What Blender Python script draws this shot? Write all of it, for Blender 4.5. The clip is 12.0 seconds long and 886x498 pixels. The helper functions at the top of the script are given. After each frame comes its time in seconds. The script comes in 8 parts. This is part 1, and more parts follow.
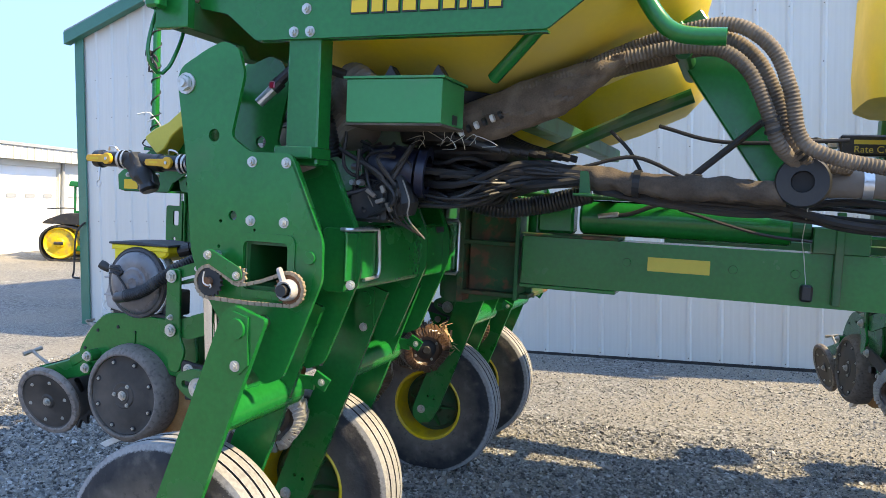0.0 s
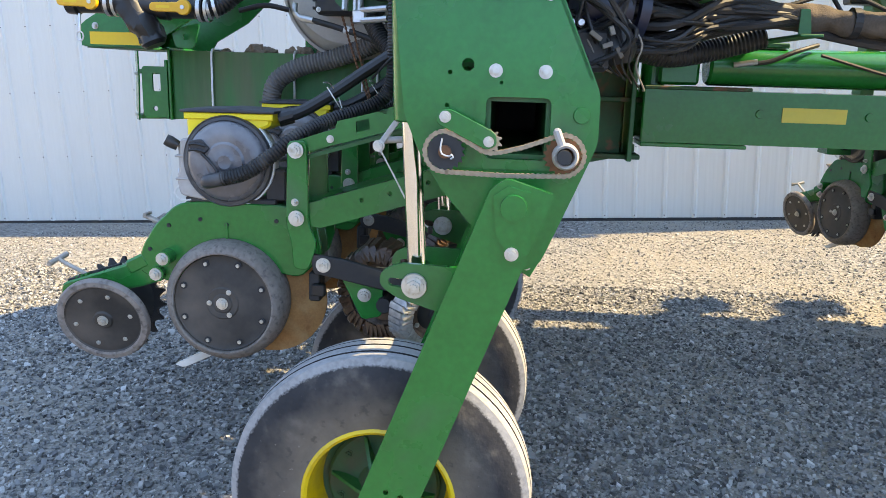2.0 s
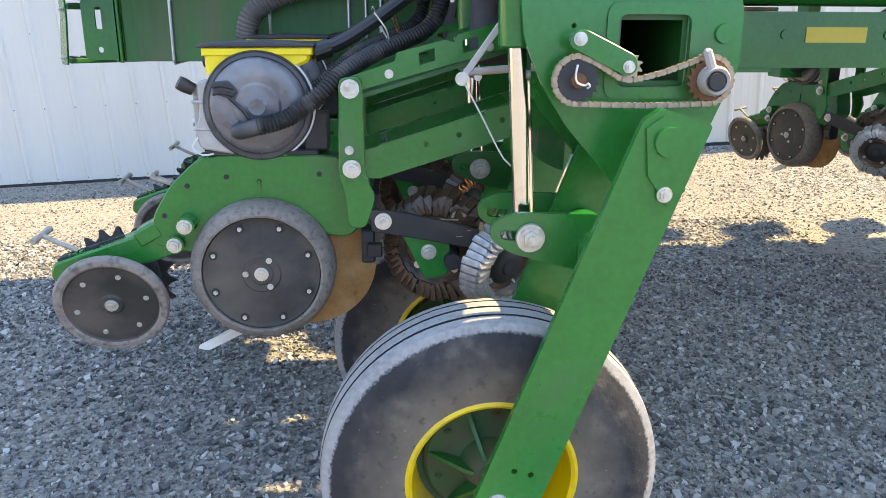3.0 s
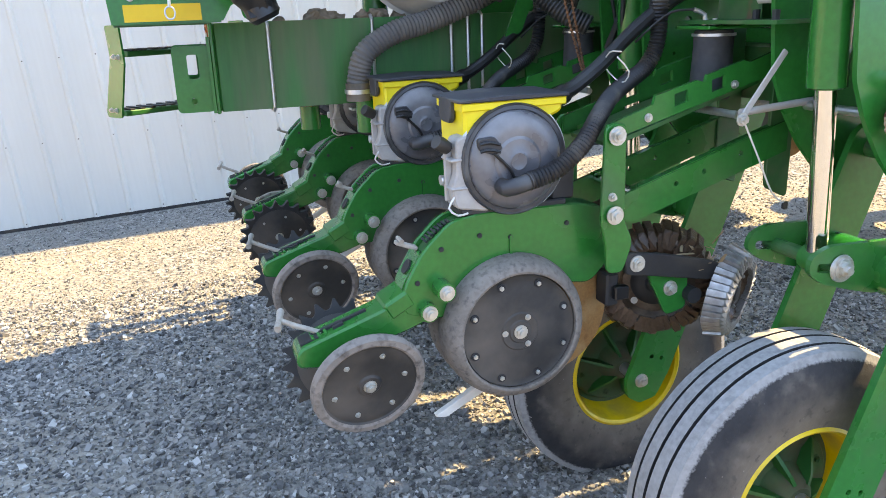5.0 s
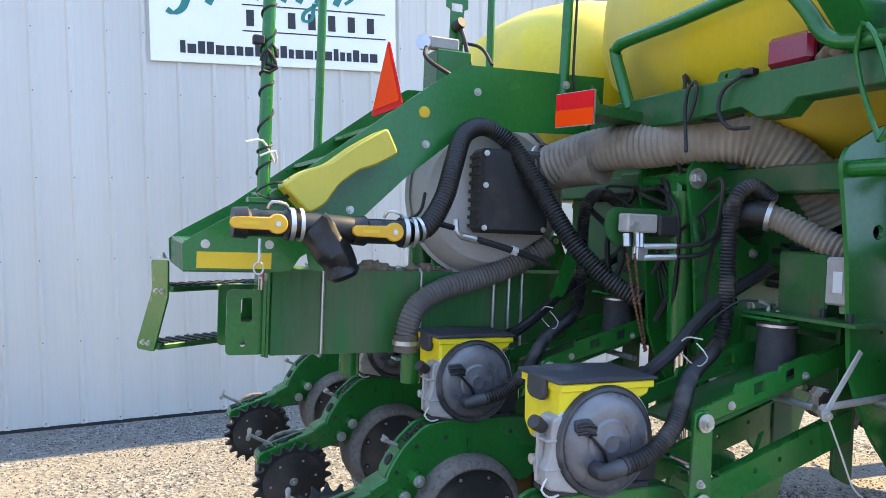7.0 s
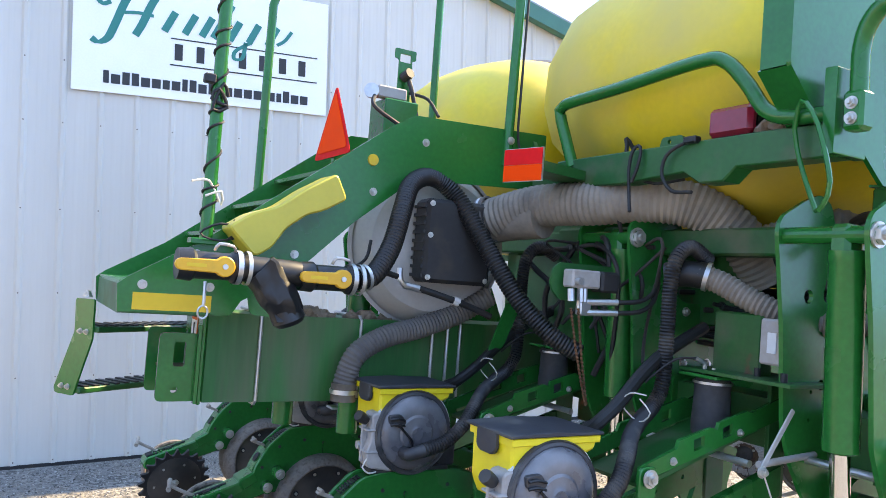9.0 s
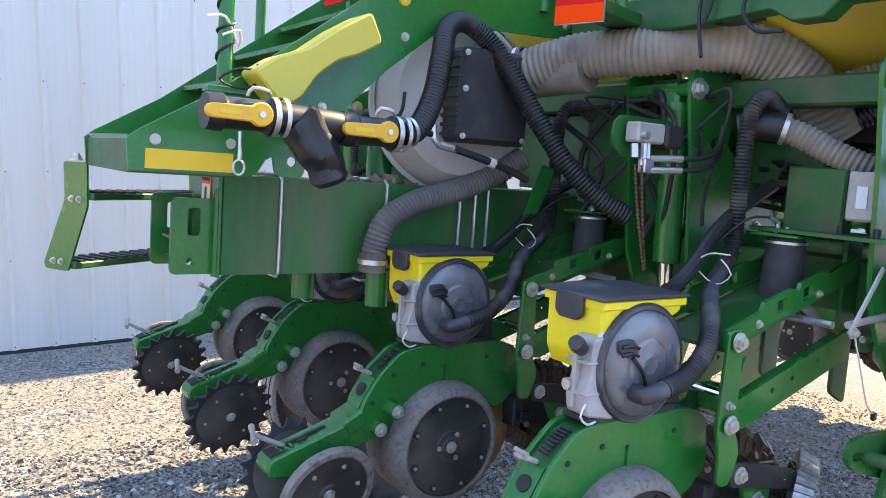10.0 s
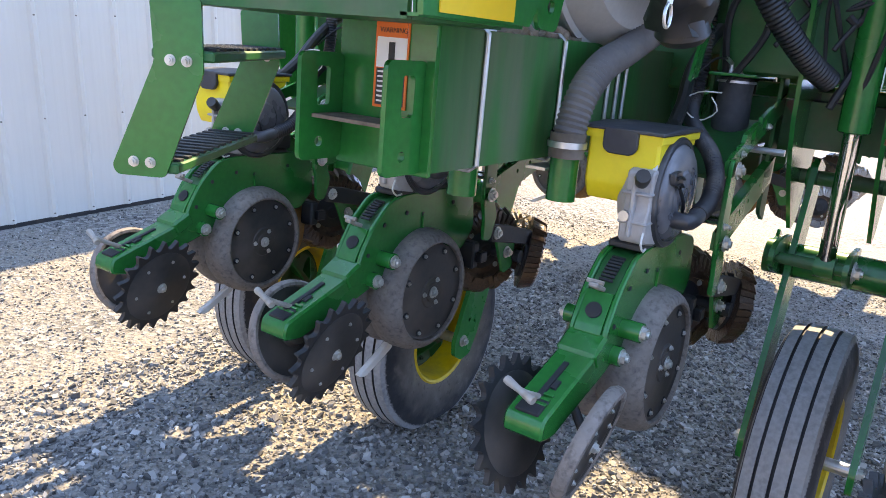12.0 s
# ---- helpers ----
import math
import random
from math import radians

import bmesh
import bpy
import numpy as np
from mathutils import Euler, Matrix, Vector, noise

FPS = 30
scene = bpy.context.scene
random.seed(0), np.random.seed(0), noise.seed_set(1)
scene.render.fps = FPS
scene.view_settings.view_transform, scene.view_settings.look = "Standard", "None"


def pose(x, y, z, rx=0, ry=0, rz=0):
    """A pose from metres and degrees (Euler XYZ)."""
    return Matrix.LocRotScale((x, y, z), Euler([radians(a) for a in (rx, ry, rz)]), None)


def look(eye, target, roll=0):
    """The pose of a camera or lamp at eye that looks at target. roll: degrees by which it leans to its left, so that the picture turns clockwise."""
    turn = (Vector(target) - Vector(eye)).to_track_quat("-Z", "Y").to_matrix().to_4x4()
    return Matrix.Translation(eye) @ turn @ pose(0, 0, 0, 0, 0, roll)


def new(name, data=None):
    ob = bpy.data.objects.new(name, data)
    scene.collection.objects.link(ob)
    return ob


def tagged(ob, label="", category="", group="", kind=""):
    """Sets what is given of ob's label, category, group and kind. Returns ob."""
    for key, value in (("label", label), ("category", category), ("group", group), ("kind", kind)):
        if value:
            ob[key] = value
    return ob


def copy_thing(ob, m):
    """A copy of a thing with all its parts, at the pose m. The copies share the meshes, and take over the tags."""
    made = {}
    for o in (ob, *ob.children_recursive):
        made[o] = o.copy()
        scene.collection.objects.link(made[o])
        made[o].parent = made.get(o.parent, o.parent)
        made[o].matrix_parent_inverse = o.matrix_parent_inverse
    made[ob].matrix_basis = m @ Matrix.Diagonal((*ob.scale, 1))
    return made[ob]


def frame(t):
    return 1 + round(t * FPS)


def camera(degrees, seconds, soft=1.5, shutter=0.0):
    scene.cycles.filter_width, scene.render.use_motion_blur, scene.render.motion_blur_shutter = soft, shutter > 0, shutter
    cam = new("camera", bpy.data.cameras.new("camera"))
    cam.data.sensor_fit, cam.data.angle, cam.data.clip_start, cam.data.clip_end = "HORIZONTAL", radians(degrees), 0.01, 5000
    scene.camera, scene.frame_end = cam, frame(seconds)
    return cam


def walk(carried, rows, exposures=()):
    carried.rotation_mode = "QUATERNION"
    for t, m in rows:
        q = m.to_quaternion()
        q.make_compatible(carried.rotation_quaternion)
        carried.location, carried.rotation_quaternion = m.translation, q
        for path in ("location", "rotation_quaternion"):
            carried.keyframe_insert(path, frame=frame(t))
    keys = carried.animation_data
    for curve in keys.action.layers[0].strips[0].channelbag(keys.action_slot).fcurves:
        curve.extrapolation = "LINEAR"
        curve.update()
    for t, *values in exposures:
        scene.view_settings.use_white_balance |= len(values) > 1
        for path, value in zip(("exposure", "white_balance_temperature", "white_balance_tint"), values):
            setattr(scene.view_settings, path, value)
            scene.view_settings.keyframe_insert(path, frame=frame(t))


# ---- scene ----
EXPOSURES = [(0, 3.2, 8000, 6), (2.2, 3.67, 9300, 7), (4.5, 3.98, 10900, 9), (5.3, 3.98, 10500, 9), (6.5, 3.8, 9400, 8), (7.5, 3.42, 8600, 8), (10, 3.8, 8800, 12), (12, 3.85, 8500, 13)]
cam = camera(59.7, 12.0, soft=0.75)
PATH = [
    (0, (2.334, -2.494, 1.693), (1.628, -0.627, 1.563), 2.7),
    (0.5, (1.942, -2.552, 1.697), (1.33, -0.657, 1.514), 2.8),
    (1, (1.603, -2.544, 1.631), (1.111, -0.624, 1.367), 2.6),
    (1.5, (1.265, -2.437, 1.606), (0.927, -0.498, 1.251), 2.2),
    (2, (0.931, -2.394, 1.582), (0.769, -0.451, 1.14), 1.7),
    (2.5, (0.621, -2.311, 1.524), (0.637, -0.378, 1.012), 1.1),
    (2.7, (0.5, -2.226, 1.518), (0.586, -0.303, 0.976), 0.9),
    (4.3, (-0.4, -1.908, 1.611), (0.08, -0.082, 0.949), -2.3),
    (4.5, (-0.497, -1.851, 1.617), (0.024, -0.033, 0.967), -2.3),
    (5, (-0.808, -1.801, 1.662), (-0.21, 0.016, 1.076), -2.1),
    (5.5, (-0.993, -1.676, 1.669), (-0.331, 0.148, 1.187), -1.1),
    (5.7, (-1.021, -1.602, 1.689), (-0.338, 0.228, 1.258), -0.6),
    (6, (-1.072, -1.576, 1.728), (-0.362, 0.262, 1.383), 0.2),
    (6.5, (-1.159, -1.591, 1.785), (-0.409, 0.253, 1.591), 1.3),
    (7, (-1.198, -1.623, 1.827), (-0.408, 0.214, 1.773), 2.3),
    (7.5, (-1.203, -1.631, 1.849), (-0.368, 0.185, 1.917), 3.1),
    (7.7, (-1.21, -1.635, 1.849), (-0.354, 0.169, 1.959), 3.2),
    (9.3, (-1.337, -1.511, 1.822), (-0.311, 0.205, 1.856), 4.3),
    (9.5, (-1.363, -1.435, 1.789), (-0.308, 0.263, 1.76), 4.3),
    (10, (-1.446, -1.182, 1.72), (-0.32, 0.458, 1.513), 4.0),
    (10.5, (-1.667, -0.908, 1.654), (-0.439, 0.628, 1.289), 3.7),
    (11, (-1.82, -0.606, 1.631), (-0.451, 0.783, 1.186), 3.6),
    (11.5, (-1.907, -0.174, 1.624), (-0.406, 1.057, 1.143), 4.2),
    (12, (-2.016, 0.217, 1.62), (-0.412, 1.295, 1.103), 5.0),
]
walk(cam, [(t, look(eye, target, roll)) for t, eye, target, roll in PATH], EXPOSURES)

# world, sun
SUN_AZ, SUN_EL = 6.0, 44.5
world = bpy.data.worlds.new("world")
scene.world = world
world.use_nodes = True
_wn = world.node_tree.nodes
_sky = _wn.new("ShaderNodeTexSky")
_sky.sky_type = "NISHITA"
_sky.sun_disc = False
_sky.sun_elevation = radians(SUN_EL)
_sky.sun_rotation = radians(90 - SUN_AZ)
_sky.altitude = 3500
_sky.air_density, _sky.dust_density, _sky.ozone_density = 0.95, 0.0, 3.0
_dir = _wn.new("ShaderNodeTexCoord")
_lift = _wn.new("ShaderNodeVectorMath")
_lift.inputs[1].default_value = (0, 0, 1.1)
_unit = _wn.new("ShaderNodeVectorMath")
_unit.operation = "NORMALIZE"
world.node_tree.links.new(_dir.outputs["Generated"], _lift.inputs[0])
world.node_tree.links.new(_lift.outputs[0], _unit.inputs[0])
world.node_tree.links.new(_unit.outputs[0], _sky.inputs[0])
world.node_tree.links.new(_sky.outputs[0], _wn["Background"].inputs[0])
_wn["Background"].inputs[1].default_value = 0.15
_sun = bpy.data.lights.new("sun", "SUN")
_sun.energy, _sun.angle, _sun.color = 1.2, radians(0.55), (1.0, 0.86, 0.62)
_sd = Vector((math.cos(radians(SUN_EL)) * math.cos(radians(SUN_AZ)), math.cos(radians(SUN_EL)) * math.sin(radians(SUN_AZ)), math.sin(radians(SUN_EL))))
new("sun", _sun).matrix_world = look(_sd * 50, (0, 0, 0))

# ---------------------------------------------------------------- materials
def mat(name, color, rough=0.5, metal=0.0, vary=0.25, scale=6.0, bump=0.1, fine=60.0, dirt=None, dirt_amt=0.0, dirt_scale=2.5, spec=0.5, coat=0.0, piece=0.0, streak=False, rust=None, rust_amt=0.0):
    """A surface with large blotches, fine grain, optional dust or rust patches and a little relief."""
    m = bpy.data.materials.new(name)
    m.use_nodes = True
    nt = m.node_tree
    nd, ln = nt.nodes, nt.links
    bs = nd["Principled BSDF"]
    bs.inputs["Roughness"].default_value = rough
    bs.inputs["Metallic"].default_value = metal
    bs.inputs["Specular IOR Level"].default_value = spec
    bs.inputs["Coat Weight"].default_value = coat
    bs.inputs["Coat Roughness"].default_value = 0.15
    tc = nd.new("ShaderNodeTexCoord")
    vec = tc.outputs["Object"]
    if streak:
        mp = nd.new("ShaderNodeMapping")
        mp.inputs["Scale"].default_value = (1, 1, 0.12)
        ln.new(vec, mp.inputs["Vector"])
        vec = mp.outputs[0]

    def noise_tex(sc, det, seed):
        n = nd.new("ShaderNodeTexNoise")
        n.noise_dimensions = "4D"
        n.inputs["W"].default_value = seed
        n.inputs["Scale"].default_value = sc
        n.inputs["Detail"].default_value = det
        ln.new(vec, n.inputs["Vector"])
        return n.outputs["Fac"]

    def ramp(fac, lo, hi):
        r = nd.new("ShaderNodeMapRange")
        r.inputs["From Min"].default_value, r.inputs["From Max"].default_value = lo, hi
        ln.new(fac, r.inputs["Value"])
        return r.outputs[0]

    def mix(fac, a, b):
        x = nd.new("ShaderNodeMix")
        x.data_type = "RGBA"
        if hasattr(fac, "links"):
            ln.new(fac, x.inputs[0])
        else:
            x.inputs[0].default_value = fac
        for i, v in ((6, a), (7, b)):
            if hasattr(v, "links"):
                ln.new(v, x.inputs[i])
            else:
                x.inputs[i].default_value = (*v, 1)
        return x.outputs[2]

    big = noise_tex(scale, 3.0, 1.0)
    grain = noise_tex(fine, 2.0, 2.0)
    dark = tuple(c * (1 - vary) for c in color)
    light = tuple(min(1, c * (1 + vary * 0.8) + 0.004 * vary) for c in color)
    col = mix(ramp(big, 0.3, 0.7), dark, light)
    gcol = mix(ramp(grain, 0.35, 0.7), dark, light)
    col = mix(0.35, col, gcol)
    if piece:
        oi = nd.new("ShaderNodeObjectInfo")
        col = mix(ramp(oi.outputs["Random"], 0, 1 / piece), col, light)
    if rust is not None:
        rn = noise_tex(dirt_scale * 2.3, 8.0, 7.0)
        col = mix(ramp(rn, 0.72 - rust_amt, 0.78 - rust_amt * 0.8), col, rust)
    if dirt is not None:
        dn = noise_tex(dirt_scale, 6.0, 4.0)
        df = ramp(dn, 0.66 - dirt_amt * 0.5, 0.95 - dirt_amt * 0.5)
        col = mix(df, col, dirt)
        rr = nd.new("ShaderNodeMapRange")
        rr.inputs["To Min"].default_value, rr.inputs["To Max"].default_value = rough, min(1, rough + 0.35)
        ln.new(df, rr.inputs["Value"])
        ln.new(rr.outputs[0], bs.inputs["Roughness"])
    ln.new(col, bs.inputs["Base Color"])
    if bump:
        bp = nd.new("ShaderNodeBump")
        bp.inputs["Strength"].default_value = bump
        bp.inputs["Distance"].default_value = 0.004
        ln.new(grain, bp.inputs["Height"])
        ln.new(bp.outputs[0], bs.inputs["Normal"])
    return m


M_GREEN = mat("green_paint", (0.003, 0.148, 0.025), 0.27, vary=0.24, scale=3, bump=0.03, dirt=(0.07, 0.115, 0.06), dirt_amt=0.12, dirt_scale=3.2, spec=0.42, coat=0.2)
# darker base than green_paint, plus dust and rust patches
M_GREEN_D = mat("dark_worn_green_paint", (0.005, 0.10, 0.02), 0.45, vary=0.25, scale=4, bump=0.06, dirt=(0.14, 0.125, 0.085), dirt_amt=0.28, dirt_scale=5, rust=(0.10, 0.04, 0.018), rust_amt=0.06)
M_GREEN_DUSTY = mat("dusty_green_paint", (0.010, 0.14, 0.026), 0.5, vary=0.3, scale=6, bump=0.05, dirt=(0.15, 0.145, 0.09), dirt_amt=0.45, dirt_scale=6.5, streak=True)
M_GREEN_HUB = mat("dirty_hub_paint", (0.012, 0.075, 0.02), 0.6, vary=0.35, scale=8, bump=0.15, dirt=(0.085, 0.062, 0.036), dirt_amt=0.5, dirt_scale=9)
M_RUSTY_GREEN = mat("rust_bleeding_green_paint", (0.010, 0.075, 0.018), 0.6, vary=0.35, scale=7, bump=0.12, dirt=(0.085, 0.05, 0.03), dirt_amt=0.45, dirt_scale=7, rust=(0.16, 0.065, 0.025), rust_amt=0.2)
M_WRAP = mat("brown_woven_wrap", (0.105, 0.076, 0.053), 0.9, vary=0.45, scale=12, bump=0.6, fine=170, dirt=(0.24, 0.185, 0.13), dirt_amt=0.36, dirt_scale=9)
M_GREEN_TRIM = mat("green_trim_steel", (0.035, 0.16, 0.11), 0.4, vary=0.1, bump=0.02)
M_YELLOW = mat("yellow_plastic", (0.78, 0.60, 0.02), 0.42, vary=0.08, scale=3, bump=0.02, dirt=(0.55, 0.42, 0.10), dirt_amt=0.2)
M_TANK = mat("yellow_tank_plastic", (0.74, 0.55, 0.03), 0.42, vary=0.1, scale=1.6, bump=0.03, fine=40, dirt=(0.60, 0.48, 0.13), dirt_amt=0.45)
M_RIM = mat("yellow_rim_paint", (0.70, 0.46, 0.01), 0.4, vary=0.15, scale=5, bump=0.04, dirt=(0.25, 0.18, 0.08), dirt_amt=0.35, dirt_scale=6)
M_DECAL_Y = mat("yellow_decal", (0.75, 0.47, 0.02), 0.45, vary=0.06, bump=0.01)
M_LEVER = mat("orange_lever_plastic", (0.74, 0.37, 0.02), 0.45, vary=0.1, scale=10, bump=0.03, dirt=(0.45, 0.26, 0.05), dirt_amt=0.2, dirt_scale=12)
M_DECAL_P = mat("pale_yellow_decal", (0.56, 0.45, 0.05), 0.4, vary=0.08, bump=0.01)


def tyre_material():
    """Dusty tread that wears off in a ragged edge on a dark side wall, with tan dust towards the rim."""
    m = bpy.data.materials.new("ribbed_tyre_rubber")
    m.use_nodes = True
    nd, ln = m.node_tree.nodes, m.node_tree.links
    bs = nd["Principled BSDF"]
    bs.inputs["Roughness"].default_value = 0.85
    tc = nd.new("ShaderNodeTexCoord")

    def op(kind, a, b):
        n = nd.new("ShaderNodeMath")
        n.operation = kind
        for i, v in ((0, a), (1, b)):
            if hasattr(v, "links"):
                ln.new(v, n.inputs[i])
            else:
                n.inputs[i].default_value = v
        return n.outputs[0]

    def tex(sc, det):
        n = nd.new("ShaderNodeTexNoise")
        n.inputs["Scale"].default_value, n.inputs["Detail"].default_value = sc, det
        ln.new(tc.outputs["Object"], n.inputs["Vector"])
        return n.outputs["Fac"]

    def span(v, lo, hi):
        r = nd.new("ShaderNodeMapRange")
        r.inputs["From Min"].default_value, r.inputs["From Max"].default_value = lo, hi
        ln.new(v, r.inputs["Value"])
        return r.outputs[0]

    def mix(f, a, b):
        x = nd.new("ShaderNodeMix")
        x.data_type = "RGBA"
        ln.new(f, x.inputs[0])
        for i, v in ((6, a), (7, b)):
            if hasattr(v, "links"):
                ln.new(v, x.inputs[i])
            else:
                x.inputs[i].default_value = (*v, 1)
        return x.outputs[2]

    sp = nd.new("ShaderNodeSeparateXYZ")
    ln.new(tc.outputs["Object"], sp.inputs[0])
    dx, dz = op("SUBTRACT", sp.outputs[0], 0.605), op("SUBTRACT", sp.outputs[2], 0.402)
    r = op("SQRT", op("ADD", op("MULTIPLY", dx, dx), op("MULTIPLY", dz, dz)), 0.0)
    fine, mid, big = tex(70, 4), tex(16, 5), tex(5, 4)
    edge = op("ADD", r, op("MULTIPLY", op("SUBTRACT", tex(120, 3), 0.5), 0.016))
    tread = mix(span(big, 0.3, 0.7), (0.17, 0.167, 0.165), (0.27, 0.262, 0.255))
    tread = mix(span(fine, 0.35, 0.8), tread, (0.31, 0.30, 0.29))
    side = mix(span(mid, 0.3, 0.75), (0.013, 0.013, 0.015), (0.030, 0.029, 0.030))
    near_rim = span(op("SUBTRACT", op("MULTIPLY", mid, 0.12), r), -0.315, -0.155)
    side = mix(near_rim, side, (0.15, 0.12, 0.09))
    side = mix(op("MULTIPLY", span(mid, 0.58, 0.72), 0.25), side, (0.17, 0.145, 0.12))
    side = mix(span(fine, 0.72, 0.78), side, (0.24, 0.21, 0.18))
    side = mix(op("MULTIPLY", span(tex(38, 6), 0.60, 0.68), 0.5), side, (0.03, 0.027, 0.025))
    ln.new(mix(span(edge, 0.402, 0.410), side, tread), bs.inputs["Base Color"])
    b = nd.new("ShaderNodeBump")
    b.inputs["Strength"].default_value, b.inputs["Distance"].default_value = 0.35, 0.004
    ln.new(fine, b.inputs["Height"])
    ln.new(b.outputs[0], bs.inputs["Normal"])
    return m


M_TREAD = tyre_material()
# tread grooves; also solid dark bits painting the shade of holes and slots
M_GROOVE = mat("groove_rubber_and_hole_shade", (0.018, 0.018, 0.019), 0.8, bump=0.05)
M_RUB = mat("dusty_wheel_rubber", (0.19, 0.16, 0.136), 0.85, vary=0.35, scale=7, bump=0.4, fine=70, dirt=(0.045, 0.04, 0.037), dirt_amt=0.29, dirt_scale=58)
M_DISC = mat("dark_plastic_disc", (0.022, 0.021, 0.020), 0.55, vary=0.35, scale=6, bump=0.12, dirt=(0.12, 0.094, 0.074), dirt_amt=0.42, dirt_scale=5.5)
M_RIMEDGE = mat("worn_steel_edge", (0.215, 0.18, 0.155), 0.78, vary=0.25, scale=14, bump=0.3, dirt=(0.035, 0.03, 0.027), dirt_amt=0.34, dirt_scale=48)
M_CAST = mat("black_cast_iron", (0.016, 0.016, 0.017), 0.6, vary=0.3, scale=8, bump=0.15, dirt=(0.10, 0.075, 0.05), dirt_amt=0.25, dirt_scale=6)
M_PLAST = mat("black_plastic", (0.009, 0.009, 0.010), 0.38, vary=0.2, bump=0.05, dirt=(0.07, 0.06, 0.05), dirt_amt=0.16, dirt_scale=6)
M_BAG = mat("dusty_rubber_bag", (0.035, 0.035, 0.038), 0.7, vary=0.3, scale=10, bump=0.12, dirt=(0.12, 0.11, 0.10), dirt_amt=0.4, dirt_scale=10)
M_LID = mat("charcoal_plastic_lid", (0.028, 0.029, 0.036), 0.55, vary=0.2, bump=0.1, dirt=(0.12, 0.11, 0.09), dirt_amt=0.3, dirt_scale=8)
# pale patches hold dust and the sky's hazy reflection, put into the colour
M_METER = mat("smoky_meter_cover", (0.095, 0.095, 0.105), 0.27, vary=0.25, scale=5, bump=0.03, dirt=(0.25, 0.25, 0.26), dirt_amt=0.36, dirt_scale=7.0, coat=0.4)
M_METERRIM = mat("dark_meter_rim", (0.036, 0.036, 0.04), 0.4, vary=0.25, scale=9, bump=0.05, dirt=(0.15, 0.145, 0.135), dirt_amt=0.3, dirt_scale=9)
M_METERH = mat("grey_cast_housing", (0.37, 0.345, 0.325), 0.5, vary=0.18, scale=9, bump=0.08, dirt=(0.26, 0.205, 0.145), dirt_amt=0.34, dirt_scale=7)
M_ZINC = mat("zinc_bolt", (0.55, 0.54, 0.50), 0.38, 0.75, vary=0.2, scale=30, bump=0.05, dirt=(0.35, 0.27, 0.16), dirt_amt=0.25, dirt_scale=40)
M_CHROME = mat("chromed_rod", (0.75, 0.74, 0.72), 0.12, 1.0, vary=0.06, bump=0.0)
M_HANDLE = mat("bare_handle_steel", (0.36, 0.32, 0.275), 0.6, 0.2, vary=0.25, scale=20, bump=0.1, dirt=(0.2, 0.14, 0.09), dirt_amt=0.3, dirt_scale=20)
M_STEEL = mat("bright_steel", (0.55, 0.55, 0.55), 0.35, 0.85, vary=0.2, scale=20, bump=0.05)
M_SPIKE = mat("muddy_cast_spikes", (0.085, 0.046, 0.027), 0.3, vary=0.55, scale=25, bump=0.5, fine=120, dirt=(0.24, 0.155, 0.095), dirt_amt=0.26, dirt_scale=16)
M_SPIKE_L = mat("worn_bright_spikes", (0.42, 0.41, 0.40), 0.4, 0.6, vary=0.35, scale=20, bump=0.3, dirt=(0.12, 0.075, 0.045), dirt_amt=0.44, dirt_scale=9)
M_RUST = mat("rusty_steel", (0.16, 0.065, 0.026), 0.85, vary=0.5, scale=9, bump=0.3, dirt=(0.06, 0.04, 0.03), dirt_amt=0.4, dirt_scale=8)
M_RUSTDISC = mat("rusty_dusty_disc", (0.33, 0.155, 0.05), 0.8, vary=0.35, scale=12, bump=0.3, fine=150, dirt=(0.44, 0.29, 0.14), dirt_amt=0.38, dirt_scale=9, rust=(0.20, 0.08, 0.02), rust_amt=0.12)
M_CHAIN = mat("rusty_chain", (0.37, 0.28, 0.19), 0.5, 0.3, vary=0.4, scale=40, bump=0.2)
# faded green with the sky's teal reflection worked into the colour
M_BOX = mat("faded_sky_tinted_box_paint", (0.02, 0.215, 0.06), 0.42, vary=0.1, scale=3, bump=0.03, dirt=(0.13, 0.22, 0.12), dirt_amt=0.2, dirt_scale=4, coat=0.15)
M_NAVY = mat("navy_black_paint", (0.010, 0.014, 0.034), 0.4, vary=0.3, scale=8, bump=0.06, dirt=(0.06, 0.055, 0.055), dirt_amt=0.2, dirt_scale=7)
M_HOSE_B = mat("black_hose", (0.011, 0.011, 0.012), 0.45, vary=0.25, scale=9, bump=0.05, dirt=(0.06, 0.054, 0.048), dirt_amt=0.16, dirt_scale=6)
M_HOSE_V = mat("dusty_black_hose", (0.013, 0.013, 0.015), 0.5, vary=0.35, scale=9, bump=0.1, dirt=(0.12, 0.108, 0.095), dirt_amt=0.34, dirt_scale=14)
M_HOSE_G = mat("dusty_grey_hose", (0.115, 0.105, 0.10), 0.75, vary=0.25, scale=8, bump=0.1, dirt=(0.22, 0.19, 0.155), dirt_amt=0.5, dirt_scale=5)
M_HOSE_T = mat("dusty_tan_hose", (0.19, 0.162, 0.135), 0.8, vary=0.4, scale=7, bump=0.15, dirt=(0.36, 0.31, 0.25), dirt_amt=0.5, dirt_scale=5)
M_HOSE_D = mat("brown_dirty_hose", (0.105, 0.083, 0.064), 0.8, vary=0.4, scale=7, bump=0.2, dirt=(0.26, 0.21, 0.163), dirt_amt=0.42, dirt_scale=6)
M_CABLE = mat("black_cable", (0.012, 0.0115, 0.012), 0.6, vary=0.3, bump=0.05, dirt=(0.07, 0.055, 0.043), dirt_amt=0.28, dirt_scale=4)
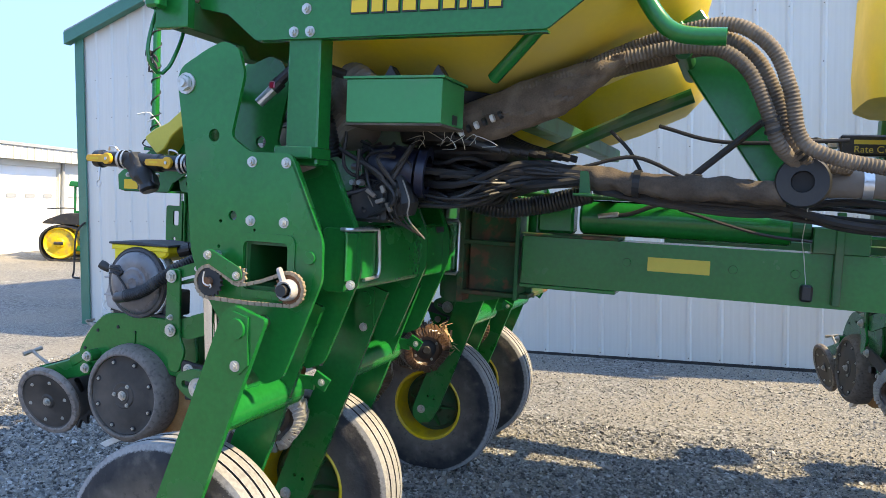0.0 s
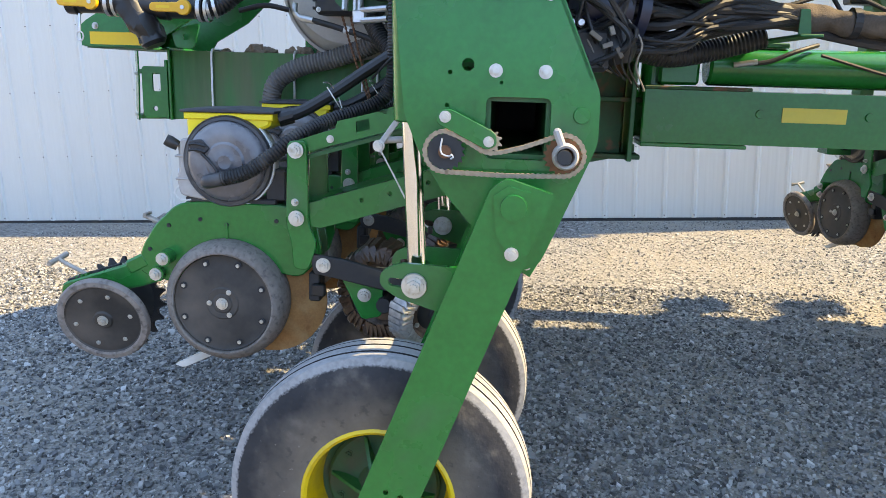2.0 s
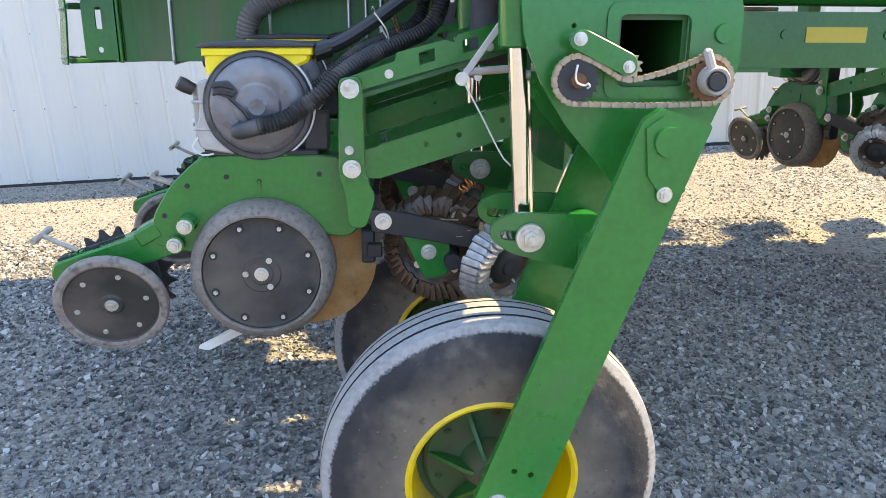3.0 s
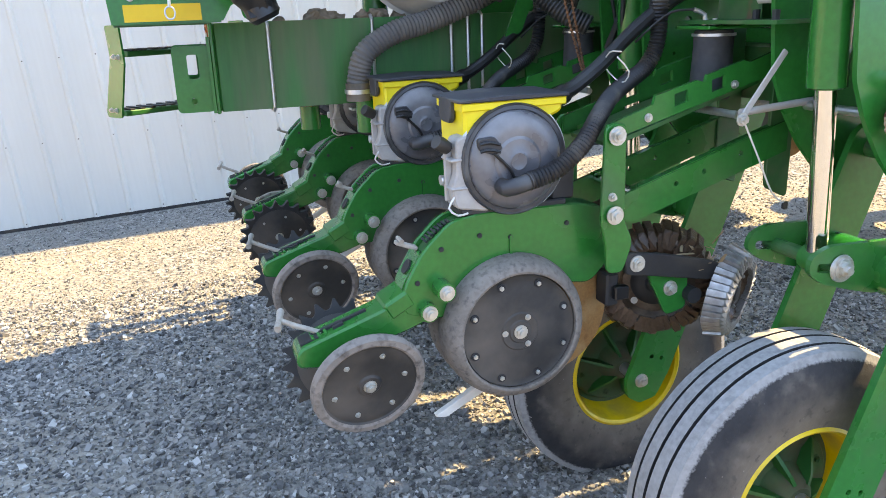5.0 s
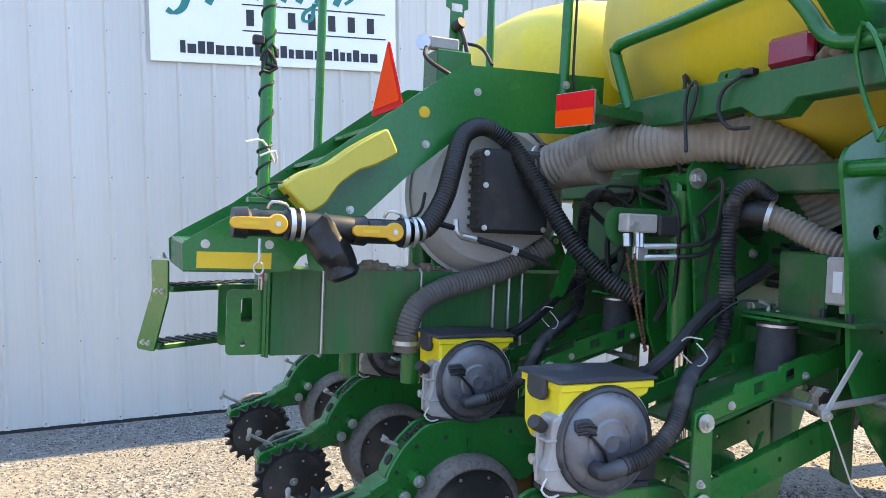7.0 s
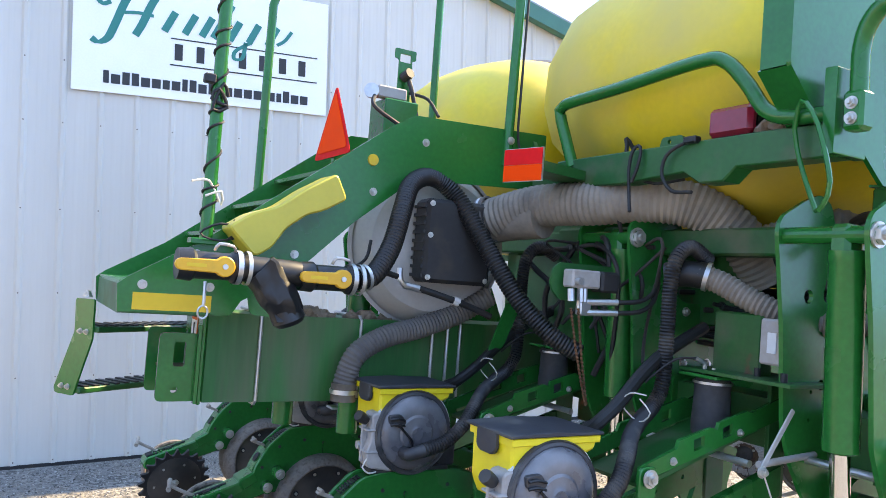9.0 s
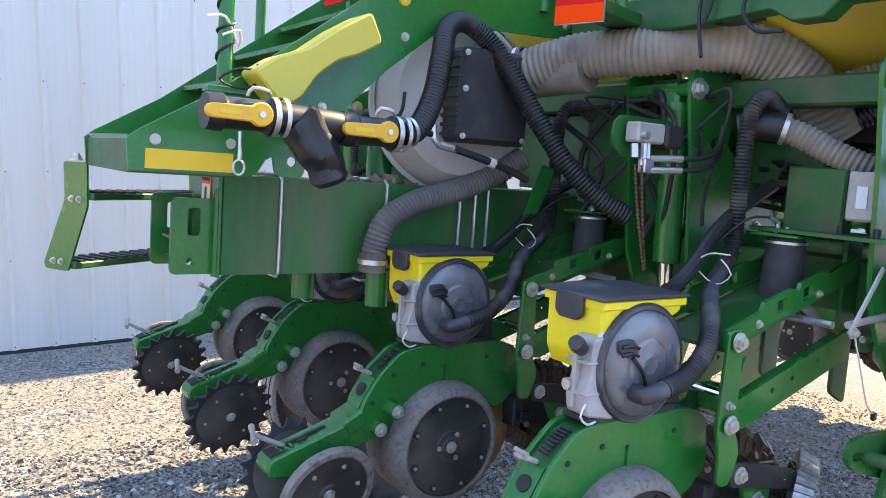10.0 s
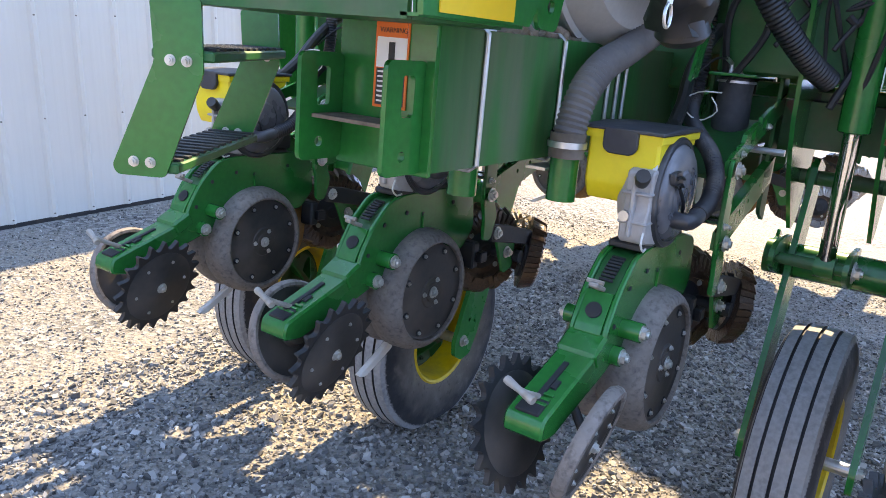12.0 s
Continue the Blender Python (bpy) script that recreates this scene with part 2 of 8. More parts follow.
M_SLEEVE = mat("dirty_fabric_sleeve", (0.075, 0.056, 0.041), 0.9, vary=0.4, scale=14, bump=0.6, fine=170, dirt=(0.15, 0.112, 0.08), dirt_amt=0.35, dirt_scale=11)
M_FAN = mat("grey_fan_housing", (0.40, 0.385, 0.36), 0.5, vary=0.12, scale=5, bump=0.05, dirt=(0.26, 0.21, 0.16), dirt_amt=0.35)
M_RED = mat("red_reflector", (0.75, 0.010, 0.012), 0.6, vary=0.1, bump=0.02, spec=0.12)
M_ORANGE = mat("fluorescent_orange", (1.0, 0.06, 0.002), 0.65, vary=0.05, bump=0.01, spec=0.1)
M_LENS = mat("red_lamp_lens", (0.25, 0.012, 0.03), 0.2, vary=0.2, bump=0.05, coat=0.5)
M_WHITE = mat("white_paint", (0.85, 0.85, 0.84), 0.5, vary=0.05, scale=2, bump=0.02)
M_WHITE_PL = mat("white_plastic", (0.62, 0.60, 0.56), 0.55, vary=0.15, bump=0.05, dirt=(0.35, 0.28, 0.2), dirt_amt=0.3)
M_BLACKPRINT = mat("black_print", (0.02, 0.02, 0.022), 0.5, vary=0.05, bump=0.0)
M_TEAL = mat("teal_print", (0.0, 0.19, 0.16), 0.5, vary=0.05, bump=0.0)
M_WARN = mat("orange_print", (0.85, 0.17, 0.02), 0.45, vary=0.05, bump=0.0)
M_DIRT = mat("dry_dirt", (0.19, 0.14, 0.10), 0.95, vary=0.4, scale=20, bump=0.8)
M_STRAW = mat("dry_straw", (0.38, 0.27, 0.155), 0.8, vary=0.4, scale=30, bump=0.2)
M_WALL = mat("painted_steel_wall", (0.60, 0.575, 0.52), 0.42, vary=0.05, scale=1.2, bump=0.03, fine=25, dirt=(0.51, 0.49, 0.445), dirt_amt=0.33, dirt_scale=0.9, streak=True)
M_ROOF = mat("grey_roof_steel", (0.3, 0.31, 0.32), 0.5, vary=0.1)
M_FARWALL = mat("cream_steel_siding", (0.58, 0.565, 0.52), 0.5, vary=0.06, scale=1.0, bump=0.03)
M_CLEAR = mat("clear_glass", (0.9, 0.95, 0.94), 0.02, vary=0.02, bump=0.0)
M_CLEAR.node_tree.nodes["Principled BSDF"].inputs["Transmission Weight"].default_value = 1.0
M_LABEL = mat("pale_label", (0.6, 0.62, 0.62), 0.45, vary=0.1, bump=0.0)


def gravel_material():
    m = bpy.data.materials.new("crushed_gravel")
    m.use_nodes = True
    nd, ln = m.node_tree.nodes, m.node_tree.links
    bs = nd["Principled BSDF"]
    bs.inputs["Roughness"].default_value = 0.92
    tc = nd.new("ShaderNodeTexCoord")
    cols = []
    for sc, lo, hi in ((34, (0.055, 0.054, 0.052), (0.30, 0.285, 0.262)), (95, (0.06, 0.058, 0.055), (0.29, 0.274, 0.25))):
        v = nd.new("ShaderNodeTexVoronoi")
        v.inputs["Scale"].default_value = sc
        ln.new(tc.outputs["Object"], v.inputs["Vector"])
        sp = nd.new("ShaderNodeSeparateColor")
        ln.new(v.outputs["Color"], sp.inputs[0])
        x = nd.new("ShaderNodeMix")
        x.data_type = "RGBA"
        x.inputs[6].default_value, x.inputs[7].default_value = (*lo, 1), (*hi, 1)
        ln.new(sp.outputs[0], x.inputs[0])
        cols.append((x.outputs[2], v.outputs["Distance"]))
    n = nd.new("ShaderNodeTexNoise")
    n.inputs["Scale"].default_value, n.inputs["Detail"].default_value = 1.1, 6
    ln.new(tc.outputs["Object"], n.inputs["Vector"])
    r = nd.new("ShaderNodeMapRange")
    r.inputs["From Min"].default_value, r.inputs["From Max"].default_value = 0.38, 0.62
    ln.new(n.outputs["Fac"], r.inputs["Value"])
    mx = nd.new("ShaderNodeMix")
    mx.data_type = "RGBA"
    ln.new(r.outputs[0], mx.inputs[0])
    ln.new(cols[0][0], mx.inputs[6])
    ln.new(cols[1][0], mx.inputs[7])
    n2 = nd.new("ShaderNodeTexNoise")
    n2.inputs["Scale"].default_value, n2.inputs["Detail"].default_value = 0.55, 5
    ln.new(tc.outputs["Object"], n2.inputs["Vector"])
    r2 = nd.new("ShaderNodeMapRange")
    r2.inputs["From Min"].default_value, r2.inputs["From Max"].default_value = 0.42, 0.72
    r2.inputs["To Max"].default_value = 0.75
    ln.new(n2.outputs["Fac"], r2.inputs["Value"])
    mx2 = nd.new("ShaderNodeMix")
    mx2.data_type = "RGBA"
    ln.new(r2.outputs[0], mx2.inputs[0])
    ln.new(mx.outputs[2], mx2.inputs[6])
    mx2.inputs[7].default_value = (0.27, 0.237, 0.19, 1)
    ln.new(mx2.outputs[2], bs.inputs["Base Color"])
    b = nd.new("ShaderNodeBump")
    b.inputs["Strength"].default_value, b.inputs["Distance"].default_value = 0.9, 0.012
    ln.new(cols[0][1], b.inputs["Height"])
    b2 = nd.new("ShaderNodeBump")
    b2.inputs["Strength"].default_value, b2.inputs["Distance"].default_value = 0.6, 0.005
    ln.new(cols[1][1], b2.inputs["Height"])
    ln.new(b.outputs[0], b2.inputs["Normal"])
    ln.new(b2.outputs[0], bs.inputs["Normal"])
    return m


def stone_material():
    m = bpy.data.materials.new("loose_stones")
    m.use_nodes = True
    nd, ln = m.node_tree.nodes, m.node_tree.links
    bs = nd["Principled BSDF"]
    bs.inputs["Roughness"].default_value = 0.9
    g = nd.new("ShaderNodeNewGeometry")
    cr = nd.new("ShaderNodeValToRGB")
    e = cr.color_ramp.elements
    e[0].position, e[0].color = 0.0, (0.055, 0.054, 0.053, 1)
    e[1].position, e[1].color = 1.0, (0.42, 0.41, 0.388, 1)
    k = e.new(0.5)
    k.color = (0.198, 0.194, 0.187, 1)
    k = e.new(0.75)
    k.color = (0.272, 0.256, 0.232, 1)
    ln.new(g.outputs["Random Per Island"], cr.inputs[0])
    ln.new(cr.outputs[0], bs.inputs["Base Color"])
    return m


M_GRAVEL = gravel_material()
M_STONE = stone_material()


# ---------------------------------------------------------------- mesh helpers
def empty(name, at=(0, 0, 0)):
    ob = new(name)
    ob.location = at
    ob.empty_display_size = 0.1
    return ob


def finish(bm, name, material, smooth=False, angle=35):
    me = bpy.data.meshes.new(name)
    bmesh.ops.recalc_face_normals(bm, faces=bm.faces)
    bm.to_mesh(me)
    bm.free()
    for mm in material if isinstance(material, (list, tuple)) else [material]:
        me.materials.append(mm)
    if smooth:
        for p in me.polygons:
            p.use_smooth = True
        me.set_sharp_from_angle(angle=radians(angle))
    return me


def part(name, bm, material, parent, label="", smooth=False):
    ob = new(name, finish(bm, name, material, smooth))
    ob.parent = parent
    if label:
        ob["label"] = label
    return ob


def thing(name, bm, material, label, category, group="", kind="", smooth=False):
    return tagged(new(name, finish(bm, name, material, smooth)), label, category, group, kind)


def bm_new():
    return bmesh.new()


def add_box(bm, lo, hi, bevel=0.0, m=None, mi=0):
    lo, hi = Vector(lo), Vector(hi)
    c, s = (lo + hi) / 2, hi - lo
    mm = Matrix.Translation(c) @ Matrix.Diagonal((*s, 1))
    if m is not None:
        mm = m @ mm
    r = bmesh.ops.create_cube(bm, size=1, matrix=mm)
    vs = set(r["verts"])
    es = [e for e in bm.edges if e.verts[0] in vs and e.verts[1] in vs]
    fs = [f for f in bm.faces if all(v in vs for v in f.verts)]
    for f in fs:
        f.material_index = mi
    if bevel:
        bmesh.ops.bevel(bm, geom=es, offset=bevel, segments=1, affect="EDGES", profile=0.5)
    return bm


def box(lo, hi, bevel=0.0, m=None):
    return add_box(bm_new(), lo, hi, bevel, m)


def axis_matrix(p0, p1):
    p0, p1 = Vector(p0), Vector(p1)
    q = (p1 - p0).to_track_quat("Z", "Y").to_matrix().to_4x4()
    return Matrix.Translation(p0) @ q


def add_cyl(bm, p0, p1, r, seg=20, r2=None, mi=0):
    ln = (Vector(p1) - Vector(p0)).length
    m = axis_matrix(p0, p1) @ Matrix.Translation((0, 0, ln / 2))
    res = bmesh.ops.create_cone(bm, cap_ends=True, segments=seg, radius1=r, radius2=r if r2 is None else r2, depth=ln, matrix=m)
    vs = set(res["verts"])
    if mi:
        for f in bm.faces:
            if all(v in vs for v in f.verts):
                f.material_index = mi
    return bm


def cyl(p0, p1, r, seg=20, r2=None):
    return add_cyl(bm_new(), p0, p1, r, seg, r2)


def add_lathe(bm, prof, p0, direction=(0, 1, 0), seg=48, mis=None, close=True):
    """Turn a profile [(along, radius), ...] round the axis from p0."""
    m = axis_matrix(p0, Vector(p0) + Vector(direction))
    rings = []
    for a, r in prof:
        if r < 1e-5:
            rings.append([bm.verts.new(m @ Vector((0, 0, a)))])
        else:
            rings.append([bm.verts.new(m @ Vector((r * math.cos(2 * math.pi * i / seg), r * math.sin(2 * math.pi * i / seg), a))) for i in range(seg)])
    for k in range(len(rings) - 1):
        a, b = rings[k], rings[k + 1]
        for i in range(seg):
            j = (i + 1) % seg
            if len(a) == 1 and len(b) == 1:
                continue
            if len(a) == 1:
                f = bm.faces.new((a[0], b[i], b[j]))
            elif len(b) == 1:
                f = bm.faces.new((a[i], b[0], a[j]))
            else:
                f = bm.faces.new((a[i], b[i], b[j], a[j]))
            if mis:
                f.material_index = mis[k]
    return bm


def lathe(prof, p0, direction=(0, 1, 0), seg=48, mis=None):
    return add_lathe(bm_new(), prof, p0, direction, seg, mis)


def add_plate(bm, pts, y0, y1, holes=(), bevel=0.0, plane="xz"):
    """A plate cut to an outline in x and z (or y and z), with holes, from depth y0 to y1."""
    def v3(p, d):
        if plane == "xz":
            return (p[0], d, p[1])
        if plane == "yz":
            return (d, p[0], p[1])
        return (p[0], p[1], d)
    loops = [list(pts)] + [list(h) for h in holes]
    front, es = [], []
    for lp in loops:
        vs = [bm.verts.new(v3(p, y0)) for p in lp]
        front.append(vs)
        es += [bm.edges.new((vs[i], vs[(i + 1) % len(vs)])) for i in range(len(vs))]
    if len(loops) == 1:
        faces = [bm.faces.new(front[0])]
    else:
        g = bmesh.ops.triangle_fill(bm, use_beauty=True, use_dissolve=False, edges=es)
        faces = [f for f in g["geom"] if isinstance(f, bmesh.types.BMFace)]
    off = Vector(v3((0, 0), y1)) - Vector(v3((0, 0), y0))
    vmap = {}
    for vs in front:
        for v in vs:
            vmap[v] = bm.verts.new(v.co + off)
    for f in faces:
        bm.faces.new([vmap[v] for v in reversed(f.verts)])
    rim = []
    for vs in front:
        for i in range(len(vs)):
            a, b = vs[i], vs[(i + 1) % len(vs)]
            bm.faces.new((a, b, vmap[b], vmap[a]))
            rim.append(bm.edges.get((a, b)))
            rim.append(bm.edges.get((vmap[a], vmap[b])))
    if bevel:
        bmesh.ops.recalc_face_normals(bm, faces=bm.faces)
        bmesh.ops.bevel(bm, geom=[e for e in rim if e], offset=bevel, segments=1, affect="EDGES")
    return bm


def plate(pts, y0, y1, holes=(), bevel=0.0, plane="xz"):
    return add_plate(bm_new(), pts, y0, y1, holes, bevel, plane)


def circle(cx, cz, r, n=14, a0=0.0, a1=360.0):
    full = abs(a1 - a0) >= 359.9
    k = n if full else n - 1
    return [(cx + r * math.cos(radians(a0 + (a1 - a0) * i / k)), cz + r * math.sin(radians(a0 + (a1 - a0) * i / k))) for i in range(n)]


def rounded(pts, r, n=4):
    """Round the corners of an outline."""
    out = []
    k = len(pts)
    for i in range(k):
        p, a, b = Vector(pts[i]), Vector(pts[i - 1]), Vector(pts[(i + 1) % k])
        u, w = (a - p), (b - p)
        d = min(r, u.length * 0.45, w.length * 0.45)
        s, e = p + u.normalized() * d, p + w.normalized() * d
        for j in range(n + 1):
            t = j / n
            out.append(tuple((1 - t) ** 2 * s + 2 * t * (1 - t) * p + t * t * e))
    return out


def spline(pts, step=0.02):
    """Points along a smooth curve through pts."""
    P = [Vector(p) for p in pts]
    P = [2 * P[0] - P[1]] + P + [2 * P[-1] - P[-2]]
    out = []
    for i in range(1, len(P) - 2):
        a, b, c, d = P[i - 1:i + 3]
        n = max(2, int((c - b).length / step))
        for j in range(n):
            t = j / n
            out.append(0.5 * ((2 * b) + (c - a) * t + (2 * a - 5 * b + 4 * c - d) * t * t + (3 * b - a - 3 * c + d) * t ** 3))
    out.append(P[-2])
    return out


def add_tube(bm, pts, r, seg=10, step=0.02, ridge=0.0, pitch=0.0, caps=True, smooth_path=True):
    """A round tube along a path; ridge and pitch give a corrugated hose."""
    if ridge:
        step = pitch / 2
    path = spline(pts, step) if smooth_path else [Vector(p) for p in pts]
    if ridge:
        # even spacing for even ridges
        dist = [0.0]
        for i in range(1, len(path)):
            dist.append(dist[-1] + (path[i] - path[i - 1]).length)
        n = max(2, int(dist[-1] / step))
        ev, j = [], 0
        for i in range(n + 1):
            s = dist[-1] * i / n
            while j < len(dist) - 2 and dist[j + 1] < s:
                j += 1
            f = (s - dist[j]) / max(1e-9, dist[j + 1] - dist[j])
            ev.append(path[j].lerp(path[j + 1], min(1, f)))
        path = ev
    up = Vector((0, 0, 1))
    prev = None
    last = None
    for i, p in enumerate(path):
        t = (path[min(i + 1, len(path) - 1)] - path[max(i - 1, 0)]).normalized()
        if prev is None:
            n0 = t.cross(up) if abs(t.dot(up)) < 0.95 else t.cross(Vector((1, 0, 0)))
        else:
            n0 = prev - t * prev.dot(t)
        n0.normalize()
        prev = n0
        b0 = t.cross(n0)
        rr = r - (ridge if i % 2 else 0)
        ring = [bm.verts.new(p + rr * (math.cos(2 * math.pi * k / seg) * n0 + math.sin(2 * math.pi * k / seg) * b0)) for k in range(seg)]
        if last:
            for k in range(seg):
                bm.faces.new((last[k], last[(k + 1) % seg], ring[(k + 1) % seg], ring[k]))
        elif caps:
            bm.faces.new(ring)
        last = ring
    if caps:
        bm.faces.new(last)
    return bm


def tube(pts, r, seg=10, step=0.02, ridge=0.0, pitch=0.0, smooth_path=True):
    return add_tube(bm_new(), pts, r, seg, step, ridge, pitch, True, smooth_path)


def crumple(bm, amp, freq):
    """Uneven folds on a soft thing."""
    for v in bm.verts:
        p = v.co * freq
        v.co += Vector((0, noise.noise(p), noise.noise(p + Vector((7, 3, 1))))) * amp
    return bm


def add_bolt(bm, p, direction=(0, -1, 0), r=0.012, h=0.009):
    """A hexagon head on a washer."""
    p, d = Vector(p), Vector(direction).normalized()
    add_cyl(bm, p - d * 0.001, p + d * h * 0.25, r * 1.35, 14)
    add_cyl(bm, p, p + d * h, r, 6)
    add_cyl(bm, p + d * h, p + d * h * 1.5, r * 0.55, 8)
    return bm


def bolt(p, parent, direction=(0, -1, 0), r=0.012, h=0.009, name="bolt"):
    return part(name, add_bolt(bm_new(), p, direction, r, h), M_ZINC, parent, smooth=False)


def hose_thing(name, pts, r, material, label, category="hose", seg=14, ridge=0.0, pitch=0.0, group=""):
    return thing(name, tube(pts, r, seg, 0.03, ridge, pitch), material, label, category, group, smooth=True)

# ---------------------------------------------------------------- setting
WALL_M = Matrix.Translation((0, 5.93, -0.01)) @ Matrix.Rotation(radians(-2.9), 4, "Z") @ Matrix.Rotation(radians(-3.4), 4, "Y")
U0, U1, PEAK, EAVE, RISE = -6.6, 6.24, -0.387, 4.20, 0.29


def gable(u):
    return EAVE + RISE * min(u - U0, 2 * PEAK - U0 - u)


def ground_z(x, y):
    """Level under the machine; the yard falls away beside the shed."""
    k = min(1.0, max(0.0, (y - 2.6) / 3.0))
    far = min(0.40, max(-0.42, -0.01 + 0.0594 * x))
    left = min(1.0, max(0.0, (-2.0 - x) / 4.0))
    k = max(k, left)
    return k * far


def make_ground():
    bm = bm_new()
    xs = [-160, -60, -30, -18] + [-12 + 0.5 * i for i in range(49)] + [18, 30, 60, 160]
    ys = [-160, -60, -30, -15] + [-8 + 0.5 * i for i in range(49)] + [24, 40, 80, 220]
    grid = [[bm.verts.new((x, y, ground_z(x, y))) for y in ys] for x in xs]
    for i in range(len(xs) - 1):
        for j in range(len(ys) - 1):
            bm.faces.new((grid[i][j], grid[i + 1][j], grid[i + 1][j + 1], grid[i][j + 1]))
    tagged(new("ground", finish(bm, "ground", M_GRAVEL, True)), "crushed limestone gravel yard, grey and tan", "ground", kind="structure")


def make_stones(n=60000, m=62000):
    """Loose angular stones: small ones far off, larger ones where the camera passes near."""
    rs = np.random.RandomState(4)
    cube = np.array([(-1, -1, -1), (1, -1, -1), (1, 1, -1), (-1, 1, -1), (-1, -1, 1), (1, -1, 1), (1, 1, 1), (-1, 1, 1)], float)
    faces = np.array([(0, 3, 2, 1), (4, 5, 6, 7), (0, 1, 5, 4), (1, 2, 6, 5), (2, 3, 7, 6), (3, 0, 4, 7)])
    pts, fcs, base = [], [], 0
    for cnt, x0, x1, ya, yb, lo, hi in ((n, -4.2, 5.0, -1.6, 6.0, 0.004, 0.012), (m, -3.0, 3.4, -1.2, 3.4, 0.004, 0.022)):
        x, y = rs.uniform(x0, x1, cnt), rs.uniform(ya, yb, cnt)
        keep = y < 5.85 - 0.05 * x
        x, y = x[keep], y[keep]
        c = len(x)
        s = lo + hi * rs.beta(1.1, 6.0, c)
        v = cube[None] * rs.uniform(0.42, 1.0, (c, 8, 3)) * np.stack([s, s * rs.uniform(0.6, 1, c), s * rs.uniform(0.5, 0.85, c)], 1)[:, None, :] * 1.15
        a = rs.uniform(0, 6.283, c)
        ca, sa = np.cos(a)[:, None], np.sin(a)[:, None]
        vx, vy = v[..., 0] * ca - v[..., 1] * sa, v[..., 0] * sa + v[..., 1] * ca
        vz = v[..., 2] + rs.uniform(-0.55, 0.55, c)[:, None] * vx + rs.uniform(-0.55, 0.55, c)[:, None] * vy
        gz = np.array([ground_z(float(p), float(q)) for p, q in zip(x, y)])
        pts += np.stack([vx + x[:, None], vy + y[:, None], vz + (gz + s * 0.3)[:, None]], -1).reshape(-1, 3).tolist()
        fcs += (faces[None] + base + (np.arange(c) * 8)[:, None, None]).reshape(-1, 4).tolist()
        base += c * 8
    me = bpy.data.meshes.new("gravel")
    me.from_pydata(pts, [], fcs)
    me.materials.append(M_STONE)
    tagged(new("gravel", me), "loose crushed gravel stones lying on the yard", "gravel", kind="stuff")


def make_shed():
    wall = tagged(empty("wall_north"), "white ribbed steel wall of a farm shed", "wall", kind="structure")
    wall.matrix_world = WALL_M
    # ribbed panels, each 0.915 m wide with ribs every 0.305 m
    w = 0.915
    n = int(math.ceil((U1 - U0) / w))
    for k in range(n):
        a, b = U0 + k * w, min(U0 + (k + 1) * w, U1)
        prof = []
        for r in range(3):
            u = a + r * 0.305
            prof += [(u, 0.0), (u + 0.02, -0.019), (u + 0.045, -0.019), (u + 0.065, 0.0)]
            for q in (0.125, 0.205):
                prof += [(u + q, 0.0), (u + q + 0.014, -0.0012), (u + q + 0.028, -0.0012), (u + q + 0.042, 0.0)]
        prof = [p for p in prof if p[0] <= b] + [(b, 0.0)]
        bm = bm_new()
        lo = [bm.verts.new((u, d, 0.03)) for u, d in prof]
        hi = [bm.verts.new((u, d, gable(u))) for u, d in prof]
        lo2 = [bm.verts.new((u, 0.12, 0.03)) for u, d in prof]
        hi2 = [bm.verts.new((u, 0.12, gable(u))) for u, d in prof]
        for i in range(len(prof) - 1):
            bm.faces.new((lo[i], lo[i + 1], hi[i + 1], hi[i]))
            bm.faces.new((lo2[i + 1], lo2[i], hi2[i], hi2[i + 1]))
            bm.faces.new((hi[i], hi[i + 1], hi2[i + 1], hi2[i]))
            bm.faces.new((lo[i + 1], lo[i], lo2[i], lo2[i + 1]))
        bm.faces.new((lo[0], hi[0], hi2[0], lo2[0]))
        bm.faces.new((lo[-1], lo2[-1], hi2[-1], hi[-1]))
        part("panel", bm, M_WALL, wall)
    # screws in rows on the ribs
    bm = bm_new()
    u = U0 + 0.0325
    while u < 5.0:
        for v in (0.06, 0.78, 1.51, 2.24, 3.0, 3.55):
            if v < gable(u) - 0.1:
                add_cyl(bm, (u, -0.018, v), (u, -0.027, v), 0.0062, 6)
        u += 0.305
    part("screws", bm, M_RUB, wall, "dark screw heads along the ribs")
    # solid dark strip that stands in for the shaded gap under the sheets
    part("base_angle", box((U0, -0.01, -0.14), (U1, 0.1, 0.03)), M_CAST, wall, "dark strip standing in for the shaded gap under the sheets")
    side = tagged(empty("wall_west"), "side wall of the steel shed", "wall", kind="structure")
    side.matrix_world = WALL_M
    part("panel", box((U0 + 0.001, 0.122, 0.0), (U0 + 0.1, 14.0, EAVE)), M_WALL, side)
    side = tagged(empty("wall_east"), "side wall of the steel shed", "wall", kind="structure")
    side.matrix_world = WALL_M
    part("panel", box((U1 - 0.1, 0.122, 0.0), (U1 - 0.001, 14.0, EAVE)), M_WALL, side)
    # trims
    tr = tagged(empty("trim"), "green painted steel corner and gable trim", "trim", kind="structure")
    tr.matrix_world = WALL_M
    part("corner_trim", box((U0 - 0.035, -0.045, 0.0), (U0 + 0.13, -0.021, EAVE + 0.02), 0.004), M_GREEN_TRIM, tr)
    part("corner_trim", box((U0 - 0.035, -0.02, 0.0), (U0 - 0.002, 0.17, EAVE + 0.02), 0.004), M_GREEN_TRIM, tr)
    for sgn, uu in ((1, U0), (-1, U1)):
        a0, a1 = uu - sgn * 0.14, PEAK
        za, zb = gable(uu) - RISE * 0.14, gable(PEAK)
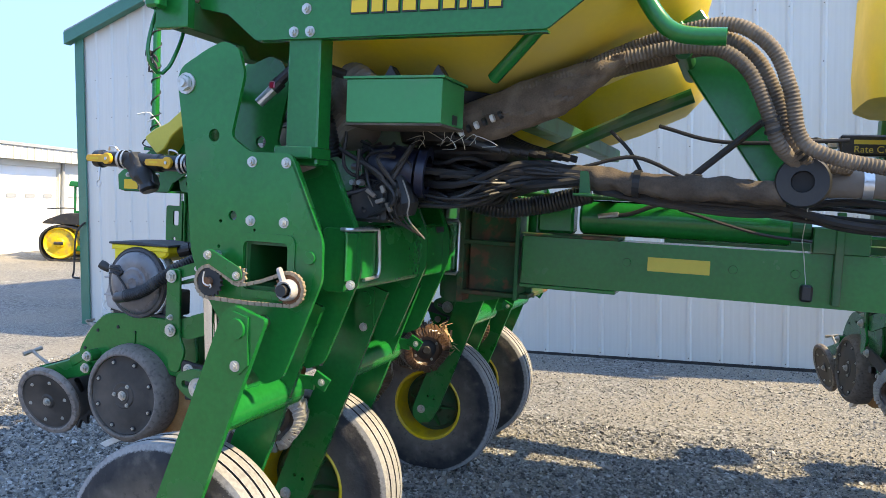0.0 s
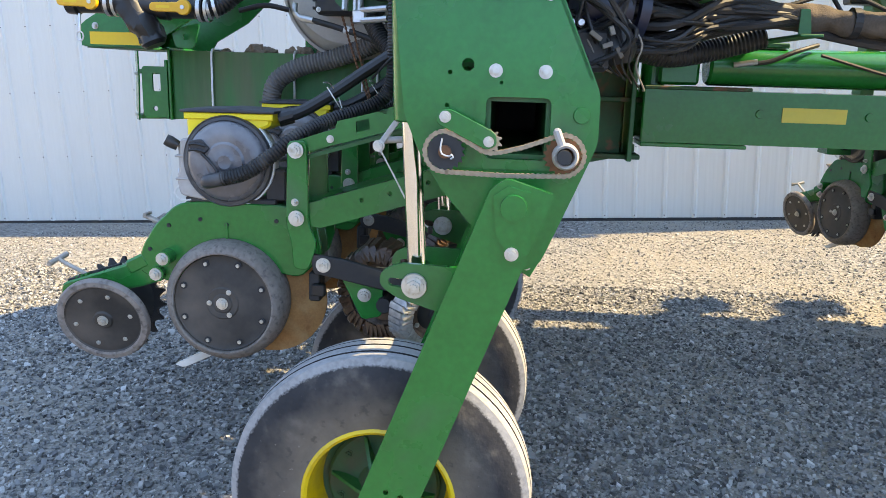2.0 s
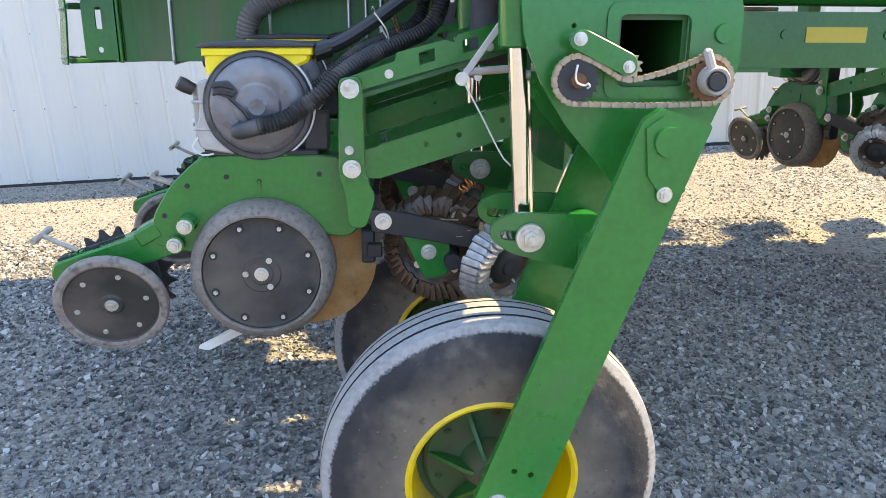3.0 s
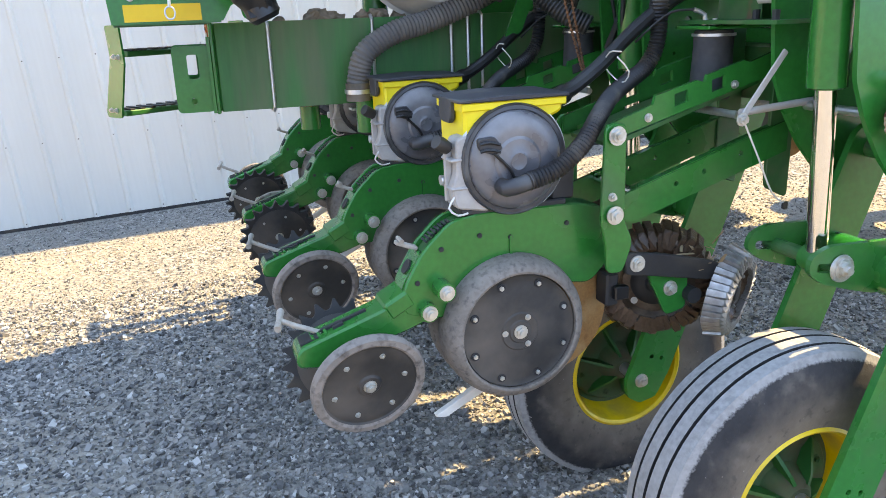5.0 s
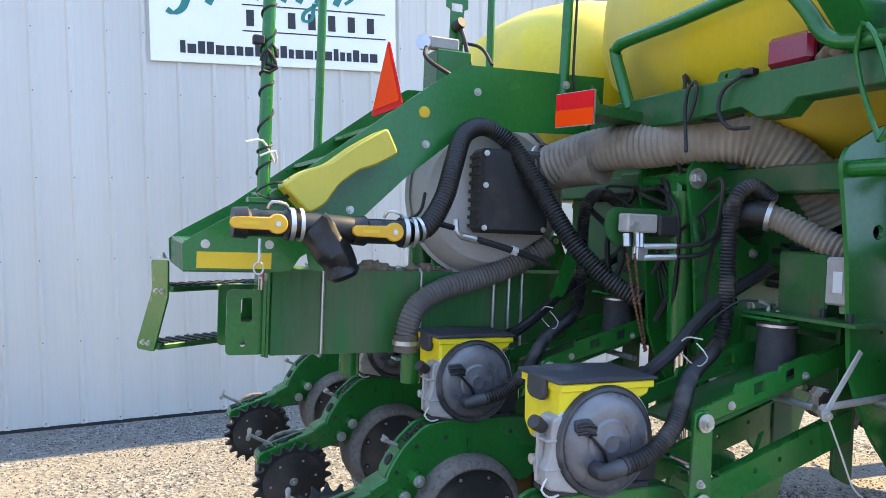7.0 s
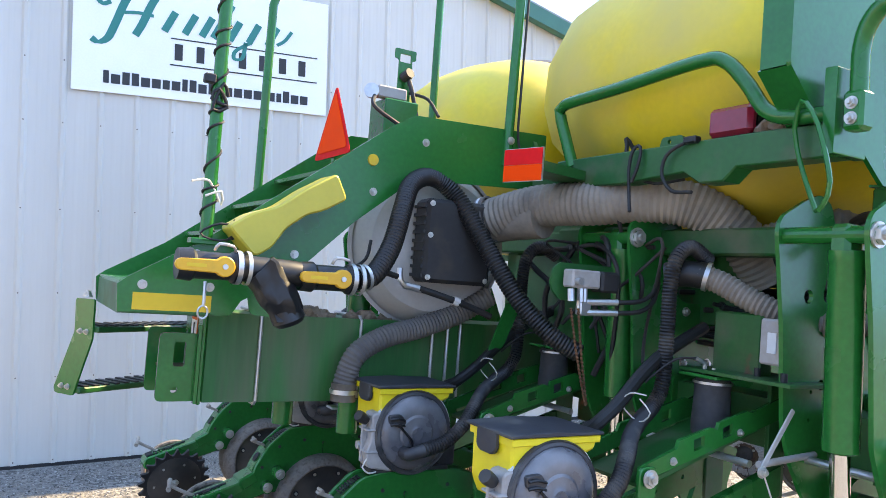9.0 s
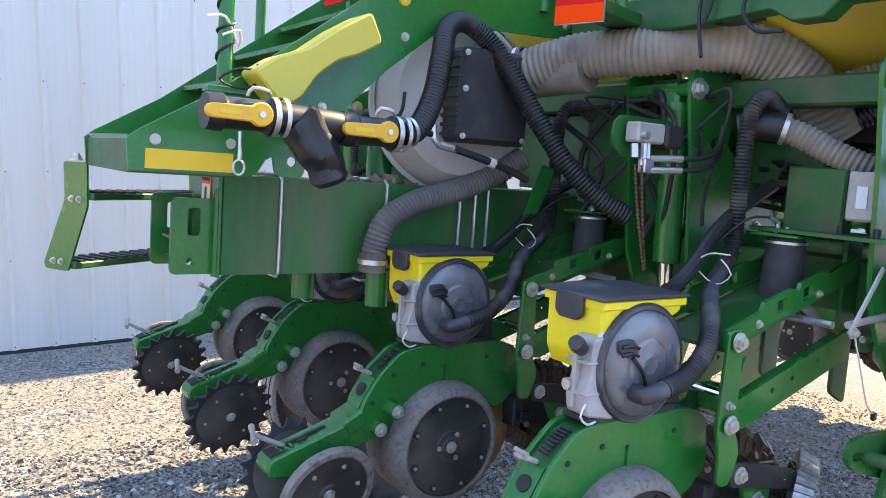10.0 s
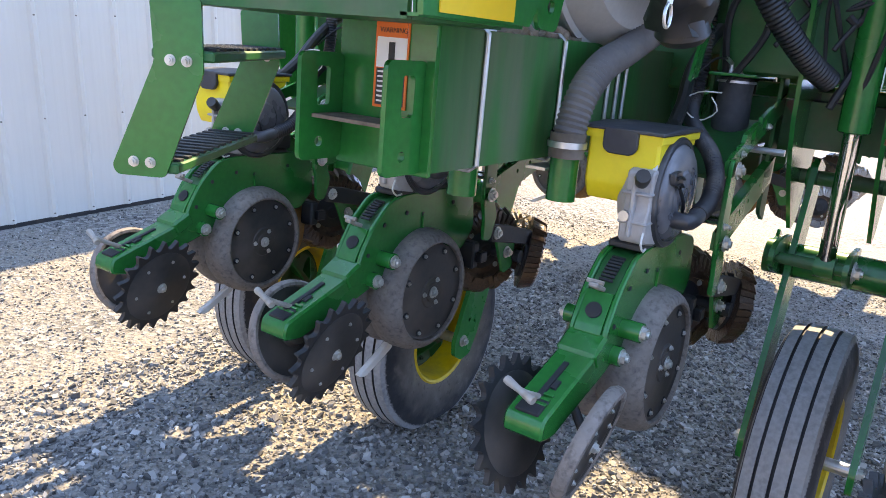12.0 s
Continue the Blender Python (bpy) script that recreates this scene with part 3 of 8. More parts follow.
        part("gable_trim", plate([(a0, za - 0.07), (a1, zb - 0.07), (a1, zb + 0.1), (a0, za + 0.1)], -0.14, -0.025), M_GREEN_TRIM, tr)
    roof = tagged(empty("roof"), "grey steel gable roof of the shed", "roof", kind="structure")
    roof.matrix_world = WALL_M
    for sgn, uu in ((1, U0), (-1, U1)):
        a0, a1 = uu - sgn * 0.14, PEAK
        za, zb = gable(uu) - RISE * 0.14, gable(PEAK)
        part("roof_sheet", plate([(a0, za + 0.105), (a1, zb + 0.105), (a1, zb + 0.125), (a0, za + 0.125)], -0.135, 14.2), M_ROOF, roof)


def make_sign():
    sg = tagged(empty("wall_sign"), "white sign board with teal and black lettering on the shed wall", "sign")
    sg.matrix_world = WALL_M @ Matrix.Translation((-0.717, 0, 3.305))
    W, Hh = 2.44, 1.2
    sg.scale = (0.955, 1, 0.942)
    part("board", box((0, -0.032, 0), (W, -0.021, Hh), 0.002), M_WHITE, sg, "white sign board")
    y0, y1 = -0.036, -0.0322
    rs = random.Random(3)
    depth = [0.0]
    # flowing teal mark: bold slanted strokes, loops and a long swash
    def stroke(pts, w0, w1):
        pts = [(p.x, p.y) for p in spline([(q[0], q[1], 0) for q in pts], 0.02)]
        left, right = [], []
        n = len(pts)
        for i in range(n):
            d = (Vector(pts[min(i + 1, n - 1)]) - Vector(pts[max(i - 1, 0)])).normalized()
            h = (w0 + (w1 - w0) * abs(d.y)) / 2
            left.append((pts[i][0] - d.y * h, pts[i][1] + d.x * h))
            right.append((pts[i][0] + d.y * h, pts[i][1] - d.x * h))
        depth[0] += 0.0002
        bm = plate(left + right[::-1], y0 - depth[0], y1)
        part("mark", bm, M_TEAL, sg, "flowing teal script-like stroke")
    stroke([(0.16, 0.50), (0.22, 0.47), (0.30, 0.52), (0.36, 0.66), (0.44, 0.88), (0.52, 1.02)], 0.03, 0.075)
    stroke([(0.52, 1.02), (0.36, 1.03), (0.24, 0.98), (0.20, 0.90), (0.25, 0.84), (0.32, 0.87)], 0.035, 0.045)
    stroke([(0.54, 0.58), (0.60, 0.70), (0.68, 0.90), (0.76, 1.03), (0.84, 1.06)], 0.03, 0.075)
    stroke([(0.40, 0.78), (0.56, 0.80), (0.70, 0.79)], 0.03, 0.03)
    for x, hgt in ((0.80, 0.2), (0.99, 0.2), (1.15, 0.2), (1.26, 0.36), (1.42, 0.2), (1.61, 0.2), (1.80, 0.2)):
        stroke([(x, 0.66), (x + hgt * 0.25, 0.66 + hgt * 0.5), (x + hgt * 0.5, 0.66 + hgt)], 0.05, 0.07)
    stroke([(1.58, 0.66), (1.55, 0.50), (1.47, 0.48), (1.48, 0.56), (1.62, 0.66)], 0.025, 0.04)
    stroke([(1.90, 0.68), (1.98, 0.74), (2.05, 0.84)], 0.03, 0.035)
    for z in (0.34, 0.60):
        part("rule", plate([(0.86, z - 0.006), (2.33, z - 0.006), (2.33, z + 0.006), (0.86, z + 0.006)], y0, y1), M_BLACKPRINT, sg, "thin black rule")
    x = 0.9
    for k in range(7):
        part("letter_bar", plate([(x, 0.39), (x + 0.075, 0.39), (x + 0.075, 0.55), (x, 0.55)], y0, y1), M_BLACKPRINT, sg, "black bar")
        x += 0.205
    x = 0.27
    while x < 2.2:
        w = rs.choice((0.05, 0.065, 0.08))
        h = rs.choice((0.09, 0.09, 0.12))
        part("web_bar", plate([(x, 0.09), (x + w, 0.09), (x + w, 0.09 + h), (x, 0.09 + h)], y0, y1), M_BLACKPRINT, sg, "bold black letter bar")
        x += w + 0.018


TRACTOR_AT = (-14.62, 13.62, -0.42)
FAR_AT = (-16.56, 12.87, -0.42)


def make_far_building():
    b = tagged(empty("white_building"), "cream steel building with a wide sectional garage door", "building")
    b.matrix_world = Matrix.Translation(FAR_AT) @ Matrix.Rotation(radians(104.6), 4, "Z") @ Matrix.Diagonal((1, 1, 0.945, 1))
    part("wall", plate([(-14, 0), (7, 0), (7, 2.8), (-14, 2.8)], 0.0, 0.25, [[(-3.4, 0.05), (2.85, 0.05), (2.85, 2.62), (-3.4, 2.62)]]), M_FARWALL, b)
    part("wall", box((-14, 0.26, 0), (7, 9, 2.8)), M_FARWALL, b)
    door = part("garage_door", box((-3.4, 0.1, 0.05), (2.85, 0.16, 2.62)), M_WHITE, b, "white sectional garage door")
    for z in (0.66, 1.28, 1.9):
        part("door_seam", box((-3.39, 0.094, z), (2.84, 0.099, z + 0.015)), M_LABEL, door)
    for x in (-2.79, -1.96, -1.13, -0.3, 0.54, 1.37, 2.2):
        part("pane", box((x, 0.085, 1.66), (x + 0.42, 0.098, 1.79), 0.02), M_ROOF, door, "small grey window")
    part("roof", plate([(-14.3, 2.81), (7.3, 2.81), (7.3, 3.2), (-14.3, 3.2)], -0.35, 9.4), M_FARWALL, b, "corrugated eave band")
    part("roof", plate([(-14.3, 3.205), (7.3, 3.205), (7.3, 3.3), (-14.3, 3.3)], -0.4, 9.5), M_ROOF, b, "grey roof edge")
    x = -14.2
    while x < 7.2:
        part("rib", box((x, -0.37, 2.82), (x + 0.06, -0.352, 3.19)), M_FARWALL, b)
        x += 0.3
    part("louvre", box((3.3, -0.03, 1.7), (4.1, -0.004, 2.45), 0.01), M_LABEL, b, "grey wall louvre")
    part("downpipe", cyl((2.95, -0.06, 0), (2.95, -0.06, 2.8), 0.05, 10), M_ROOF, b)


def make_track_tractor():
    t = tagged(empty("track_tractor"), "green tracked farm tractor with yellow drive wheels parked beyond the shed", "tractor")
    t.matrix_world = Matrix.Translation(TRACTOR_AT) @ Matrix.Rotation(radians(28), 4, "Z") @ Matrix.Scale(0.84, 4)
    for y in (-0.9, 0.9):
        outer = rounded([(-0.35, 0.0), (2.1, 0.0), (2.4, 0.25), (2.3, 0.62), (0.25, 1.14), (-0.25, 1.14), (-0.62, 0.8), (-0.6, 0.3)], 0.28, 5)
        inner = rounded([(-0.33, 0.06), (2.08, 0.06), (2.33, 0.27), (2.24, 0.57), (0.23, 1.08), (-0.23, 1.08), (-0.56, 0.78), (-0.54, 0.32)], 0.24, 5)
        tr = part("track", plate(outer, y - 0.22, y + 0.22, [inner], 0), M_CAST, t, "black rubber track")
        part("wheel", lathe([(-0.03, 0.0), (-0.03, 0.12), (0.02, 0.16), (0.04, 0.40), (-0.02, 0.47), (0.03, 0.50), (0.30, 0.50), (0.32, 0.0)], (0, y - 0.2, 0.57), (0, 1, 0), 36), M_RIM, tr, "yellow drive wheel", True)
        part("axle_end", cyl((-0.14, y - 0.26, 0.57), (0.12, y - 0.24, 0.57), 0.045, 10), M_CAST, tr)
        part("wheel", lathe([(-0.03, 0.0), (-0.03, 0.12), (0.0, 0.2), (-0.02, 0.25), (0.3, 0.25), (0.3, 0.0)], (2.05, y - 0.2, 0.34), (0, 1, 0), 24), M_RIM, tr, "yellow idler wheel", True)
        for x in (0.72, 1.08, 1.44):
            part("roller", lathe([(0.0, 0.0), (0.0, 0.06), (0.03, 0.08), (0.03, 0.13), (0.26, 0.13), (0.26, 0.0)], (x, y - 0.17, 0.21), (0, 1, 0), 18), M_CAST, tr, "", True)
        part("track_frame", box((0.45, y - 0.1, 0.34), (1.7, y + 0.1, 0.5), 0.02), M_GREEN, tr, "green track frame")
    part("bonnet", plate(rounded([(1.3, 0.9), (3.3, 0.9), (3.3, 1.45), (3.0, 1.7), (1.3, 1.75)], 0.1), -0.45, 0.45, bevel=0.03), M_GREEN, t)
    part("fender", plate(rounded([(-0.55, 1.16), (-0.4, 1.3), (0.1, 1.5), (1.1, 1.55), (1.25, 1.16)], 0.08), -1.12, 1.12, bevel=0.02), M_CAST, t, "dark fender")
    cab = part("cab", box((0.25, -0.6, 1.45), (1.35, 0.6, 1.58), 0.02), M_GREEN, t, "open framed cab")
    for x in (0.25, 1.28):
        for y in (-0.62, 0.59):
            part("pillar", box((x, y, 1.5), (x + 0.07, y + 0.03, 2.34)), M_GREEN, cab, "green cab pillar")
    part("seat", plate(rounded([(0.45, 1.58), (0.9, 1.58), (0.9, 1.72), (0.62, 1.76), (0.56, 2.1), (0.45, 2.1)], 0.03), -0.25, 0.25), M_CAST, cab, "dark seat")
    part("pane", box((0.30, -0.612, 1.6), (1.29, -0.606, 2.33)), M_CLEAR, cab)
    part("cab_roof", plate(rounded([(0.1, 2.35), (1.55, 2.3), (1.5, 2.5), (0.15, 2.52)], 0.05), -0.7, 0.7, bevel=0.03), M_GREEN, t)
    part("mirror_arm", tube([(-0.45, -0.9, 1.62), (0.0, -0.85, 1.66), (0.3, -0.62, 1.66)], 0.018, 8), M_CAST, t)
    part("exhaust", cyl((1.5, 0.3, 1.7), (1.5, 0.3, 2.5), 0.05, 12), M_CAST, t)
    part("ladder", tube([(0.9, -1.15, 0.35), (0.9, -1.18, 0.9), (0.9, -1.15, 1.4)], 0.02, 8), M_CAST, t)


make_ground()
make_stones()
make_shed()
make_sign()
make_far_building()
make_track_tractor()

# ---------------------------------------------------------------- row units
ROWS_Y = (0.115, 0.915, 1.715, 2.515)


def toothed(n, r0, r1, hook=0.35, width=0.42):
    """Outline of a wheel with n hooked teeth."""
    pts = []
    for i in range(n):
        a = 2 * math.pi / n
        b = i * a
        for f, r in ((0.0, r0), (0.25, r0), (0.25 + hook * 0.6, r1 * 0.985), (0.25 + hook * 0.6 + 0.09, r1), (0.25 + hook * 0.6 + 0.16, r1 * 0.97), (0.25 + width, r0 + 0.004)):
            pts.append((r * math.cos(b + f * a), r * math.sin(b + f * a)))
    return pts


def spiked_outline(n, r0, r1):
    """Outline with n hooked points and round hollows between them."""
    pts = []
    a = 2 * math.pi / n
    for i in range(n):
        for f, q in ((0.0, 0.93), (0.05, 1.0), (0.14, 0.97), (0.24, 0.55), (0.36, 0.2), (0.50, 0.04), (0.64, 0.02), (0.78, 0.18), (0.90, 0.52)):
            r = r0 + (r1 - r0) * q
            pts.append((r * math.cos((i + f) * a), r * math.sin((i + f) * a)))
    return pts


_small = finish(add_bolt(bm_new(), (0, 0, 0), (0, -1, 0), 0.0068, 0.006), "bolt", M_ZINC)


_pit = finish(cyl((0, -0.0016, 0), (0, 0.0016, 0), 0.0125, 14), "recess", M_GROOVE)


def small_bolt(parent, p, out, r, name="bolt"):
    """A small bolt on shared mesh data."""
    o = new(name, _small)
    o.parent = parent
    k = r / 0.0068
    o.matrix_local = Matrix.Translation(p) @ (Matrix.Rotation(math.pi, 4, "Z") if out[1] > 0 else Matrix()) @ Matrix.Diagonal((k, k, k, 1))


def gauge_wheel(parent, x, z, y_out, sgn):
    """A gauge wheel whose outer face lies at y_out; sgn -1: it faces the near side."""
    d = (0, -sgn, 0)
    o = (x, y_out, z)
    ty = part("gauge_wheel", lathe([(0.012, 0.167), (0.002, 0.168), (0.0, 0.174), (0.004, 0.184), (0.014, 0.194), (0.030, 0.2025), (0.055, 0.208), (0.085, 0.2095), (0.112, 0.205), (0.124, 0.195), (0.126, 0.184), (0.10, 0.178), (0.075, 0.17)], o, d, 72), M_RUB, parent, "grey dusty rubber gauge wheel", True)
    disc = part("disc", lathe([(0.006, 0.0), (0.006, 0.03), (0.010, 0.034), (0.008, 0.052), (0.012, 0.056), (0.012, 0.130), (0.015, 0.157), (0.012, 0.1645), (0.03, 0.167), (0.074, 0.165), (0.078, 0.10), (0.11, 0.05), (0.11, 0.0)], o, d, 64), M_DISC, ty, "dark moulded wheel disc", True)
    out = (0, sgn, 0)
    for k in range(8):
        a = radians(22 + 45 * k)
        p = Vector((x + 0.143 * math.cos(a), y_out - sgn * 0.012, z + 0.143 * math.sin(a)))
        rc = new("recess", _pit)
        rc.parent = ty
        rc.matrix_local = Matrix.Translation(p)
        small_bolt(ty, p, out, 0.0068)
    for k in range(3):
        a = radians(60 + 120 * k)
        small_bolt(ty, (x + 0.045 * math.cos(a), y_out - sgn * 0.008, z + 0.045 * math.sin(a)), out, 0.0065)
    part("hub_bolt", add_bolt(bm_new(), (x, y_out - sgn * 0.006, z), out, 0.015, 0.011), M_ZINC, ty)
    return ty


def closing_wheel(parent, x, y, z, sgn, spiked, cant):
    base = Matrix.Translation((x, y, z)) @ Matrix.Rotation(radians(-cant * sgn), 4, "X") @ Matrix.Rotation(radians(-sgn * 4), 4, "Z")
    if spiked:
        bm = plate(spiked_outline(20, 0.143, 0.172), -0.008, 0.008)
        w = part("spiked_closing_wheel", bm, M_CAST, parent, "black cast spiked closing wheel")
        part("disc", lathe([(-0.020, 0.0), (-0.020, 0.03), (-0.016, 0.04), (-0.014, 0.115), (-0.009, 0.13), (0.009, 0.13), (0.014, 0.115), (0.018, 0.0)], (0, 0, 0), (0, 1, 0), 40), M_DISC, w, "", True)
    else:
        w = part("closing_wheel", lathe([(-0.012, 0.13), (-0.017, 0.137), (-0.015, 0.152), (-0.004, 0.158), (0.008, 0.157), (0.018, 0.150), (0.018, 0.141), (0.004, 0.136)], (0, 0, 0), (0, 1, 0) if sgn < 0 else (0, -1, 0), 56), M_RIMEDGE, parent, "closing wheel with a worn grey rim", True)
        part("disc", lathe([(-0.010, 0.0), (-0.010, 0.028), (-0.0045, 0.034), (-0.006, 0.085), (-0.009, 0.1), (-0.008, 0.125), (-0.0125, 0.131), (0.006, 0.138), (0.010, 0.10), (0.006, 0.05), (0.022, 0.04), (0.022, 0.0)], (0, 0, 0), (0, 1, 0) if sgn < 0 else (0, -1, 0), 48), M_DISC, w, "", True)
    for k in range(6):
        a = radians(10 + 60 * k)
        small_bolt(w, (0.098 * math.cos(a), sgn * (0.012 if spiked else 0.008), 0.098 * math.sin(a)), (0, sgn, 0), 0.006)
    part("hub_bolt", add_bolt(bm_new(), (0, sgn * (0.018 if spiked else 0.009), 0), (0, sgn, 0), 0.014, 0.012), M_ZINC, w)
    w.matrix_local = base
    return w


def spike_mesh(material):
    """One rib of a row cleaner wheel: a cupped tooth on the sloping rim."""
    sh = [(-0.0115, 0.112), (0.0115, 0.112), (0.0165, 0.150), (0.013, 0.160), (-0.012, 0.161), (-0.0155, 0.150)]
    bm = bm_new()
    vs = [bm.verts.new((p[0] * 0.8 + 0.004, -0.040 + 0.010 * (i in (2, 3, 4)), p[1] - 0.016)) for i, p in enumerate(sh)]
    vb = [bm.verts.new((p[0], 0.022, p[1])) for p in sh]
    bm.faces.new(vs)
    bm.faces.new(list(reversed(vb)))
    for i in range(6):
        j = (i + 1) % 6
        bm.faces.new((vs[j], vs[i], vb[i], vb[j]))
    return finish(bm, "spike", material)


SPIKES = {}


def trash_wheel(parent, x, y, z, yaw, size, mm, lean=0):
    """A spider wheel of a row cleaner with thick dished spikes."""
    if mm.name not in SPIKES:
        SPIKES[mm.name] = spike_mesh(mm)
    w = part("spider_wheel", lathe([(-0.022, 0.0), (-0.022, 0.03), (-0.012, 0.04), (-0.010, 0.085), (-0.036, 0.118), (-0.03, 0.130), (0.018, 0.146), (0.018, 0.125), (0.008, 0.09), (0.02, 0.03), (0.02, 0.0)], (0, 0, 0), (0, 1, 0), 36), M_SPIKE, parent, "mud-caked spiked row cleaner wheel", True)
    for sgn in (-1, 1):
        hb = part("hub", lathe([(-0.03, 0.0), (-0.03, 0.022), (-0.024, 0.028), (-0.022, 0.05), (-0.014, 0.06), (0.002, 0.085), (-0.028, 0.108), (-0.034, 0.113), (0.0, 0.113)], (0, 0, 0), (0, -sgn, 0), 32), M_CAST, w, "black dished hub", True)
        for k in range(4):
            a = radians(45 + 90 * k)
            small_bolt(hb, (0.075 * math.cos(a), sgn * 0.014, 0.075 * math.sin(a)), (0, sgn, 0), 0.007)
    rs = random.Random(int(x * 1000))
    for k in range(40):
        sp = new("spike", SPIKES[mm.name])
        sp.parent = w
        q = rs.uniform(0.95, 1.05)
        sp.matrix_local = Matrix.Rotation(2 * math.pi * (k + rs.uniform(-0.12, 0.12)) / 40, 4, "Y") @ Matrix.Rotation(radians(rs.uniform(-5, 5)), 4, "Z") @ Matrix.Diagonal((rs.uniform(0.72, 0.95), 1, q, 1))
    w.matrix_local = Matrix.Translation((x, y, z)) @ Matrix.Rotation(radians(lean), 4, "Y") @ Matrix.Rotation(radians(yaw), 4, "Z") @ Matrix.Diagonal((size, 1, size, 1))
    return w


def row_unit(yc, mirrored, label, bright=True):
    u = tagged(empty("row_unit"), label, "planter unit", "row units on the toolbar")
    # shank casting and tail
    sh = rounded([(-0.315, 0.89), (-0.305, 0.97), (-0.25, 1.06), (-0.17, 1.135), (-0.08, 1.147), (0.20, 1.143), (0.30, 1.12), (0.325, 0.98), (0.25, 0.90), (0.06, 0.93), (-0.10, 0.91), (-0.19, 0.86)], 0.03, 3)
    shank = part("shank", plate([(x + 0.011 * (x < -0.1), z - 0.011 * (z > 1.0 and x < 0.0)) for x, z in sh], -0.036, 0.036), M_GREEN_D, u, "green cast shank", True)
    for s in (-1, 1):
        part("cheek", plate(sh, s * 0.044 - 0.008, s * 0.044 + 0.008, bevel=0.004), M_GREEN, shank, "green cast side cheek", True)
    # solid dark discs in place of shaded holes
    for x, z in ((-0.20, 1.06), (-0.09, 1.085), (0.0, 1.07), (0.17, 1.09), (-0.27, 0.975)):
        part("hole", cyl((x, -0.0525, z), (x, -0.056, z), 0.007, 10), M_GROOVE, shank)
    part("rib", box((-0.003, -0.058, 1.0), (0.004, -0.052, 1.075)), M_GREEN, shank)
    part("bridge", plate(rounded([(-0.310, 0.955), (-0.302, 0.975), (-0.254, 1.052), (-0.236, 1.044), (-0.288, 0.945)], 0.004), -0.035, 0.035), M_GREEN, shank)
    for k in range(8):
        a = radians(112 + 3.4 * k)
        bm = bm_new()
        add_box(bm, (-0.0032, -0.018, 0), (0.0032, 0.018, 0.0062), 0, Matrix.Translation((-0.09 + 0.192 * math.cos(a), 0, 0.94 + 0.192 * math.sin(a))) @ Matrix.Rotation(radians(90) - a, 4, "Y"))
        part("notch", bm, M_GROOVE, shank)
    part("block", box((-0.045, -0.054, -0.03), (0.035, 0.054, 0.022), 0.008, Matrix.Translation((-0.318, 0, 0.925)) @ Matrix.Rotation(radians(-28), 4, "Y")), M_GREEN, shank, "", True)
    lever = part("depth_lever", box((-0.034, -0.012, -0.006), (0.03, 0.012, 0.006), 0.003, Matrix.Translation((-0.280, 0, 1.068)) @ Matrix.Rotation(radians(22), 4, "Y")), M_HANDLE, u, "pale steel depth lever")
    part("pin", cyl((-0.298, -0.022, 1.086), (-0.298, 0.022, 1.086), 0.006, 8), M_HANDLE, lever)
    part("recess", cyl((-0.268, 0.0, 0.999), (-0.2862, 0.0, 1.0102), 0.021, 20), M_GROOVE, shank)
    tail = rounded([(-0.605, 0.785), (-0.60, 0.835), (-0.52, 0.862), (-0.36, 0.915), (-0.31, 0.955), (-0.25, 0.965), (-0.205, 0.93), (-0.22, 0.87), (-0.30, 0.842), (-0.46, 0.80), (-0.54, 0.775)], 0.02, 3)
    arm = part("closing_arm", plate(tail, -0.05, 0.05, bevel=0.006), M_GREEN, u, "green closing wheel arm", True)
    for y, x0, x1 in ((0.0, -0.09, 0.07), (-0.016, -0.03, 0.0)):
        part("slot", box((x0, y - 0.0065, -0.002), (x1, y + 0.0065, 0.0055), 0, Matrix.Translation((-0.47, 0, 0.8795)) @ Matrix.Rotation(radians(-17.5), 4, "Y")), M_GROOVE, arm, "dark bar standing in for a shaded slot")
    for x, z, yy in ((-0.205, 0.955, 0.105), (-0.245, 0.893, 0.075)):
        for s in (-1, 1):
            b = part("boss", cyl((x, s * 0.045, z), (x, s * yy, z), 0.026, 20), M_GREEN, u, "", True)
            bolt((x, s * yy, z), b, (0, s, 0), 0.016, 0.014)
    # T handle on the tail
    h = part("spring_handle", tube([(-0.515, 0.0, 0.850), (-0.56, 0.0, 0.872), (-0.598, 0.0, 0.890), (-0.632, 0.0, 0.909)], 0.0075, 10), M_HANDLE, u, "bare metal spring handle", True)
    gd = Vector((0.23, 0.95, 0.215)).normalized()
    part("grip", lathe([(-0.043, 0.0), (-0.043, 0.0095), (-0.036, 0.0105), (0.0, 0.0075), (0.036, 0.0105), (0.043, 0.0095), (0.043, 0.0)], (-0.634, 0.0, 0.910), gd, 12), M_HANDLE, h, "", True)
    part("slot", box((-0.028, -0.030, -0.004), (0.028, 0.030, 0.0055), 0.002, Matrix.Translation((-0.562, 0, 0.8475)) @ Matrix.Rotation(radians(-17.5), 4, "Y")), M_GROOVE, arm, "dark block standing in for the arm's shaded open end")
    for k in range(3):
        part("ratchet_tooth", box((-0.005, -0.030, -0.002), (0.004, 0.030 - 0.012 * k, 0.0075), 0.001, Matrix.Translation((-0.553 + 0.017 * k, 0, 0.8505 + 0.0053 * k)) @ Matrix.Rotation(radians(-17.5), 4, "Y")), M_GREEN, arm)
    # wheels
    gauge_wheel(u, 0.0, 0.815, -0.124, -1)
    gauge_wheel(u, 0.0, 0.815, 0.124, 1)
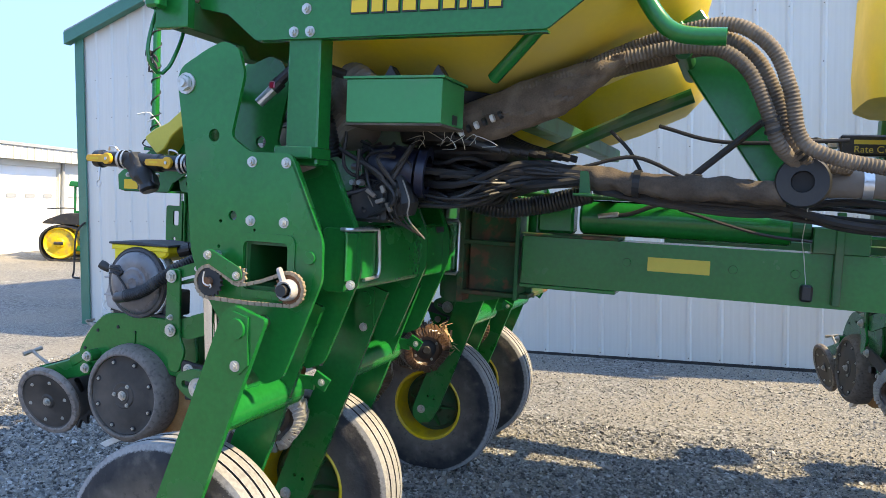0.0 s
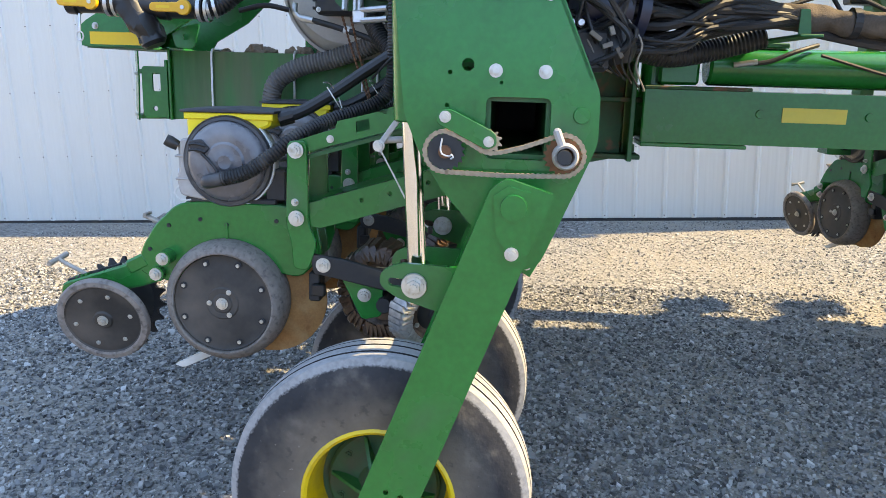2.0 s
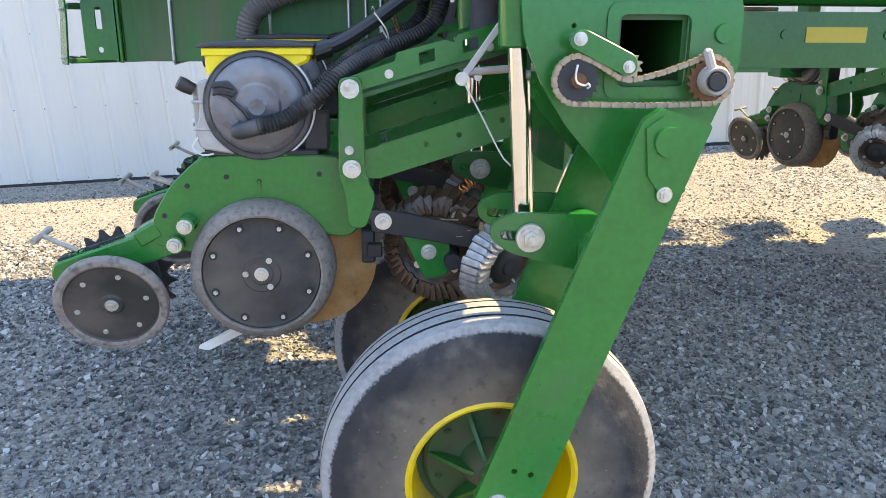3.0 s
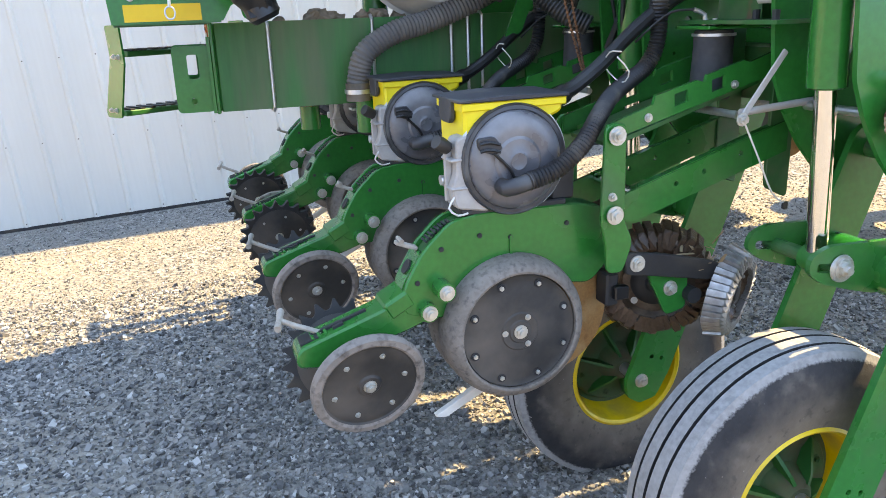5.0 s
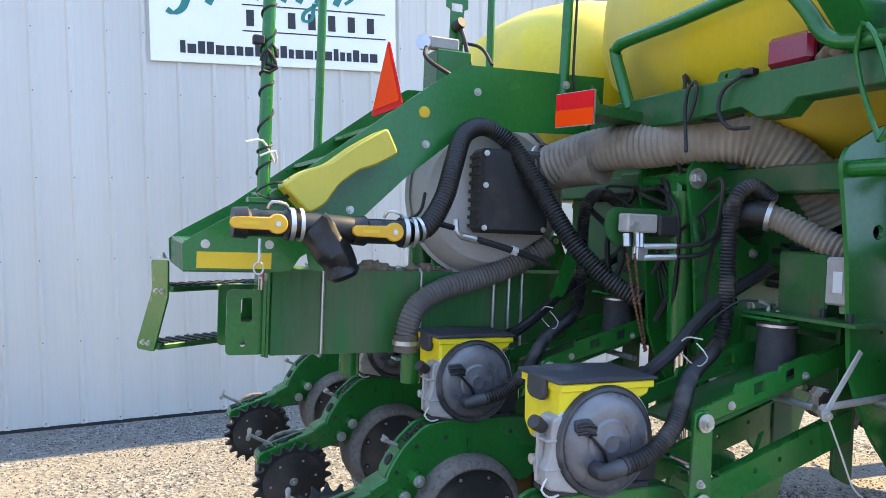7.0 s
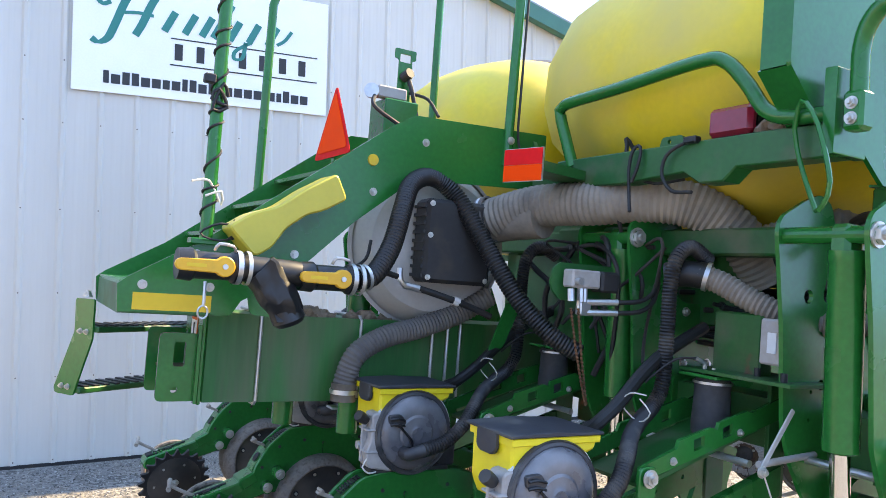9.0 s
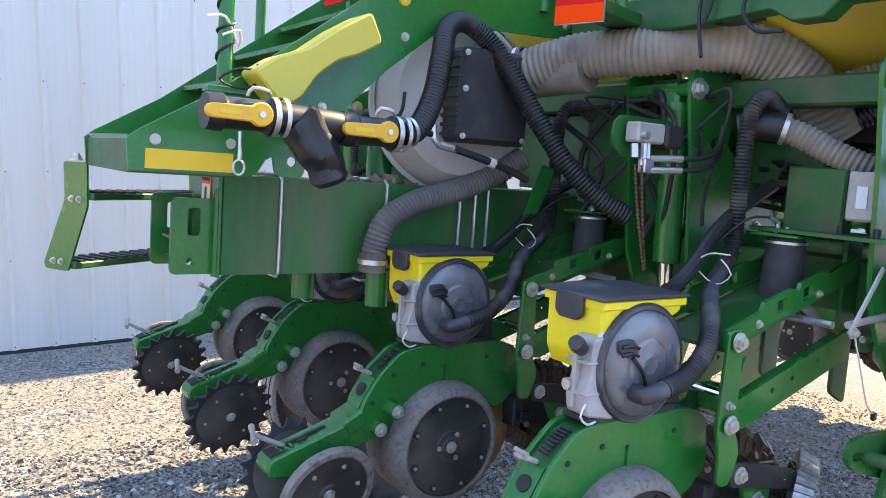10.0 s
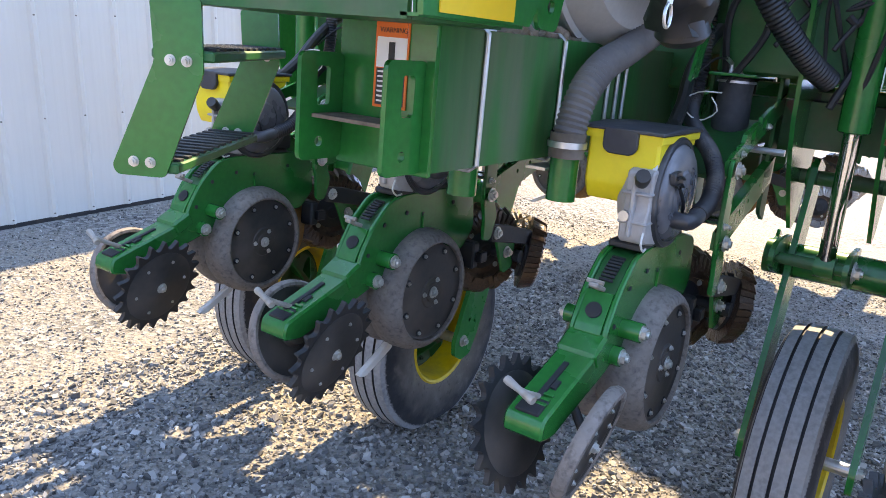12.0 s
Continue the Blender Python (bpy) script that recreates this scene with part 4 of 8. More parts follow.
    for s in (-1, 1):
        a = part("gauge_wheel_arm", plate(rounded([(-0.235, 0.93), (-0.20, 0.975), (-0.17, 0.96), (0.03, 0.84), (0.03, 0.79), (-0.02, 0.79)], 0.02), s * 0.002 - 0.006, s * 0.002 + 0.006, bevel=0.002), M_GREEN_D, u)
    near_spiked = mirrored
    closing_wheel(u, -0.46 if near_spiked else -0.428, -0.095, 0.73, -1, near_spiked, 15)
    closing_wheel(u, -0.428 if near_spiked else -0.46, 0.095, 0.73, 1, not near_spiked, 15)
    for s in (-1, 1):
        part("axle", cyl((-0.425, s * 0.085, 0.735), (-0.40, s * 0.03, 0.80), 0.012, 10), M_CAST, u)
    # opener discs
    for s in (-1, 1):
        d = part("opener_disc", lathe([(-0.002, 0.0), (-0.008, 0.05), (-0.002, 0.06), (-0.0015, 0.188), (0.0, 0.192), (0.0015, 0.188), (0.002, 0.0)], (0, 0, 0), (0, 1, 0), 56), M_RUSTDISC, u, "rusty dust-coated opener disc", True)
        d.matrix_local = Matrix.Translation((0.135, s * 0.016, 0.815)) @ Matrix.Rotation(radians(-s * 3), 4, "Z")
    part("scraper", box((0.285, -0.085, 0.83), (0.325, -0.02, 0.93), 0.006), M_CAST, u, "black scraper bracket")
    part("scraper_blade", box((0.30, -0.11, 0.855), (0.345, -0.085, 0.895), 0.004), M_PLAST, u)
    part("seed_firmer", plate(rounded([(-0.225, 0.545), (-0.19, 0.535), (-0.06, 0.60), (-0.05, 0.64), (-0.13, 0.595)], 0.01), -0.01, 0.012, bevel=0.002), M_WHITE_PL, u, "off-white plastic seed firmer")
    part("seed_tube_guard", plate([(-0.08, 0.62), (-0.02, 0.60), (0.06, 0.9), (-0.02, 0.92)], -0.012, 0.012), M_CAST, u)
    # parallel linkage
    for s in (-1, 1):
        y0, y1 = (s * 0.142, s * 0.128)
        lo, hi = min(y0, y1), max(y0, y1)
        hb = part("head_bracket", plate(rounded([(0.228, 1.10), (0.236, 1.365), (0.298, 1.368), (0.302, 1.10), (0.33, 1.04), (0.30, 0.95), (0.25, 0.955), (0.245, 1.04)], 0.02, 3), lo, hi, bevel=0.003), M_GREEN, u)
        for x, z, r in ((0.265, 1.337, 0.019), (0.265, 1.122, 0.019), (0.259, 1.172, 0.009)):
            bolt((x, s * 0.15 if r > 0.01 else s * 0.142, z), hb, (0, s, 0), r, 0.013)
        y0, y1 = (s * 0.127, s * 0.115)
        lo, hi = min(y0, y1), max(y0, y1)
        top = [(0.245, 1.318), (0.25, 1.362), (0.385, 1.407), (0.392, 1.430), (0.52, 1.463), (0.545, 1.456), (0.552, 1.476), (0.67, 1.508), (0.69, 1.502), (0.83, 1.548), (0.83, 1.482)]
        wins = [[(x, z), (x + 0.042, z + 0.012), (x + 0.040, z + 0.045), (x - 0.002, z + 0.033)] for x, z in ((0.452, 1.397), (0.569, 1.428))]
        ul = part("upper_link", plate(top, lo, hi, wins, 0), M_GREEN, u)
        add = bm_new()
        add_plate(add, [(0.245, 1.098), (0.248, 1.152), (0.84, 1.335), (0.84, 1.245), (0.34, 1.09)], lo, hi, [circle(0.47, 1.185, 0.008, 8), circle(0.56, 1.21, 0.008, 8), circle(0.68, 1.25, 0.008, 8)], 0)
        part("lower_link", add, M_GREEN, u)
        part("flange", box((0, -0.012, -0.002), (0.47, 0.012, 0.002), 0, Matrix.Translation((0.34, s * 0.111, 1.181)) @ Matrix.Rotation(radians(-17.2), 4, "Y")), M_GREEN, u)
        bolt((0.37, s * 0.129, 1.374), ul, (0, s, 0), 0.009, 0.008)
        bolt((0.64, s * 0.129, 1.445), ul, (0, s, 0), 0.009, 0.008)
        part("mount_plate", plate(rounded([(0.78, 1.14), (0.78, 1.60), (0.862, 1.60), (0.862, 1.10)], 0.02), s * 0.114 - 0.007, s * 0.114 + 0.007, bevel=0.002), M_GREEN_D, u)
    part("link_plate", box((0.27, -0.113, 1.30), (0.76, 0.113, 1.312), 0, Matrix.Translation((0.27, 0, 1.30)) @ Matrix.Rotation(radians(-17), 4, "Y") @ Matrix.Translation((-0.27, 0, -1.30))), M_GREEN_D, u)
    part("cross_shaft", cyl((0.36, -0.11, 1.165), (0.36, 0.11, 1.165), 0.014, 12), M_CHROME, u)
    part("cross_shaft", cyl((0.60, -0.2, 1.372), (0.60, 0.2, 1.372), 0.011, 12), M_STEEL, u)
    # air spring
    sp = part("air_spring", lathe([(0.0, 0.0), (0.0, 0.052), (0.012, 0.058), (0.05, 0.0595), (0.10, 0.057), (0.15, 0.055), (0.18, 0.0565), (0.192, 0.052), (0.195, 0.0)], (0.66, 0, 1.395), (0, 0, 1), 28), M_BAG, u, "black rubber air spring", True)
    part("crimp_ring", lathe([(-0.004, 0.0585), (-0.004, 0.061), (0.004, 0.061), (0.004, 0.0585)], (0.66, 0, 1.575), (0, 0, 1), 28), M_STEEL, sp, "bright crimp ring", True)
    part("top_plate", box((0.585, -0.075, 1.591), (0.84, 0.075, 1.601), 0.003), M_GREEN, sp)
    bolt((0.66, 0, 1.601), sp, (0, 0, 1), 0.012, 0.012)
    part("fitting", tube([(0.64, 0.02, 1.60), (0.64, 0.02, 1.63), (0.61, 0.03, 1.645)], 0.007, 8), M_STEEL, sp)
    part("air_line", tube([(0.61, 0.03, 1.645), (0.55, 0.05, 1.64), (0.50, 0.075, 1.60), (0.46, 0.09, 1.56)], 0.004, 6), M_CABLE, sp)
    # row cleaner
    rc = part("cleaner_arm", plate(rounded([(0.305, 1.005), (0.315, 0.94), (0.40, 0.925), (0.60, 0.885), (0.635, 0.93), (0.60, 0.945), (0.42, 0.99)], 0.012), -0.138, -0.118, bevel=0.003), M_CAST, u, "black row cleaner arm")
    bolt((0.348, -0.138, 0.97), rc, (0, -1, 0), 0.018, 0.013)
    br = part("cleaner_bracket", plate(rounded([(0.385, 0.955), (0.54, 0.90), (0.535, 0.80), (0.47, 0.785)], 0.015), -0.112, -0.098, bevel=0.002), M_GREEN, u)
    bolt((0.478, -0.112, 0.87), br, (0, -1, 0), 0.017, 0.016)
    part("cleaner_tube", cyl((0.545, -0.14, 0.845), (0.545, 0.05, 0.845), 0.024, 16), M_CAST, u)
    trash_wheel(u, 0.515, 0.02, 0.845, -26, 1.15, M_SPIKE)
    trash_wheel(u, 0.700, -0.095, 0.822, 34, 0.92, M_SPIKE_L if bright else M_SPIKE, 16)
    # seed meter and mini hopper
    me = part("seed_meter", lathe([(0.0, 0.0), (0.0, 0.15), (0.012, 0.154), (0.05, 0.15), (0.085, 0.12), (0.085, 0.0)], (0.012, -0.035, 1.283), (0, 1, 0), 48), M_METERH, u, "grey cast seed meter with a smoky round cover", True)
    part("cover", lathe([(0.0, 0.0), (-0.004, 0.022), (0.0, 0.03), (-0.002, 0.058), (0.003, 0.066), (0.0, 0.08), (0.003, 0.112), (0.012, 0.126), (0.02, 0.131), (0.05, 0.131), (0.05, 0.0)], (0.012, -0.085, 1.283), (0, 1, 0), 56), M_METER, me, "smoky dusty plastic cover with the sky's pale haze in its colour", True)
    part("rim_ring", lathe([(0.006, 0.1305), (0.004, 0.134), (0.006, 0.143), (0.004, 0.146), (0.010, 0.1495), (0.024, 0.150), (0.03, 0.1305)], (0.012, -0.068, 1.283), (0, 1, 0), 56), M_METERRIM, me, "black rim ring", True)
    part("seal", lathe([(-0.004, 0.150), (-0.004, 0.155), (0.006, 0.156), (0.006, 0.150)], (0.012, -0.045, 1.283), (0, 1, 0), 56), M_LABEL, me, "pale rim seal", True)
    part("housing", plate(rounded([(-0.155, 1.165), (-0.165, 1.22), (-0.15, 1.255), (-0.15, 1.35), (-0.09, 1.36), (-0.02, 1.20), (-0.06, 1.148)], 0.015), -0.055, 0.016, bevel=0.005), M_METERH, me, "grey cast meter body", True)
    for z in (1.215, 1.29):
        part("casting_rib", box((-0.168, -0.059, z), (-0.09, 0.020, z + 0.008), 0.003), M_METERH, me)
    part("casting_rib", box((-0.171, -0.02, 1.18), (-0.15, -0.008, 1.34), 0.003), M_METERH, me)
    part("plug", cyl((-0.166, 0.0, 1.235), (-0.178, 0.0, 1.235), 0.014, 14), M_STEEL, me)
    part("drive_cap", lathe([(0.0, 0.0), (0.0, 0.017), (0.03, 0.020), (0.044, 0.018), (0.044, 0.0)], (-0.165, -0.03, 1.325), (-0.75, -0.3, 0.45), 16), M_PLAST, me, "black drive cap", True)
    part("latch", plate(rounded([(-0.105, 1.35), (-0.06, 1.355), (-0.035, 1.325), (-0.055, 1.305), (-0.10, 1.32)], 0.008), -0.094, -0.078, bevel=0.002), M_METERRIM, me, "black cover latch")
    for zz in (1.337, 1.318):
        part("latch_hook", tube([(-0.10, -0.097, zz), (-0.075, -0.101, zz + 0.004), (-0.045, -0.098, zz - 0.004)], 0.0042, 6), M_PLAST, me)
    part("latch_bar", tube([(-0.06, -0.094, 1.31), (-0.02, -0.096, 1.27), (-0.005, -0.094, 1.24)], 0.005, 6), M_PLAST, me)
    clip = part("clip", tube([(-0.155, -0.05, 1.20), (-0.175, -0.055, 1.17), (-0.15, -0.055, 1.148), (-0.12, -0.05, 1.15)], 0.003, 6), M_WHITE_PL, me, "bent wire clip")
    el = part("elbow", tube([(-0.035, -0.085, 1.222), (-0.035, -0.118, 1.222), (-0.012, -0.128, 1.228), (0.03, -0.128, 1.238)], 0.0225, 14), M_METERRIM, me, "dusty black elbow", True)
    part("base_bracket", box((-0.14, -0.05, 1.142), (0.17, 0.045, 1.160), 0.004), M_CAST, me)
    part("side_bracket", box((0.13, -0.04, 1.155), (0.20, 0.05, 1.26), 0.006), M_CAST, me)
    hop = part("mini_hopper", plate(rounded([(-0.126, 1.436), (0.160, 1.438), (0.155, 1.40), (0.09, 1.375), (0.0, 1.36), (-0.06, 1.325), (-0.075, 1.262), (-0.098, 1.25), (-0.122, 1.30)], 0.012, 3), -0.050, 0.145, bevel=0.008), M_YELLOW, u, "bright yellow mini seed hopper", True)
    part("lip", plate([(-0.131, 1.416), (0.165, 1.419), (0.165, 1.4395), (-0.131, 1.4375)], -0.057, 0.152, bevel=0.003), M_YELLOW, hop)
    lid = part("lid", plate(rounded([(-0.142, 1.438), (0.172, 1.44), (0.172, 1.449), (-0.0, 1.454), (-0.142, 1.447)], 0.004), -0.063, 0.158, bevel=0.003), M_LID, u, "charcoal plastic hopper lid")
    part("lid_strap", plate(rounded([(0.005, 1.395), (0.005, 1.447), (0.098, 1.447), (0.098, 1.395), (0.082, 1.381), (0.02, 1.381)], 0.015), -0.143, -0.128, plane="yz", bevel=0.003), M_LID, lid, "charcoal strap over the rear of the hopper")
    vh = part("vacuum_hose", tube([(0.02, -0.128, 1.236), (0.10, -0.128, 1.26), (0.18, -0.115, 1.315), (0.25, -0.07, 1.375), (0.33, 0.0, 1.42), (0.42, 0.055, 1.455), (0.49, 0.08, 1.49), (0.53, 0.085, 1.56), (0.536, 0.085, 1.72), (0.538, 0.085, 1.88), (0.56, 0.085, 1.96), (0.62, 0.085, 1.995), (0.70, 0.085, 1.96)], 0.0255, 14, 0.02, 0.0042, 0.0105), M_HOSE_V, u, "black ribbed vacuum hose", True)
    part("delivery_hose", tube([(0.185, 0.03, 1.43), (0.24, 0.045, 1.45), (0.33, 0.06, 1.505), (0.45, 0.09, 1.59), (0.56, 0.10, 1.66), (0.72, 0.1, 1.74)], 0.021, 10), M_HOSE_B, u, "black seed delivery hose", True)
    part("hopper_spout", cyl((0.16, 0.02, 1.42), (0.205, 0.035, 1.435), 0.027, 14), M_PLAST, u)
    part("cable_tie", tube([(0.335, -0.02, 1.53), (0.365, -0.035, 1.49), (0.375, 0.02, 1.455), (0.35, 0.07, 1.50), (0.335, 0.02, 1.54), (0.33, -0.05, 1.545)], 0.0022, 5), M_WHITE_PL, u, "white cable tie")
    u.matrix_world = Matrix.Translation((0, yc, 0))
    return u


_d = row_unit(ROWS_Y[0], False, "green planter row unit, yellow hopper, smooth outer closing wheel")
row_unit(ROWS_Y[1], False, "green planter row unit, yellow hopper, row cleaners caked with mud", False)
_b = row_unit(ROWS_Y[2], True, "green planter row unit, yellow hopper, spiked outer closing wheel", False)
copy_thing(_b, Matrix.Translation((-0.01, ROWS_Y[3], 0)))
# the three units at y 1.69 are unseen, added for their shade
for _x, _y, _yaw in ((3.12, 2.68, -78), (3.88, 2.72, -84), (4.64, 2.74, -84), (3.5, 1.69, -90), (4.26, 1.69, -90), (5.02, 1.69, -90)):
    _w = copy_thing(_d, Matrix.Translation((_x, _y, -0.02)) @ Matrix.Rotation(radians(_yaw), 4, "Z"))
    tagged(_w, "green planter row unit hanging under the folded wing", "planter unit", "row units on the folded wing")


# ---------------------------------------------------------------- lift wheels
LIFT_DY = (0.0, 0.86, 2.38, 3.20)


def tyre_mesh():
    """A ribbed implement tyre: tread bands, dark grooves and side walls."""
    R, H = 0.405, 0.102
    grow = lambda r: 0.205 + (r - 0.205) * 1.15
    prof, mis = [], []
    prof.append((-0.085, 0.205)); mis.append(0)
    prof.append((-H, 0.26)); mis.append(0)
    prof.append((-H - 0.004, 0.32)); mis.append(0)
    prof.append((-0.096, 0.365)); mis.append(1)
    prof.append((-0.084, 0.388)); mis.append(1)
    bands = [(-0.080, -0.050), (-0.041, -0.005), (0.005, 0.041), (0.050, 0.080)]
    for a, b in bands:
        ra = R - 0.10 * a * a * 12
        rb = R - 0.10 * b * b * 12
        prof.append((a, ra)); mis.append(1)
        prof.append((b, rb)); mis.append(2)
        prof.append((b + 0.0005, rb - 0.011)); mis.append(2)
        nxt = {-0.050: -0.041, -0.005: 0.005, 0.041: 0.050}.get(b)
        if nxt is not None:
            prof.append((nxt - 0.0005, rb - 0.011)); mis.append(2)
    prof.append((0.084, 0.388)); mis.append(1)
    prof.append((0.096, 0.365)); mis.append(0)
    prof.append((H + 0.004, 0.32)); mis.append(0)
    prof.append((H, 0.26)); mis.append(0)
    prof.append((0.085, 0.205)); mis.append(0)
    return [(d * 1.04, grow(r)) for d, r in prof], mis


def lift_wheel():
    t = tagged(empty("lift_wheel"), "green lift wheel assembly with a ribbed tyre on a yellow rim", "lift wheel", "lift wheels under the toolbar")
    c = (0.605, -0.36, 0.402)
    prof, mis = tyre_mesh()
    bm = lathe(prof, c, (0, 1, 0), 96, mis)
    for v in bm.verts:
        v.co.z = max(v.co.z, 0.004)
    wheel = part("tyre", bm, [M_TREAD, M_TREAD, M_GROOVE], t, "dusty ribbed implement tyre", True)
    part("rim", lathe([(-0.092, 0.222), (-0.098, 0.212), (-0.09, 0.203), (-0.05, 0.198), (-0.01, 0.193), (0.03, 0.185), (0.04, 0.15), (0.036, 0.11), (0.048, 0.10), (0.055, 0.18), (0.09, 0.2), (0.095, 0.215), (0.085, 0.222)], c, (0, 1, 0), 64, [0, 0, 0, 0, 0, 1, 1, 1, 1, 0, 0, 0, 0]), [M_RIM, M_GREEN_HUB], wheel, "yellow steel rim", True)
    hub = part("hub", lathe([(-0.075, 0.0), (-0.075, 0.035), (-0.06, 0.05), (-0.045, 0.056), (-0.005, 0.075), (0.010, 0.115), (0.010, 0.158), (0.018, 0.166), (0.034, 0.166), (0.04, 0.0)], c, (0, 1, 0), 48), M_GREEN_HUB, wheel, "dirty green hub", True)
    for k in range(6):
        a = radians(60 * k + 20)
        part("wheel_nut", add_bolt(bm_new(), (c[0] + 0.135 * math.cos(a), c[1] + 0.010, c[2] + 0.135 * math.sin(a)), (0, -1, 0), 0.010, 0.010), M_GREEN_HUB, wheel)
    # gusset fins inside the rim
    for k in range(6):
        a = radians(60 * k + 50)
        m = Matrix.Translation(c) @ Matrix.Rotation(-a, 4, "Y")
        part("fin", plate([(0.045, -0.070), (0.07, -0.06), (0.155, 0.002), (0.155, 0.014), (0.045, 0.014)], -0.005, 0.005, plane="xy"), M_GREEN_D, wheel).matrix_local = m
    # arms
    arm = rounded([(0.927, 1.342), (0.888, 1.315), (0.545, 0.405), (0.552, 0.345), (0.60, 0.315), (0.665, 0.33), (0.715, 0.42), (1.043, 1.306)], 0.012, 3)
    for y0, y1 in ((-0.545, -0.525), (-0.205, -0.185)):
        a = part("arm", plate(arm, y0, y1, [circle(0.642, 0.487, 0.008, 8), circle(0.682, 0.475, 0.008, 8)], 0.0), M_GREEN, t, "green wheel arm plate")
        s = -1 if y0 < -0.4 else 1
        yy = y0 if s < 0 else y1
        part("patch", plate([(0.895, 1.30), (0.93, 1.325), (0.985, 1.31), (0.99, 1.165), (0.955, 1.13), (0.905, 1.20)], min(yy, yy + s * 0.008), max(yy, yy + s * 0.008)), M_GREEN, a)
        part("boss", lathe([(0.0, 0.034), (0.014, 0.032), (0.014, 0.0)], (0.945, yy + s * 0.004, 1.272), (0, s, 0), 24), M_GREEN, a, "", True)
        bolt((0.945, yy + s * 0.008, 1.158), a, (0, s, 0), 0.013, 0.01)
        bolt((0.603, yy, 0.402), a, (0, s, 0), 0.019, 0.016)
    part("axle", cyl((0.603, -0.53, 0.402), (0.603, -0.19, 0.402), 0.022, 16), M_STEEL, t)
    part("cross_tube", cyl((0.862, -0.525, 0.985), (0.862, -0.10, 0.985), 0.060, 32), M_GREEN, t, "green cross tube", True)
    sb = part("stop_bracket", box((-0.03, -0.006, -0.026), (0.035, 0.006, 0.026), 0.002, Matrix.Translation((0.988, -0.106, 1.027)) @ Matrix.Rotation(radians(28), 4, "Y")), M_GREEN, t, "small green stop bracket")
    bolt((0.996, -0.112, 1.023), sb, (0, -1, 0), 0.010, 0.009)
    part("rib", box((0.90, -0.110, 0.99), (0.965, -0.102, 1.04), 0.002), M_GREEN, t)
    part("pivot_shaft", cyl((0.945, -0.53, 1.272), (0.945, -0.10, 1.272), 0.026, 20), M_GREEN_D, t)
    # lugs for the cylinder
    lug = rounded([(0.592, 1.02), (0.598, 1.06), (0.65, 1.082), (0.86, 1.075), (0.89, 0.99), (0.82, 0.935), (0.74, 0.955), (0.64, 0.985)], 0.02, 3)
    slot = rounded([(0.618, 1.018), (0.618, 1.042), (0.69, 1.034), (0.69, 1.010)], 0.011, 3)
    for y in (-0.385, -0.165):
        part("lug", plate(lug, y - 0.008, y + 0.008, [slot], 0), M_GREEN, t, "green slotted lug")
    pin = part("cylinder_pin", cyl((0.689, -0.405, 1.022), (0.689, -0.14, 1.022), 0.02, 16), M_GREEN_D, t)
    part("washer", lathe([(0.0, 0.018), (0.0, 0.034), (0.006, 0.036), (0.006, 0.018)], (0.689, -0.403, 1.022), (0, 1, 0), 24), M_ZINC, pin, "plated washer")
    bolt((0.689, -0.403, 1.022), pin, (0, -1, 0), 0.020, 0.016)
    # side plates with the toolbar opening
    outline = rounded([(0.583, 2.045), (0.60, 2.085), (0.655, 2.115), (0.70, 2.14), (0.765, 2.165), (0.82, 2.14), (0.845, 2.06), (0.80, 1.86), (0.875, 1.812), (1.027, 1.812), (1.148, 1.545), (1.150, 1.42), (1.09, 1.27), (1.02, 1.10), (0.95, 1.07), (0.88, 1.15), (0.755, 1.29), (0.695, 1.385), (0.655, 1.48), (0.625, 1.79)], 0.02, 3)
    hole = rounded([(0.862, 1.372), (1.030, 1.372), (1.030, 1.532), (0.862, 1.532)], 0.02, 3)
    for y0, y1 in ((-0.408, -0.394), (-0.146, -0.132)):
        p = part("side_plate", plate(outline, y0, y1, [hole, circle(0.735, 1.863, 0.021, 14), circle(0.815, 1.607, 0.016, 12), circle(0.77, 1.587, 0.006, 8), circle(0.765, 1.505, 0.006, 8), circle(0.90, 1.565, 0.005, 8)], 0), M_GREEN, t, "green lift frame side plate")
        s = -1 if y0 < -0.3 else 1
        yy = y0 if s < 0 else y1
        fr = rounded([(0.838, 1.348), (1.054, 1.348), (1.054, 1.556), (0.838, 1.556)], 0.03, 3)
        part("collar", plate(fr, min(yy, yy + s * 0.006), max(yy, yy + s * 0.006), [rounded([(0.864, 1.374), (1.028, 1.374), (1.028, 1.530), (0.864, 1.530)], 0.02, 3)], 0), M_GREEN, p, "weld collar round the opening")
        for x, z in ((0.885, 1.781), (1.011, 1.781), (0.885, 1.594), (1.009, 1.594)):
            bolt((x, yy, z), p, (0, s, 0), 0.013, 0.012)
        part("boss", lathe([(0.0, 0.022), (0.008, 0.02), (0.008, 0.0)], (1.105, yy, 1.49), (0, s, 0), 20), M_GREEN, p, "", True)
        # bent flange along the front edge
        part("flange", box((-0.004, min(0, -s * 0.03), -0.09), (0.004, max(0, -s * 0.03), 0.14), 0, Matrix.Translation((1.088, yy, 1.66)) @ Matrix.Rotation(radians(-24.4), 4, "Y")), M_GREEN, p)
    # cylinder
    cy = part("cylinder_barrel", lathe([(0.0, 0.0), (0.0, 0.04), (0.005, 0.047), (0.50, 0.047), (0.51, 0.05), (0.535, 0.05), (0.54, 0.03), (0.54, 0.0)], (0.662, -0.315, 1.455), (-0.03, 0, 1), 32), M_GREEN, t, "green hydraulic cylinder barrel", True)
    part("rod", cyl((0.688, -0.315, 1.03), (0.662, -0.315, 1.46), 0.0265, 28), M_CHROME, cy, "chromed rod", True)
